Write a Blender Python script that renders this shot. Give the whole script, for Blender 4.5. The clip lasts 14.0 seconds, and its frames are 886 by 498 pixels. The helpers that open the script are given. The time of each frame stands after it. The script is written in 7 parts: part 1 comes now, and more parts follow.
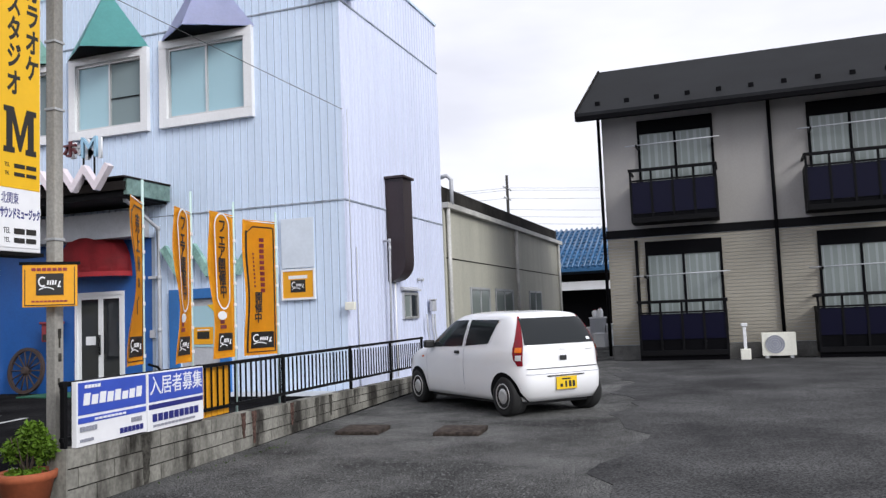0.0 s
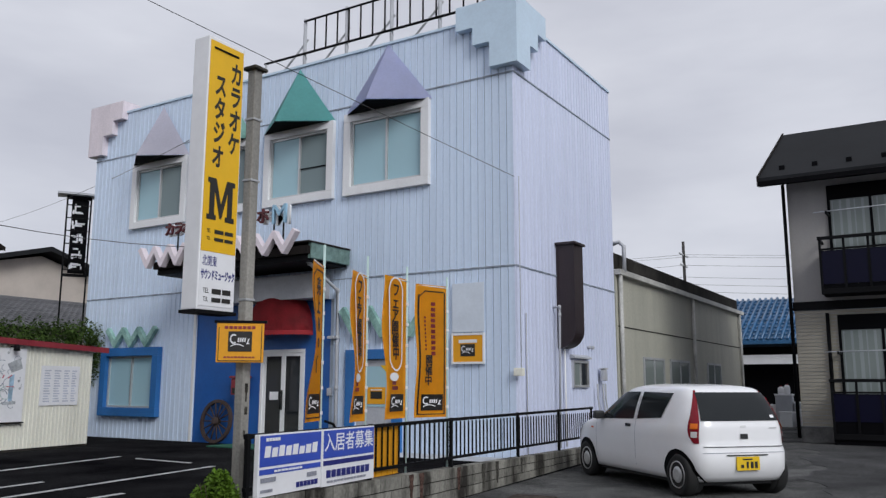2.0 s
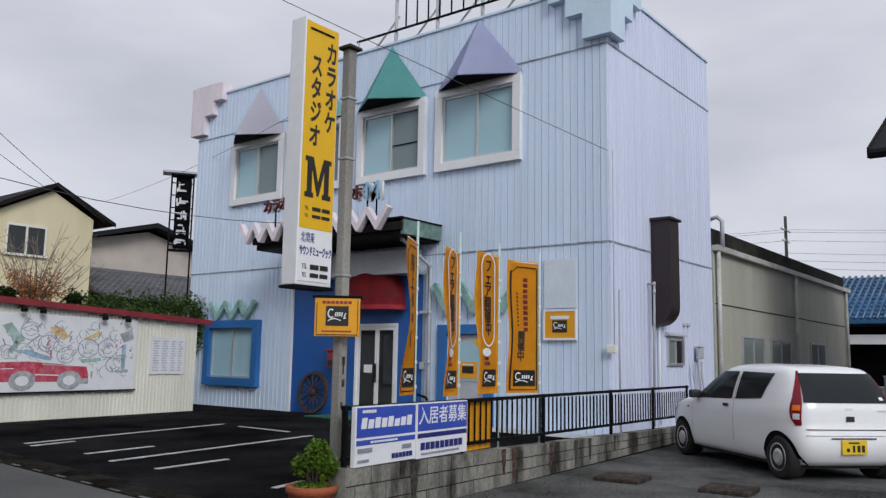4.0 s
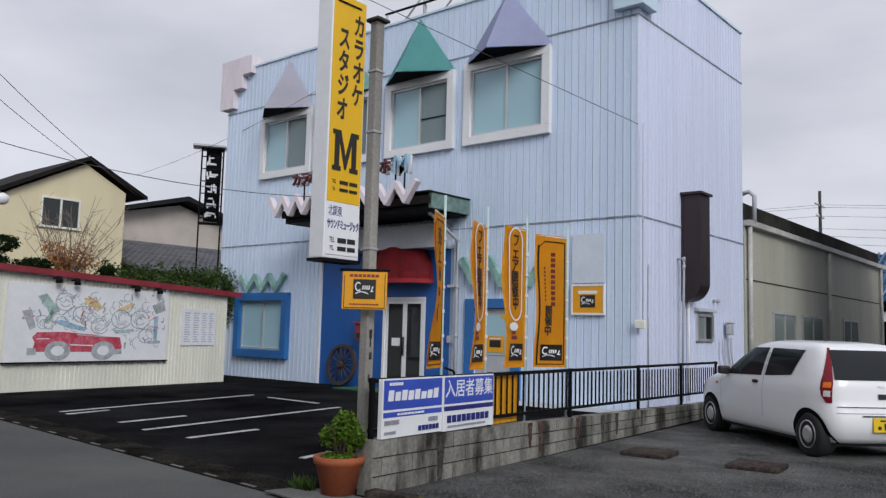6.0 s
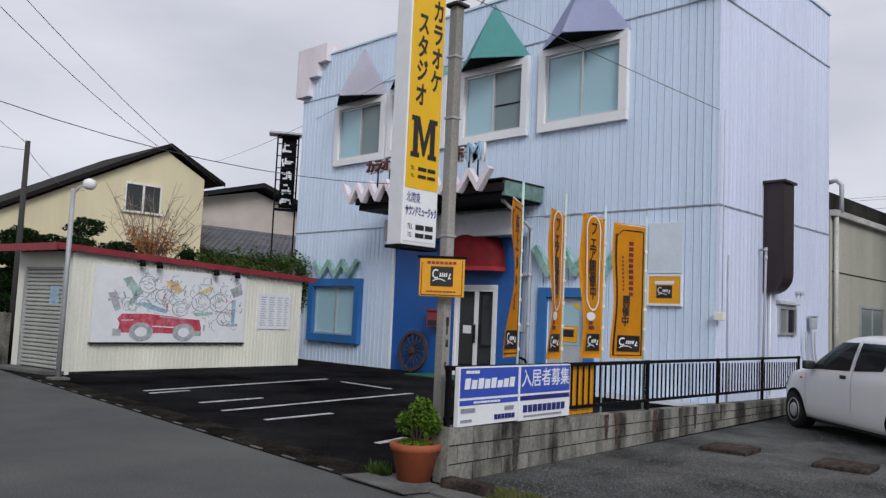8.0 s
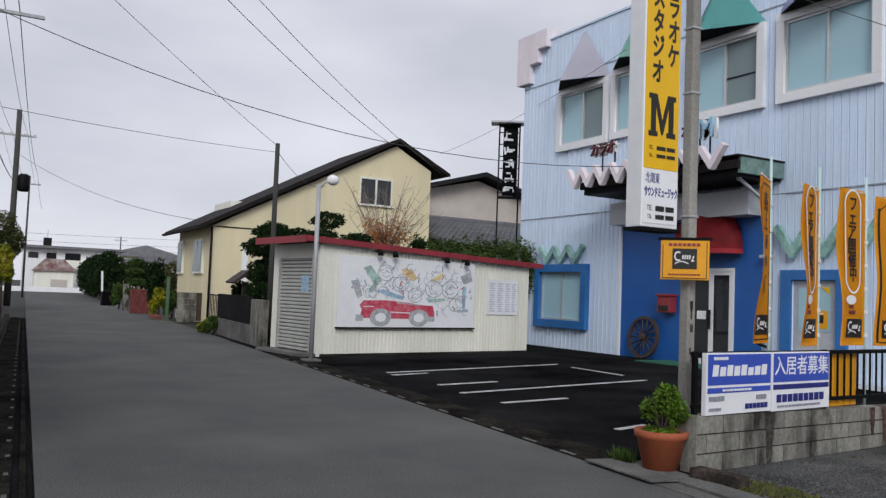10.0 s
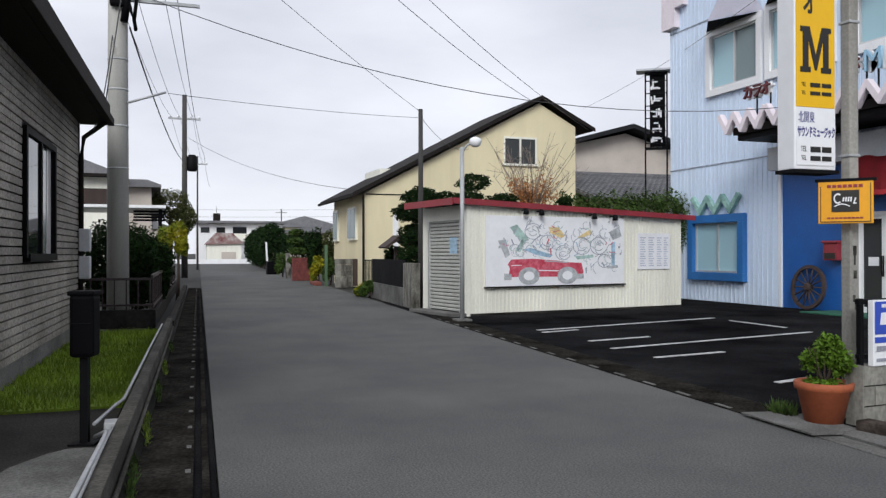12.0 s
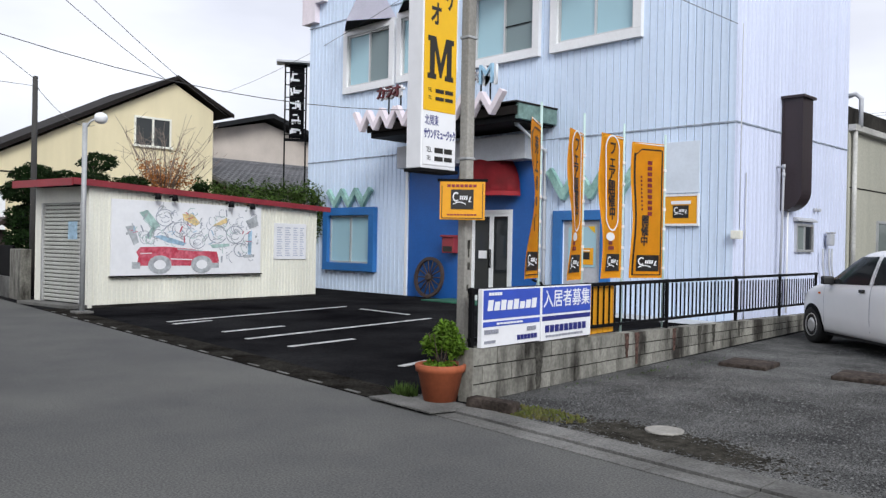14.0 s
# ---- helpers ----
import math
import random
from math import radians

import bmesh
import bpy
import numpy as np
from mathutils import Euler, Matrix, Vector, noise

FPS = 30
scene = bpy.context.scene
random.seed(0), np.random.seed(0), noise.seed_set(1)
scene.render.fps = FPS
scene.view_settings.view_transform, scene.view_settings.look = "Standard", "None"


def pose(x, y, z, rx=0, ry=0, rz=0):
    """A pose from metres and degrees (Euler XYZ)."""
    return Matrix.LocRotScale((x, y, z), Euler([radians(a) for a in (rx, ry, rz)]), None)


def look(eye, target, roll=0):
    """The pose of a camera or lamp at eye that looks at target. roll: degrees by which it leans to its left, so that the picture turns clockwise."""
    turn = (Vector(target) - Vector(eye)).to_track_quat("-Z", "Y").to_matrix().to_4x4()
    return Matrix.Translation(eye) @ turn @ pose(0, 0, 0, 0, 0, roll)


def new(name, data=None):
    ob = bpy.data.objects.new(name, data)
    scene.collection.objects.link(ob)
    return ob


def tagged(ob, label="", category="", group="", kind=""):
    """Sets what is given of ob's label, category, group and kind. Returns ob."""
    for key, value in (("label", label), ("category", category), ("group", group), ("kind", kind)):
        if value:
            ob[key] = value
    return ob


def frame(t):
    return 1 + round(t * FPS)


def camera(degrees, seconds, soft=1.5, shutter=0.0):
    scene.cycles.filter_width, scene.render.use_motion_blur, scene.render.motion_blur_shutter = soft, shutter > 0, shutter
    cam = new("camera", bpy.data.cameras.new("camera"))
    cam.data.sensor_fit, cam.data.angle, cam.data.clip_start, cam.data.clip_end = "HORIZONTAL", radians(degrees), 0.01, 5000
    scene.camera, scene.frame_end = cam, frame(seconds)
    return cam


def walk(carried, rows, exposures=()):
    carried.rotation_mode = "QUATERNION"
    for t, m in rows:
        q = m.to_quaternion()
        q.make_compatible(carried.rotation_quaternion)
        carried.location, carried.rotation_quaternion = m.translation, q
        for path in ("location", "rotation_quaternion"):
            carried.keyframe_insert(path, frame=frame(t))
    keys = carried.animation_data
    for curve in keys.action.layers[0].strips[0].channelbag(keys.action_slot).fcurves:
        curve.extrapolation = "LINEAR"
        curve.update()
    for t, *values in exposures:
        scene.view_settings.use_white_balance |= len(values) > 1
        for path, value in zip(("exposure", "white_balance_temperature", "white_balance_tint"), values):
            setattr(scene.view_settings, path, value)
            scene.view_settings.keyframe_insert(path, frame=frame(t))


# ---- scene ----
# camera and its way
cam = camera(56.9, 14.0, soft=1.35)
PATH = [
    (0, (-0.251, 1.533, 1.251), (-0.925, 3.409, 1.414), -2.3),
    (0.5, (-0.253, 1.541, 1.259), (-1.069, 3.355, 1.463), -1.4),
    (1, (-0.241, 1.541, 1.259), (-1.16, 3.292, 1.555), -0.4),
    (1.5, (-0.217, 1.519, 1.267), (-1.17, 3.249, 1.578), -0.3),
    (2, (-0.227, 1.51, 1.258), (-1.263, 3.189, 1.587), 0.1),
    (2.5, (-0.235, 1.508, 1.263), (-1.337, 3.146, 1.584), 0.8),
    (3, (-0.232, 1.491, 1.267), (-1.385, 3.096, 1.578), 0.8),
    (5.3, (-0.244, 1.484, 1.26), (-1.519, 3.009, 1.48), 1.4),
    (5.5, (-0.241, 1.5, 1.262), (-1.522, 3.02, 1.483), 1.4),
    (6, (-0.236, 1.499, 1.263), (-1.515, 3.023, 1.466), 1.5),
    (6.5, (-0.246, 1.499, 1.267), (-1.564, 2.993, 1.443), 1.5),
    (7, (-0.271, 1.52, 1.264), (-1.621, 2.983, 1.448), 2.4),
    (7.2, (-0.294, 1.524, 1.265), (-1.662, 2.971, 1.445), 2.5),
    (9.3, (-0.361, 1.388, 1.253), (-1.91, 2.646, 1.385), 2.5),
    (9.5, (-0.382, 1.377, 1.247), (-1.996, 2.551, 1.379), 2.2),
    (10, (-0.418, 1.389, 1.244), (-2.149, 2.384, 1.356), 2.2),
    (10.5, (-0.401, 1.385, 1.238), (-2.227, 2.196, 1.343), 1.4),
    (11, (-0.389, 1.4, 1.241), (-2.247, 2.135, 1.319), 0.6),
    (11.5, (-0.372, 1.414, 1.234), (-2.265, 2.058, 1.279), 0.6),
    (12, (-0.336, 1.414, 1.227), (-2.221, 2.082, 1.235), -0.1),
    (12.5, (-0.342, 1.426, 1.236), (-2.128, 2.327, 1.231), 0.6),
    (13, (-0.37, 1.432, 1.238), (-2.006, 2.581, 1.213), 1.0),
    (13.5, (-0.391, 1.456, 1.234), (-1.895, 2.774, 1.202), 0.8),
    (14, (-0.392, 1.454, 1.227), (-1.817, 2.857, 1.217), 1.1),
]
SIZE = 1.12                                 # metres to each unit of the plan below
walk(cam, [(t, look(SIZE * Vector(eye), SIZE * Vector(aim), roll)) for t, eye, aim, roll in PATH],
     exposures=((0.0, 0.57, 6580, 9), (0.5, 0.31, 6540, 8), (1.0, 0.09, 6500, 8), (1.5, -0.03, 6470, 8), (3.0, -0.06, 6470, 8), (7.0, 0.01, 6500, 8), (9.5, 0.04, 6510, 8), (10.5, 0.07, 6520, 8), (11.0, 0.19, 6530, 7),
                (11.5, 0.27, 6550, 7), (12.5, 0.39, 6500, 7), (14.0, 0.57, 6510, 7)))

# world: an overcast sky
world = bpy.data.worlds.new("sky")
scene.world = world
world.use_nodes = True
wn, wl = world.node_tree.nodes, world.node_tree.links
wn.clear()
w_out, w_bg = wn.new("ShaderNodeOutputWorld"), wn.new("ShaderNodeBackground")
w_sky, w_mix, w_ramp = wn.new("ShaderNodeTexSky"), wn.new("ShaderNodeMixRGB"), wn.new("ShaderNodeValToRGB")
w_noise, w_co, w_map = wn.new("ShaderNodeTexNoise"), wn.new("ShaderNodeTexCoord"), wn.new("ShaderNodeMapping")
w_sky.sky_type, w_sky.sun_disc = "NISHITA", False
w_sky.sun_elevation, w_sky.sun_rotation = radians(32.5), radians(119.5)
w_map.inputs["Scale"].default_value = (1.0, 1.0, 3.2)
w_noise.inputs["Scale"].default_value, w_noise.inputs["Detail"].default_value = 2.2, 5.0
w_ramp.color_ramp.elements[0].position, w_ramp.color_ramp.elements[1].position = 0.34, 0.68
w_ramp.color_ramp.elements[0].color, w_ramp.color_ramp.elements[1].color = (6.9, 7.02, 8.1, 1), (9.4, 9.5, 10.5, 1)
w_mix.inputs["Fac"].default_value = 0.94
wl.new(w_co.outputs["Generated"], w_map.inputs["Vector"])
wl.new(w_map.outputs["Vector"], w_noise.inputs["Vector"])
wl.new(w_noise.outputs["Fac"], w_ramp.inputs["Fac"])
wl.new(w_sky.outputs["Color"], w_mix.inputs["Color1"])
wl.new(w_ramp.outputs["Color"], w_mix.inputs["Color2"])
wl.new(w_mix.outputs["Color"], w_bg.inputs["Color"])
wl.new(w_bg.outputs["Background"], w_out.inputs["Surface"])
w_bg.inputs["Strength"].default_value = 0.082

sun = new("sun", bpy.data.lights.new("sun", "SUN"))
sun.data.energy, sun.data.angle, sun.data.color = 1.7, radians(25), (0.98, 0.985, 1.0)
sun.matrix_world = look((15, -8.5, 11), (0, 0, 0))


# materials
def material(name, colour, rough=0.6, metal=0.0, vary=0.15, grain=40.0, stain=1.2, bump=0.15, second=None, streak=0.0, spec=0.5, piece=0.0, coat=0.0, bump_dist=0.01, lo=0.36, hi=0.66, speck=0.5):
    """A surface with grain and larger blotches; second: the blotches' colour; streak: how strongly they run downwards; piece: how far pieces differ; speck: the grain's contrast."""
    m = bpy.data.materials.new(name)
    m.use_nodes = True
    n, l = m.node_tree.nodes, m.node_tree.links
    b = n["Principled BSDF"]
    co, mp = n.new("ShaderNodeTexCoord"), n.new("ShaderNodeMapping")
    big, fine = n.new("ShaderNodeTexNoise"), n.new("ShaderNodeTexNoise")
    geo = n.new("ShaderNodeNewGeometry")
    l.new(geo.outputs["Position"], mp.inputs["Vector"])
    mp.inputs["Scale"].default_value = (1, 1, streak if streak < 1 else 0.16) if streak else (1, 1, 1)
    l.new(mp.outputs["Vector"], big.inputs["Vector"])
    l.new(geo.outputs["Position"], fine.inputs["Vector"])
    big.inputs["Scale"].default_value, big.inputs["Detail"].default_value, big.inputs["Roughness"].default_value = stain, 6.0, 0.62
    fine.inputs["Scale"].default_value, fine.inputs["Detail"].default_value = grain, 3.0
    ramp = n.new("ShaderNodeValToRGB")
    ramp.color_ramp.elements[0].position, ramp.color_ramp.elements[1].position = lo, hi
    dark = second or tuple(c * (1 - vary) for c in colour)
    light = colour if second else tuple(min(1, c * (1 + vary * 0.5)) for c in colour)
    ramp.color_ramp.elements[0].color, ramp.color_ramp.elements[1].color = (*dark, 1), (*light, 1)
    l.new(big.outputs["Fac"], ramp.inputs["Fac"])
    mul = n.new("ShaderNodeMixRGB")
    mul.blend_type = "MULTIPLY"
    mul.inputs["Fac"].default_value = 1.0
    gr = n.new("ShaderNodeMapRange")
    gr.inputs["From Min"].default_value, gr.inputs["From Max"].default_value = 0.36, 0.64
    gr.inputs["To Min"].default_value, gr.inputs["To Max"].default_value = 1 - vary * 0.8 * speck, 1 + vary * 0.6 * speck
    l.new(fine.outputs["Fac"], gr.inputs["Value"])
    l.new(ramp.outputs["Color"], mul.inputs["Color1"])
    l.new(gr.outputs["Result"], mul.inputs["Color2"])
    last = mul.outputs["Color"]
    if piece:
        info, pr, pm = n.new("ShaderNodeObjectInfo"), n.new("ShaderNodeMapRange"), n.new("ShaderNodeMixRGB")
        pr.inputs["To Min"].default_value, pr.inputs["To Max"].default_value = 1 - piece, 1 + piece
        pm.blend_type = "MULTIPLY"
        pm.inputs["Fac"].default_value = 1.0
        l.new(info.outputs["Random"], pr.inputs["Value"])
        l.new(last, pm.inputs["Color1"])
        l.new(pr.outputs["Result"], pm.inputs["Color2"])
        last = pm.outputs["Color"]
    l.new(last, b.inputs["Base Color"])
    rr = n.new("ShaderNodeMapRange")
    rr.inputs["To Min"].default_value, rr.inputs["To Max"].default_value = max(0.02, rough - 0.1), min(1, rough + 0.1)
    l.new(big.outputs["Fac"], rr.inputs["Value"])
    l.new(rr.outputs["Result"], b.inputs["Roughness"])
    b.inputs["Metallic"].default_value = metal
    b.inputs["Specular IOR Level"].default_value = spec
    b.inputs["Coat Weight"].default_value = coat
    b.inputs["Coat Roughness"].default_value = 0.05
    if bump:
        bp = n.new("ShaderNodeBump")
        bp.inputs["Strength"].default_value, bp.inputs["Distance"].default_value = bump, bump_dist
        l.new(fine.outputs["Fac"], bp.inputs["Height"])
        l.new(bp.outputs["Normal"], b.inputs["Normal"])
    return m


def glass_material(name, tint, rough=0.03, clear=0.0):
    m = bpy.data.materials.new(name)
    m.use_nodes = True
    b = m.node_tree.nodes["Principled BSDF"]
    b.inputs["Base Color"].default_value = (*tint, 1)
    b.inputs["Roughness"].default_value = rough
    b.inputs["Transmission Weight"].default_value = clear
    b.inputs["IOR"].default_value = 1.45
    return m


ASPHALT = material("road_asphalt", (0.12, 0.119, 0.113), 0.88, vary=0.4, grain=70, stain=0.55, bump=0.3, speck=1.0, second=(0.08, 0.08, 0.08), spec=0.14)
LOT = material("lot_asphalt", (0.023, 0.023, 0.024), 0.95, vary=0.5, grain=70, stain=0.5, bump=0.35, speck=1.0, second=(0.006, 0.006, 0.007), spec=0.0)
GRAVEL = material("gravel", (0.165, 0.165, 0.161), 0.95, vary=0.95, grain=75, stain=0.6, bump=0.8, speck=1.0, second=(0.052, 0.052, 0.052), bump_dist=0.02, spec=0.0)
EARTH = material("ground_earth", (0.018, 0.018, 0.014), 0.95, vary=0.4, grain=8, stain=0.1)
CONCRETE = material("concrete", (0.19, 0.187, 0.178), 0.9, vary=0.35, grain=60, stain=1.5, bump=0.3, speck=0.9, second=(0.09, 0.088, 0.083), spec=0.2)
BLOCK = material("stained_block", (0.25, 0.242, 0.213), 0.9, vary=0.35, grain=26, stain=2.4, bump=0.4, second=(0.034, 0.031, 0.027), streak=0.35, piece=0.16, lo=0.36, hi=0.58, spec=0.15, speck=0.6)
OLIVE_LEAF = material("olive_leaf", (0.09, 0.095, 0.035), 0.8, vary=0.5, grain=6, stain=1.5, bump=0.0, spec=0.1, second=(0.035, 0.045, 0.014))
POLE_L = material("pale_pole_concrete", (0.47, 0.462, 0.43), 0.8, vary=0.2, grain=50, stain=1.2, bump=0.15, streak=1)
OLD_CONCRETE = material("dark_mossy_concrete", (0.1, 0.094, 0.082), 0.9, vary=0.4, grain=40, stain=1.8, bump=0.4, second=(0.04, 0.038, 0.032), spec=0.2, speck=1.0)
POST_C = material("weathered_post", (0.29, 0.278, 0.252), 0.9, vary=0.3, grain=40, stain=2.5, bump=0.3, streak=1)
DRIP = material("black_drip_stain", (0.075, 0.071, 0.062), 0.95, vary=0.5, grain=30, stain=6, bump=0.3, spec=0.1, speck=1.0)
RUST_DRIP = material("rust_drip_stain", (0.11, 0.066, 0.055), 0.95, vary=0.5, grain=30, stain=6, bump=0.3, spec=0.1, speck=1.0)
SLAB = material("brown_old_slab", (0.06, 0.048, 0.041), 0.95, vary=0.5, grain=25, stain=5, bump=0.5, spec=0.1, speck=1.0)
GUTTER = material("dark_gutter_concrete", (0.034, 0.032, 0.028), 0.92, vary=0.5, grain=35, stain=2.2, bump=0.4, second=(0.011, 0.01, 0.009), spec=0.0, speck=0.9)
MAROON = material("dark_maroon_letter", (0.11, 0.018, 0.022), 0.5, vary=0.3, grain=20, stain=5, bump=0.03)
SKY_LETTER = material("pale_blue_letter", (0.33, 0.55, 0.72), 0.5, vary=0.15, grain=20, stain=3, bump=0.03)
POLE_C = material("pole_concrete", (0.44, 0.435, 0.42), 0.8, vary=0.2, grain=50, stain=1.2, bump=0.15, streak=1)
SIDING = material("pale_blue_siding", (0.64, 0.745, 0.90), 0.42, vary=0.06, grain=14, stain=0.5, bump=0.04, streak=1, piece=0.03)
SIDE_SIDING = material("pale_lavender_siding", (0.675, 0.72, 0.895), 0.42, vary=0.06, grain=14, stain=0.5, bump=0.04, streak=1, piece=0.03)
SIDING_CORE = material("siding_joint", (0.36, 0.42, 0.5), 0.6, vary=0.1, grain=14)
WHITE = material("white_paint", (0.82, 0.82, 0.83), 0.45, vary=0.06, grain=20, stain=1.5, bump=0.04, streak=1)
MINT = material("mint_paint", (0.33, 0.60, 0.52), 0.55, vary=0.15, grain=25, stain=2.0, bump=0.06)
CANOPY_MINT = material("dirty_mint_board", (0.2, 0.31, 0.28), 0.7, vary=0.3, grain=25, stain=4.0, bump=0.08, second=(0.1, 0.16, 0.145))
MINT_OLD = material("faded_mint_paint", (0.36, 0.58, 0.52), 0.65, vary=0.3, grain=30, stain=4.0, bump=0.1, second=(0.16, 0.3, 0.27))
TEAL = material("teal_cladding", (0.16, 0.5, 0.48), 0.45, vary=0.08, grain=18, bump=0.04)
LAVENDER = material("lavender_cladding", (0.55, 0.58, 0.8), 0.45, vary=0.07, grain=18, bump=0.04)
PALE_CAP = material("pale_cladding", (0.68, 0.66, 0.75), 0.45, vary=0.07, grain=18, bump=0.04)
ICE = material("ice_blue_cladding", (0.60, 0.74, 0.87), 0.45, vary=0.06, grain=18, bump=0.04)
PINK = material("faded_pink_cladding", (0.80, 0.715, 0.76), 0.5, vary=0.1, grain=20, stain=2.5, bump=0.05, streak=1)
BLUE = material("blue_paint", (0.011, 0.1, 0.37), 0.5, vary=0.14, grain=20, stain=1.0, bump=0.04)
BLUE_FRAME = material("blue_frame_paint", (0.025, 0.15, 0.42), 0.5, vary=0.15, grain=20, stain=1.2, bump=0.05)
RED_CLOTH = material("faded_red_fabric", (0.33, 0.014, 0.022), 0.75, vary=0.3, grain=40, stain=2.0, bump=0.1)
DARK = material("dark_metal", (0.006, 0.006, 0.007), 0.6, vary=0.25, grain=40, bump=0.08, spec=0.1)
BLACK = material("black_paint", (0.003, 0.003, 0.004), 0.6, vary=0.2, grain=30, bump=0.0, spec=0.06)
BROWN = material("brown_duct_paint", (0.03, 0.018, 0.02), 0.45, vary=0.25, grain=30, stain=2.0, bump=0.06, streak=1)
ALU = material("aluminium", (0.62, 0.62, 0.62), 0.4, metal=0.6, vary=0.1, grain=30, bump=0.03)
STEEL = material("galvanised_steel", (0.42, 0.43, 0.44), 0.55, metal=0.25, vary=0.2, grain=25, bump=0.05)
PIPE = material("grey_pipe_plastic", (0.46, 0.47, 0.5), 0.5, vary=0.12, grain=20, bump=0.02)
ORANGE = material("orange_fabric", (0.82, 0.365, 0.006), 0.75, vary=0.1, grain=120, stain=3.0, bump=0.12)
ORANGE_SIGN = material("orange_board", (0.82, 0.365, 0.008), 0.5, vary=0.06, grain=30, bump=0.02)
YELLOW = material("yellow_sign_face", (0.82, 0.47, 0.004), 0.4, vary=0.05, grain=10, bump=0.0)
WHITE_SIGN = material("white_sign_face", (0.82, 0.82, 0.84), 0.4, vary=0.05, grain=10, bump=0.0)
BLUE_SIGN = material("blue_print", (0.04, 0.085, 0.47), 0.4, vary=0.08, grain=10, bump=0.0)
NAVY = material("navy_print", (0.02, 0.025, 0.18), 0.4, vary=0.08, grain=10, bump=0.0)
INK = material("black_print", (0.016, 0.014, 0.012), 0.5, vary=0.1, grain=10, bump=0.0)
PALE_INK = material("pale_print", (0.55, 0.57, 0.66), 0.5, vary=0.2, grain=10, bump=0.0)
GREY_INK = material("grey_print", (0.30, 0.31, 0.36), 0.5, vary=0.2, grain=10, bump=0.0)
PANE_PALE = glass_material("pale_blind_behind_glass", (0.36, 0.55, 0.62), 0.08)
PANE_GREY = glass_material("grey_mesh_behind_glass", (0.19, 0.25, 0.26), 0.25)
PANE_DARK = glass_material("dark_glass", (0.015, 0.017, 0.02), 0.03)
PANE_CAR = glass_material("tinted_car_glass", (0.022, 0.025, 0.027), 0.06)
PANE_SHADE = glass_material("dim_room_behind_glass", (0.05, 0.053, 0.053), 0.25)
PANE_MID = glass_material("curtain_behind_glass", (0.20, 0.23, 0.22), 0.12)
CREAM = material("cream_stucco", (0.73, 0.64, 0.425), 0.85, vary=0.1, grain=60, stain=0.8, bump=0.2, streak=1)
BEIGE = material("beige_plaster", (0.52, 0.46, 0.41), 0.85, vary=0.12, grain=40, stain=0.8, bump=0.15)
TILE_ROOF = material("grey_roof_tile", (0.16, 0.16, 0.17), 0.6, vary=0.25, grain=30, stain=1.5, bump=0.2, piece=0.15)
BLUE_TILE = material("blue_glazed_tile", (0.035, 0.12, 0.25), 0.3, vary=0.3, grain=12, stain=1.5, bump=0.1)
DARK_ROOF = material("dark_slate_roof", (0.02, 0.021, 0.023), 0.85, vary=0.25, grain=20, stain=0.8, bump=0.2, spec=0.12)
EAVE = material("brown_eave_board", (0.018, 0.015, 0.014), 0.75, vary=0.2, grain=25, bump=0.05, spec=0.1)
GREY_TILE = material("grey_cladding_tile", (0.31, 0.285, 0.255), 0.8, vary=0.4, grain=30, stain=0.9, bump=0.3, piece=0.12, speck=1.0, spec=0.2)
TILE_JOINT = material("dark_tile_joint", (0.012, 0.012, 0.011), 0.9, vary=0.15)
CREAM_METAL = material("cream_corrugated_steel", (0.82, 0.805, 0.71), 0.5, vary=0.1, grain=25, stain=1.2, bump=0.04, streak=1)
SHED_WALL = material("grey_beige_cladding", (0.44, 0.43, 0.36), 0.7, vary=0.22, grain=25, stain=0.5, bump=0.06, streak=1)
SHED_TOP = material("mossy_parapet", (0.04, 0.037, 0.033), 0.9, vary=0.5, grain=15, stain=1.2, bump=0.2, spec=0.1, second=(0.014, 0.013, 0.012))
RED_TRIM = material("dark_red_trim", (0.27, 0.03, 0.04), 0.5, vary=0.2, grain=25, stain=2.0, bump=0.05)
UPPER_WALL = material("grey_beige_render", (0.35, 0.334, 0.316), 0.85, vary=0.1, grain=40, stain=0.7, bump=0.12, streak=1)
LOWER_WALL = material("cream_siding_board", (0.3, 0.277, 0.228), 0.75, vary=0.1, grain=40, stain=0.8, bump=0.1)
NAVY_PANEL = glass_material("smoked_navy_panel", (0.0045, 0.0045, 0.017), 0.25)
CAR_WHITE = material("white_car_paint", (0.87, 0.87, 0.88), 0.25, vary=0.02, grain=5, stain=1.0, bump=0.0, coat=0.6)
TYRE = material("tyre_rubber", (0.014, 0.014, 0.014), 0.85, vary=0.2, grain=60, bump=0.1)
TRIM_BLACK = material("black_plastic", (0.012, 0.012, 0.013), 0.5, vary=0.15, grain=40, bump=0.03)
LAMP_RED = glass_material("red_lamp_lens", (0.2, 0.004, 0.012), 0.12)
LAMP_AMBER = glass_material("amber_lamp_lens", (0.75, 0.16, 0.01), 0.12)
LAMP_CLEAR = glass_material("clear_lamp_lens", (0.62, 0.6, 0.6), 0.12)
PLATE_YELLOW = material("yellow_plate", (0.80, 0.52, 0.01), 0.5, vary=0.05, grain=10, bump=0.0)
TERRACOTTA = material("terracotta", (0.34, 0.085, 0.032), 0.75, vary=0.2, grain=30, stain=3.0, bump=0.12)
DAMP = material("damp_earth", (0.045, 0.042, 0.036), 0.95, vary=0.5, grain=30, stain=6.0, bump=0.2, spec=0.0)
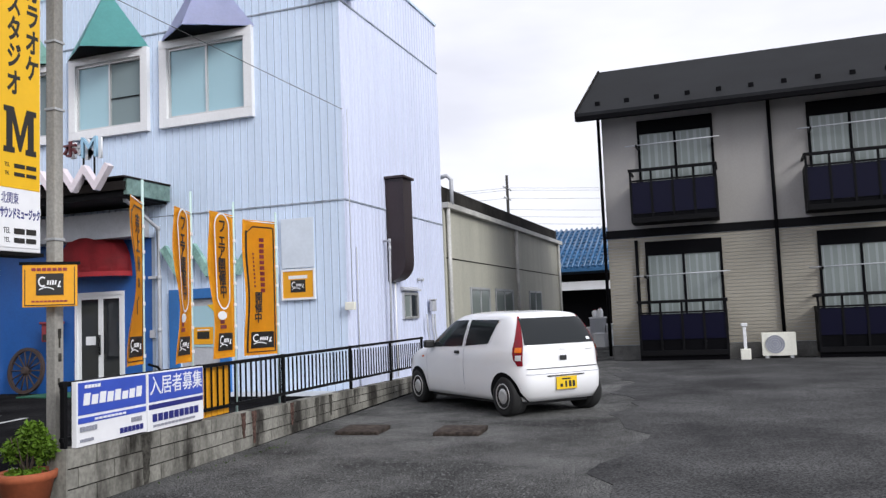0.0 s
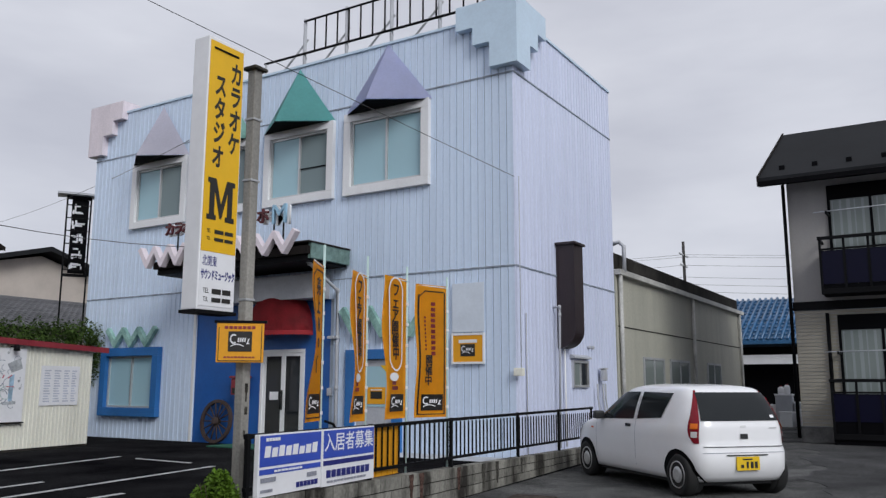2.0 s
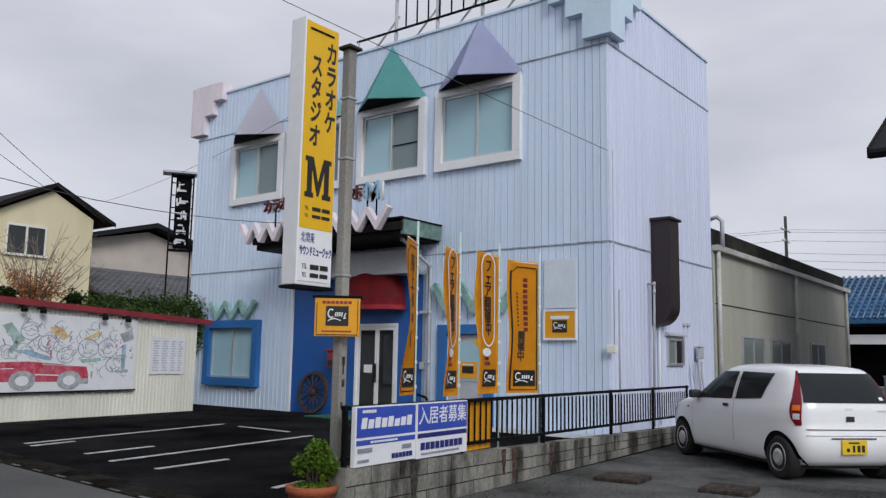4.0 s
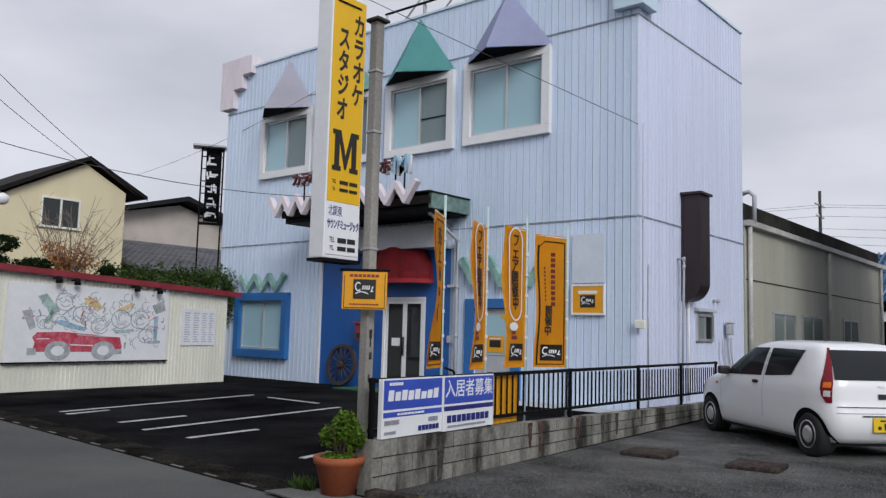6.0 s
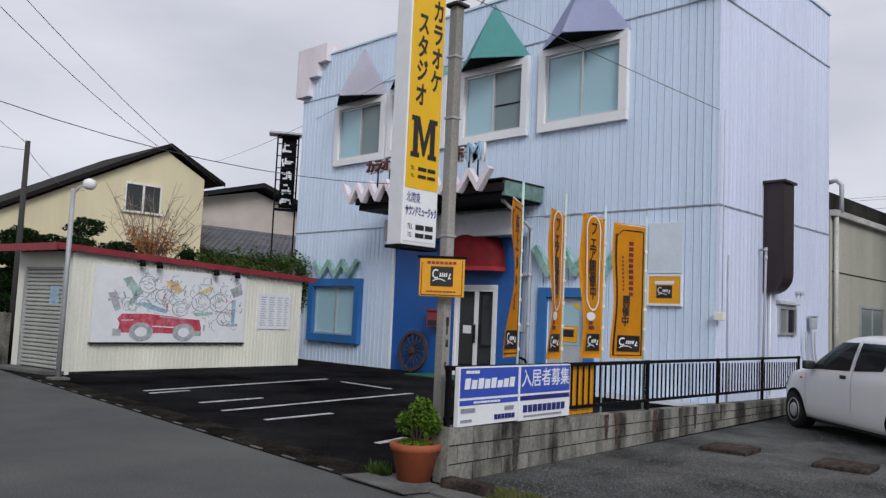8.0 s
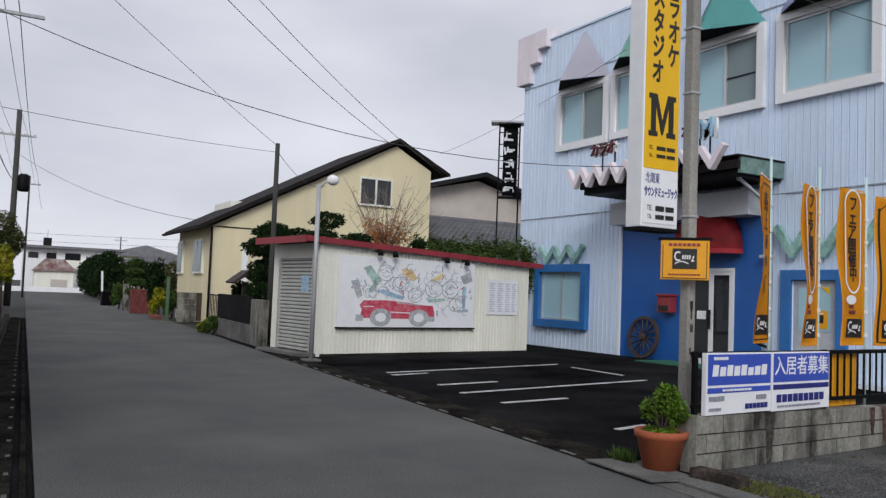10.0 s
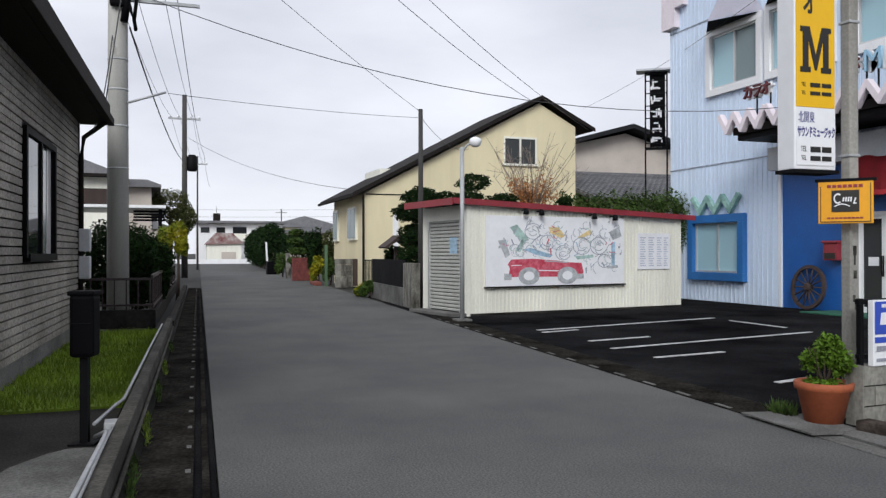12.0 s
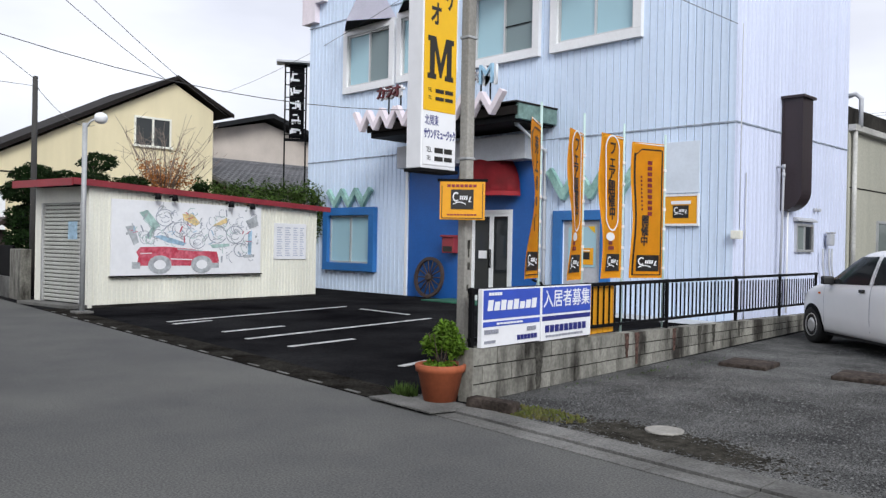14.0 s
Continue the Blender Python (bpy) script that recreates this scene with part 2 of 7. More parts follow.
WEED = material("dull_weed", (0.1, 0.13, 0.03), 0.9, vary=0.5, grain=12, stain=6.0, bump=0.0, spec=0.1, second=(0.16, 0.14, 0.06))
WOOD_OLD = material("weathered_wood", (0.05, 0.032, 0.028), 0.8, vary=0.35, grain=30, stain=3.0, bump=0.2, streak=1)
WOOD_POLE = material("dark_timber_pole", (0.052, 0.049, 0.047), 0.9, vary=0.3, grain=30, stain=2.0, bump=0.2, streak=1)
LINE_PAINT = material("worn_white_line", (0.62, 0.62, 0.62), 0.8, vary=0.35, grain=30, stain=3.0, bump=0.05, second=(0.33, 0.33, 0.33))
LEAF_DARK = material("dark_leaf", (0.012, 0.028, 0.007), 0.85, vary=0.5, grain=6, stain=2.5, bump=0.0, spec=0.1, speck=1.0)
LEAF_MID = material("mid_leaf", (0.055, 0.095, 0.02), 0.75, vary=0.5, grain=6, stain=2.5, bump=0.0, spec=0.15, speck=1.0)
LEAF_LIGHT = material("yellow_green_leaf", (0.33, 0.29, 0.015), 0.75, vary=0.45, grain=6, stain=2.5, bump=0.0, spec=0.15, second=(0.09, 0.13, 0.015))
LEAF_POT = material("bright_green_leaf", (0.09, 0.17, 0.014), 0.65, spec=0.2, vary=0.4, grain=9, stain=6.0, bump=0.0)
LEAF_RUST = material("rust_leaf", (0.4, 0.15, 0.035), 0.8, vary=0.4, grain=8, stain=3.0, bump=0.0)
GRASS = material("lawn_grass", (0.16, 0.24, 0.015), 0.9, vary=0.4, grain=25, stain=1.5, bump=0.0)
BARK = material("bark", (0.07, 0.05, 0.038), 0.9, vary=0.3, grain=25, bump=0.3)
TWIG = material("pale_twig", (0.22, 0.17, 0.14), 0.9, vary=0.2, grain=25, bump=0.1)
WIRE = material("cable_sheath", (0.05, 0.05, 0.053), 0.6, vary=0.1, grain=10, bump=0.0)
SKIN_LINE = material("grey_drawn_line", (0.36, 0.38, 0.44), 0.7, vary=0.3, grain=20, bump=0.0)
MURAL_RED = material("mural_red", (0.62, 0.16, 0.21), 0.6, vary=0.4, grain=18, stain=7.0, bump=0.0, second=(0.48, 0.035, 0.07))
MURAL_GREY = material("mural_grey", (0.46, 0.48, 0.5), 0.6, vary=0.3, grain=18, stain=6.0, bump=0.0)
MURAL_BLUE = material("mural_blue", (0.36, 0.52, 0.66), 0.6, vary=0.3, grain=18, stain=6.0, bump=0.0)
MURAL_GREEN = material("mural_green", (0.42, 0.58, 0.54), 0.6, vary=0.3, grain=18, stain=6.0, bump=0.0)
MURAL_YELLOW = material("mural_yellow", (0.78, 0.6, 0.3), 0.6, vary=0.3, grain=18, stain=6.0, bump=0.0)

PANE_CAR.node_tree.nodes["Principled BSDF"].inputs["IOR"].default_value = 1.3
NAVY_PANEL.node_tree.nodes["Principled BSDF"].inputs["Specular IOR Level"].default_value = 0.15


# builders
def box(bm, x0, x1, y0, y1, z0, z1, bevel=0.0):
    vs = [bm.verts.new(p) for p in ((x0, y0, z0), (x1, y0, z0), (x1, y1, z0), (x0, y1, z0), (x0, y0, z1), (x1, y0, z1), (x1, y1, z1), (x0, y1, z1))]
    fs = [bm.faces.new([vs[i] for i in q]) for q in ((3, 2, 1, 0), (4, 5, 6, 7), (0, 1, 5, 4), (1, 2, 6, 5), (2, 3, 7, 6), (3, 0, 4, 7))]
    if bevel:
        bmesh.ops.bevel(bm, geom=list({e for f in fs for e in f.edges}), offset=bevel, segments=2, affect="EDGES", profile=0.6)
    return bm


def boxes(*rows, bevel=0.0):
    bm = bmesh.new()
    for r in rows:
        box(bm, *r, bevel=bevel)
    return bm


def tube(bm, points, radius, sides=8, radius_end=None):
    """A round bar along points."""
    pts = [Vector(p) for p in points]
    rings = []
    for i, p in enumerate(pts):
        d = (pts[min(i + 1, len(pts) - 1)] - pts[max(i - 1, 0)]).normalized()
        u = d.cross(Vector((0, 0, 1)) if abs(d.z) < 0.95 else Vector((1, 0, 0))).normalized()
        v = d.cross(u)
        r = radius if radius_end is None else radius + (radius_end - radius) * i / (len(pts) - 1)
        rings.append([bm.verts.new(p + r * (math.cos(a) * u + math.sin(a) * v)) for a in (2 * math.pi * k / sides for k in range(sides))])
    for a, b in zip(rings, rings[1:]):
        for k in range(sides):
            bm.faces.new((a[k], a[(k + 1) % sides], b[(k + 1) % sides], b[k])).smooth = True
    bm.faces.new(rings[0][::-1]), bm.faces.new(rings[-1])
    return bm


def tubes(*rows, sides=8):
    bm = bmesh.new()
    for pts, r in rows:
        tube(bm, pts, r, sides)
    return bm


def prism(bm, outline, axis, a, b):
    """An outline of (u, v) pairs drawn out along an axis from a to b. Axis x: (y, z), y: (x, z), z: (x, y)."""
    def at(u, v, w):
        return {"x": (w, u, v), "y": (u, w, v), "z": (u, v, w)}[axis]
    lo, hi = [bm.verts.new(at(u, v, a)) for u, v in outline], [bm.verts.new(at(u, v, b)) for u, v in outline]
    bm.faces.new(lo[::-1]), bm.faces.new(hi)
    for k in range(len(lo)):
        j = (k + 1) % len(lo)
        bm.faces.new((lo[k], lo[j], hi[j], hi[k]))
    bmesh.ops.recalc_face_normals(bm, faces=bm.faces)
    return bm


def lathe(bm, profile, centre=(0, 0, 0), sides=24):
    """A profile of (radius, z) turned round the upright axis."""
    cx, cy, cz = centre
    rings = [[bm.verts.new((cx + r * math.cos(2 * math.pi * k / sides), cy + r * math.sin(2 * math.pi * k / sides), cz + z)) for k in range(sides)] for r, z in profile]
    for a, b in zip(rings, rings[1:]):
        for k in range(sides):
            bm.faces.new((a[k], a[(k + 1) % sides], b[(k + 1) % sides], b[k])).smooth = True
    bm.faces.new(rings[0][::-1]), bm.faces.new(rings[-1])
    return bm


def mesh_of(bm, name, mat):
    me = bpy.data.meshes.new(name)
    bm.to_mesh(me)
    bm.free()
    me.materials.append(mat)
    return me


def part(name, bm, mat, parent, label=""):
    ob = new(name, mesh_of(bm, name, mat))
    ob.parent = parent
    if name.endswith("_bars"):
        ob["kind"] = "stuff"
    return tagged(ob, label)


def thing(name, label, category, m=None, group="", kind=""):
    ob = new(name)
    ob.empty_display_size = 0.2
    if m is not None:
        ob.matrix_basis = m
    return tagged(ob, label, category, group, kind)


def single(name, bm, mat, label, category, m=None, group="", kind=""):
    ob = new(name, mesh_of(bm, name, mat))
    if m is not None:
        ob.matrix_basis = m
    return tagged(ob, label, category, group, kind)


def structure(name, bm, mat, label, category="ground"):
    return tagged(new(name, mesh_of(bm, name, mat)), label, category, "", "structure")


def flat(points, z, thick=0.03):
    return prism(bmesh.new(), points, "z", z - thick, z)


def road_left(x):
    return 1.5 - 0.05 * x


def road_right(x):
    return 5.2 - 0.075 * x


# ground, road, lots
structure("ground", flat([(-900, -900), (900, -900), (900, 900), (-900, 900)], -0.04), EARTH, "flat earth that runs out to the horizon")
structure("road", flat([(-95, road_left(-95)), (14, road_left(14)), (14, road_right(14)), (-95, road_right(-95))], 0.0), ASPHALT, "narrow worn grey asphalt street", "road")
structure("parking_lot", flat([(-4.75, road_right(-4.75) + 0.004), (-4.75, 6.0), (-5.5, 14.5), (-19.6, 14.5), (-19.6, road_right(-19.6) + 0.004)], 0.004), LOT, "dark asphalt parking lot before the blue building", "pavement")
structure("gravel_lot", flat([(-4.745, road_right(-4.7) + 0.41), (14, road_right(14) + 0.41), (14, 40), (-6.7, 40), (-6.7, 14.6), (-5.45, 14.6)], 0.002), GRAVEL, "grey gravel parking lot beside the block wall", "gravel")

WORN = material("worn_lot_asphalt", (0.1, 0.1, 0.1), 0.92, vary=0.7, grain=60, stain=0.5, bump=0.4, speck=1.0, second=(0.045, 0.045, 0.046), spec=0.02)
edge = [(-1.25 - 0.14 * max(0.0, y - 9) + 0.16 * math.sin(2.1 * y) + 0.09 * math.sin(5.3 * y), y) for y in (5.9 + 0.4 * k for k in range(40))]
structure("worn_asphalt", flat(edge + [(14, 21.5), (14, road_right(14) + 0.5), (2, road_right(2) + 0.5)], 0.007, 0.006), WORN, "dark worn asphalt beyond the gravel of the lot", "pavement")

# parking lines
def line(a, b, w=0.075):
    d = (Vector(b) - Vector(a)).normalized() * w / 2
    n = Vector((-d.y, d.x))
    return flat([Vector(a) - n, Vector(a) + n, Vector(b) + n, Vector(b) - n], 0.010, 0.006)


for a, b in (((-11.9, 7.08), (-12.9, 11.16)), ((-10.24, 7.05), (-10.45, 8.14)), ((-9.37, 6.88), (-10.18, 10.83)), ((-8.43, 6.88), (-8.6, 7.97)),
             ((-12.3, 11.06), (-10.9, 11.0)), ((-6.49, 6.9), (-6.62, 7.4)), ((-11.55, 7.0), (-11.75, 7.7))):
    structure("parking_line", line(a, b), LINE_PAINT, "worn white parking bay line painted on asphalt", "road marking")

# ---- the blue building ----
APRON = material("pale_apron_concrete", (0.52, 0.54, 0.57), 0.8, vary=0.25, grain=30, stain=1.6, bump=0.1, spec=0.1)
structure("apron", flat([(-10.42, 13.75), (-5.75, 13.75), (-6.4, 14.5), (-10.42, 14.5)], 0.014, 0.01), APRON, "pale concrete apron along the foot of the blue building", "pavement")
FY, SX, LX, BY, TOP = 14.517, -6.725, -19.0, 19.6, 8.2
studio = thing("studio_building", "two-storey pale blue metal-clad studio with coloured window caps", "building", pose(0, 0, 0))
OPENINGS = [(-10.47, -8.77, 5.25, 6.68), (-12.80, -11.13, 5.25, 6.64), (-15.15, -13.48, 5.25, 6.64), (-17.25, -15.58, 5.22, 6.55),
            (-17.97, -16.28, 0.72, 1.94), (-14.88, -10.95, 0.0, 3.0), (-10.28, -9.37, 0.0, 1.76)]


def holed_wall(x0, x1, z0, z1, y0, y1, holes):
    """An upright slab along x with rectangular openings."""
    bm = bmesh.new()
    xs = sorted({x0, x1, *(h[0] for h in holes), *(h[1] for h in holes)})
    for a, b in zip(xs, xs[1:]):
        z = z0
        for h in sorted((h for h in holes if h[0] < (a + b) / 2 < h[1]), key=lambda h: h[2]):
            if h[2] > z:
                box(bm, a, b, y0, y1, z, h[2])
            z = h[3]
        if z < z1:
            box(bm, a, b, y0, y1, z, z1)
    bmesh.ops.remove_doubles(bm, verts=bm.verts[:], dist=0.0005)
    return bm


front = part("wall_front", holed_wall(LX, SX - 0.02, 0, TOP, FY + 0.02, FY + 0.2, OPENINGS), SIDING_CORE, studio)
side = part("wall_side", boxes((SX - 0.2, SX - 0.02, FY + 0.2, BY, 0, TOP)), SIDING_CORE, studio)
part("wall_back", boxes((LX, SX - 0.2, BY - 0.2, BY, 0, TOP)), SIDING, studio)
part("wall_left", boxes((LX, LX + 0.2, FY + 0.2, BY - 0.2, 0, TOP)), SIDING, studio)
part("roof", boxes((LX + 0.2, SX - 0.2, FY + 0.2, BY - 0.2, 7.6, 7.8)), CONCRETE, studio)
part("coping", boxes((LX - 0.03, SX + 0.03, FY - 0.03, FY + 0.2, TOP, TOP + 0.05), (SX - 0.2, SX + 0.03, FY + 0.2, BY, TOP, TOP + 0.05)), ICE, studio)
part("inner_dark_wall", boxes((LX + 0.3, SX - 0.3, FY + 1.5, FY + 1.55, 0, 7.5)), SIDING_CORE, studio)
part("blue_entrance_wall", holed_wall(-14.88, -10.95, 0, 3.0, FY + 0.03, FY + 0.15, [(-12.86, -11.62, 0, 2.0)]), BLUE, studio, "blue painted entrance wall")
part("corner_trim", boxes((-14.96, -14.88, FY - 0.02, FY + 0.03, 0, 3.1)), WHITE, studio)

LEVELS = [(0.0, 3.38), (3.40, 7.035), (7.055, TOP)]
strip_meshes = {}
SEAM = material("dark_joint_strip", (0.33, 0.38, 0.45), 0.6, vary=0.4, grain=12, stain=4.0)
for z in (3.375, 7.03):
    spans = [(LX, SX)] if z > 5 else [(LX, -14.98), (-10.42, SX)]
    for a, b in spans:
        part("seam_strip", boxes((a, b, FY - 0.012, FY + 0.01, z, z + 0.028), bevel=0.003), SEAM, studio)
    part("seam_strip", boxes((SX - 0.01, SX + 0.012, FY, BY, z, z + 0.028), bevel=0.003), SEAM, studio)


def siding_strip(parent, width, height, m, mat=SIDING):
    """One folded steel strip, made once for each height."""
    key = (round(width, 3), round(height, 3), mat.name)
    if key not in strip_meshes:
        bm = prism(bmesh.new(), [(0, 0), (0.01, -0.02), (width * 0.3, -0.016), (width * 0.5, -0.0145), (width * 0.7, -0.016), (width - 0.01, -0.02), (width, 0)], "z", 0, height)
        strip_meshes[key] = mesh_of(bm, "siding_panel", mat)
    ob = new("siding_panel", strip_meshes[key])
    ob.parent, ob.matrix_basis = parent, m


def clad_front():
    n = 80
    w = (SX - LX) / n
    for i in range(n):
        xa = LX + i * w
        mid = xa + w / 2
        for lo, hi in LEVELS:
            z = lo
            for h in sorted((h for h in OPENINGS if h[0] - 0.05 < mid < h[1] + 0.05), key=lambda h: h[2]):
                if h[2] > hi or h[3] < lo:
                    continue
                if h[2] - z > 0.06:
                    siding_strip(front, w - 0.011, h[2] - z, pose(xa, FY + 0.02, z))
                z = max(z, h[3])
            if hi - z > 0.06:
                siding_strip(front, w - 0.011, hi - z, pose(xa, FY + 0.02, z))


def clad_side():
    n = 33
    w = (BY - FY) / n
    for i in range(n):
        for lo, hi in LEVELS:
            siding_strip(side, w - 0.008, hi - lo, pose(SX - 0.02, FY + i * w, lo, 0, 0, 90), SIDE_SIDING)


def framed(parent, name, x0, x1, z0, z1, border, surround, panes, depth=0.09, label=""):
    f = part(name, boxes((x0, x1, FY - depth, FY + 0.06, z1 - border, z1), (x0, x1, FY - depth, FY + 0.06, z0, z0 + border),
                         (x0, x0 + border, FY - depth, FY + 0.06, z0 + border, z1 - border), (x1 - border, x1, FY - depth, FY + 0.06, z0 + border, z1 - border), bevel=0.008), surround, parent, label)
    a, b, c, d = x0 + border, x1 - border, z0 + border, z1 - border
    s = 0.045
    part("sash_frame", boxes((a, b, FY - 0.03, FY + 0.05, d - s, d), (a, b, FY - 0.03, FY + 0.05, c, c + s), (a, a + s, FY - 0.03, FY + 0.05, c + s, d - s),
                             (b - s, b, FY - 0.03, FY + 0.05, c + s, d - s), ((a + b) / 2 - 0.02, (a + b) / 2 + 0.02, FY - 0.02, FY + 0.05, c + s, d - s)), ALU, f)
    mid = (a + b) / 2
    part("pane", boxes((a + s, mid - 0.02, FY + 0.01, FY + 0.02, c + s, d - s)), panes[0], f)
    part("pane", boxes((mid + 0.02, b - s, FY + 0.03, FY + 0.04, c + s, d - s)), panes[1], f)
    return f


framed(studio, "window", -10.65, -8.54, 5.10, 6.85, 0.18, WHITE, (PANE_PALE, PANE_PALE))
w2 = framed(studio, "window", -12.9, -10.93, 5.10, 6.80, 0.17, WHITE, (PANE_PALE, PANE_GREY))
part("mesh_bar", boxes((-11.9, -11.2, FY + 0.005, FY + 0.02, 5.86, 5.88)), DARK, w2)
framed(studio, "window", -15.32, -13.31, 5.10, 6.80, 0.17, WHITE, (PANE_PALE, PANE_GREY))
framed(studio, "window", -17.40, -15.42, 5.07, 6.72, 0.17, WHITE, (PANE_PALE, PANE_GREY))
framed(studio, "window", -18.1, -16.0, 0.52, 2.14, 0.2, BLUE_FRAME, (PANE_PALE, PANE_PALE), 0.13, "window with a broad blue surround")


def cap(x0, x1, z, top, out, mat, label):
    bm = bmesh.new()
    m = (x0 + x1) / 2
    l, r, t, p = (bm.verts.new(v) for v in ((x0, FY - 0.02, z), (x1, FY - 0.02, z), (m, FY - 0.02, top), (m, FY - out, z - 0.04)))
    for f in ((l, p, t), (p, r, t)):
        bm.faces.new(f)
    bmesh.ops.solidify(bm, geom=bm.faces[:], thickness=0.02)
    c = part("window_cap", bm, mat, studio, label)
    # near-black sheet below the cap: the shade there is put into its colour
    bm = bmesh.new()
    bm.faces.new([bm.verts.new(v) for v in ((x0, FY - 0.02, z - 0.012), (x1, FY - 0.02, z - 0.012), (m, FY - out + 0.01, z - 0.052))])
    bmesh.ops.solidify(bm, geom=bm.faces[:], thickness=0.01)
    part("soffit", bm, DARK, c, "black sheet for the shade under the cap")


cap(-10.66, -8.50, 6.84, 8.2, 0.76, LAVENDER, "lavender pyramid window cap")
cap(-13.0, -10.93, 6.80, 8.16, 0.76, TEAL, "teal pyramid window cap")
cap(-15.36, -13.28, 6.80, 8.16, 0.76, MINT, "mint pyramid window cap")
cap(-17.45, -15.40, 6.72, 8.1, 0.76, PALE_CAP, "pale pyramid window cap")

# stepped corner blocks under the roofline
def corner_block(sign, x, mat, label):
    rows = []
    for w, z0, z1 in ((1.15, 8.02, 8.5), (0.78, 7.66, 8.02), (0.42, 7.16, 7.66)):
        xa, xb = (x - w, x + 0.16) if sign > 0 else (x - 0.16, x + w)
        rows.append((xa, xb, FY - 0.16, FY + 0.02 if z1 < 8.3 else FY + w, z0, z1))
        if z1 < 8.3:
            rows.append((x, x + 0.16, FY + 0.02, FY + w, z0, z1) if sign > 0 else (x - 0.16, x, FY + 0.02, FY + w, z0, z1))
    block = part("corner_block", boxes(rows[0]), mat, studio, label)
    for r in rows[1:]:
        part("step", boxes(r), mat, block)


corner_block(1, SX, ICE, "stepped ice-blue corner block")
corner_block(-1, LX, PINK, "stepped faded pink corner block")

# ---- cream garage with the painted board ----
GM = pose(-14.85, 7.05, 0, 0, 0, 9.1)      # local y runs along the painted wall
garage = thing("garage", "low cream corrugated steel garage with a red roof edge", "garage", GM)
GL, GD = 5.52, 1.85
def roof_z(y):
    return 2.16 - 0.035 * y


gw = part("painted_wall", prism(bmesh.new(), [(0, 0), (GL, 0), (GL, roof_z(GL)), (0, roof_z(0))], "x", -0.1, -0.02), CREAM_METAL, garage)
part("back_wall", prism(bmesh.new(), [(0, 0), (GL, 0), (GL, roof_z(GL)), (0, roof_z(0))], "x", -GD, -GD + 0.08), CREAM_METAL, garage)
part("end_wall", boxes((-GD + 0.08, -0.1, GL - 0.08, GL, 0, 1.95)), CREAM_METAL, garage)
part("front_wall", boxes((-GD + 0.08, -1.6, 0, 0.08, 0, 2.14), (-0.3, -0.1, 0, 0.08, 0, 2.14), (-1.6, -0.3, 0, 0.08, 1.86, 2.14)), CREAM_METAL, garage)
part("roof", prism(bmesh.new(), [(-0.35, roof_z(-0.35)), (GL + 0.15, roof_z(GL + 0.15)), (GL + 0.15, roof_z(GL + 0.15) + 0.06), (-0.35, roof_z(-0.35) + 0.06)], "x", -GD - 0.1, 0.1), DARK_ROOF, garage)
part("roof_trim", prism(bmesh.new(), [(-0.37, roof_z(-0.37) - 0.03), (GL + 0.3, roof_z(GL + 0.3) - 0.03), (GL + 0.3, roof_z(GL + 0.3) + 0.08), (-0.37, roof_z(-0.37) + 0.08)], "x", 0.1, 0.13), RED_TRIM, garage, "dark red roof trim")
part("front_trim", boxes((-GD - 0.1, 0.1, -0.39, -0.37, 2.12, 2.25)), RED_TRIM, garage, "dark red roof trim")

# ---- block wall between the lots ----
WM = pose(-4.72, 6.0, 0, 0, 0, 5.37)       # local y runs along the wall
block_wall = thing("block_wall", "low stained concrete block wall topped by a railing", "wall", WM)
part("core", prism(bmesh.new(), [(0.09, -0.05), (9.3, -0.05), (9.3, 0.22), (0.09, 0.41)], "x", -0.13, -0.012), SHED_TOP, block_wall)

# ---- apartment house ----
AY, AX = 22.0, -3.24
apartment = thing("apartment_house", "two-storey grey apartment house with dark balconies", "building", pose(0, 0, 0, 0, 0, 0))
part("upper_wall", boxes((AX, 12, AY, AY + 7, 3.18, 6.05)), UPPER_WALL, apartment)
part("lower_wall", boxes((AX, 12, AY, AY + 7, 0.35, 2.98)), SIDING_CORE, apartment)
part("plinth", boxes((AX - 0.02, 12, AY - 0.03, AY + 7, 0, 0.35)), CONCRETE, apartment)
part("band", boxes((AX - 0.03, 12, AY - 0.04, AY + 7, 2.98, 3.18)), DARK, apartment, "dark brown storey band")
part("roof", prism(bmesh.new(), [(AY - 0.7, 5.92), (AY + 3.5, 8.1), (AY + 7.7, 5.92), (AY + 7.7, 6.05), (AY + 3.5, 8.25), (AY - 0.7, 6.07)], "x", AX - 0.49, 12.4), DARK_ROOF, apartment)

# ---- long shed behind the blue building ----
shed = thing("long_shed", "long low grey-beige shed with a mossy parapet", "building")
part("wall", boxes((-12, SX + 0.02, BY + 0.02, 32.6, 0, 3.86)), SHED_WALL, shed)
part("parapet", boxes((-12, SX - 0.03, BY + 0.02, 32.6, 3.86, 4.33)), SHED_TOP, shed, "dark mossy parapet")

# ---- cream house beyond the garage ----
HX = -27.5
house = thing("cream_house", "cream stucco house under a long dark sloping roof", "house")
part("wall", prism(bmesh.new(), [(8.2, 0), (16.3, 0), (16.3, 5.9), (14.8, 6.7), (8.2, 3.25)], "x", HX - 4.95, HX), CREAM, house)
part("roof", prism(bmesh.new(), [(7.75, 3.12), (14.8, 6.83), (16.95, 5.75), (16.95, 5.87), (14.8, 6.95), (7.75, 3.24)], "x", HX - 5.5, HX + 0.25), EAVE, house)

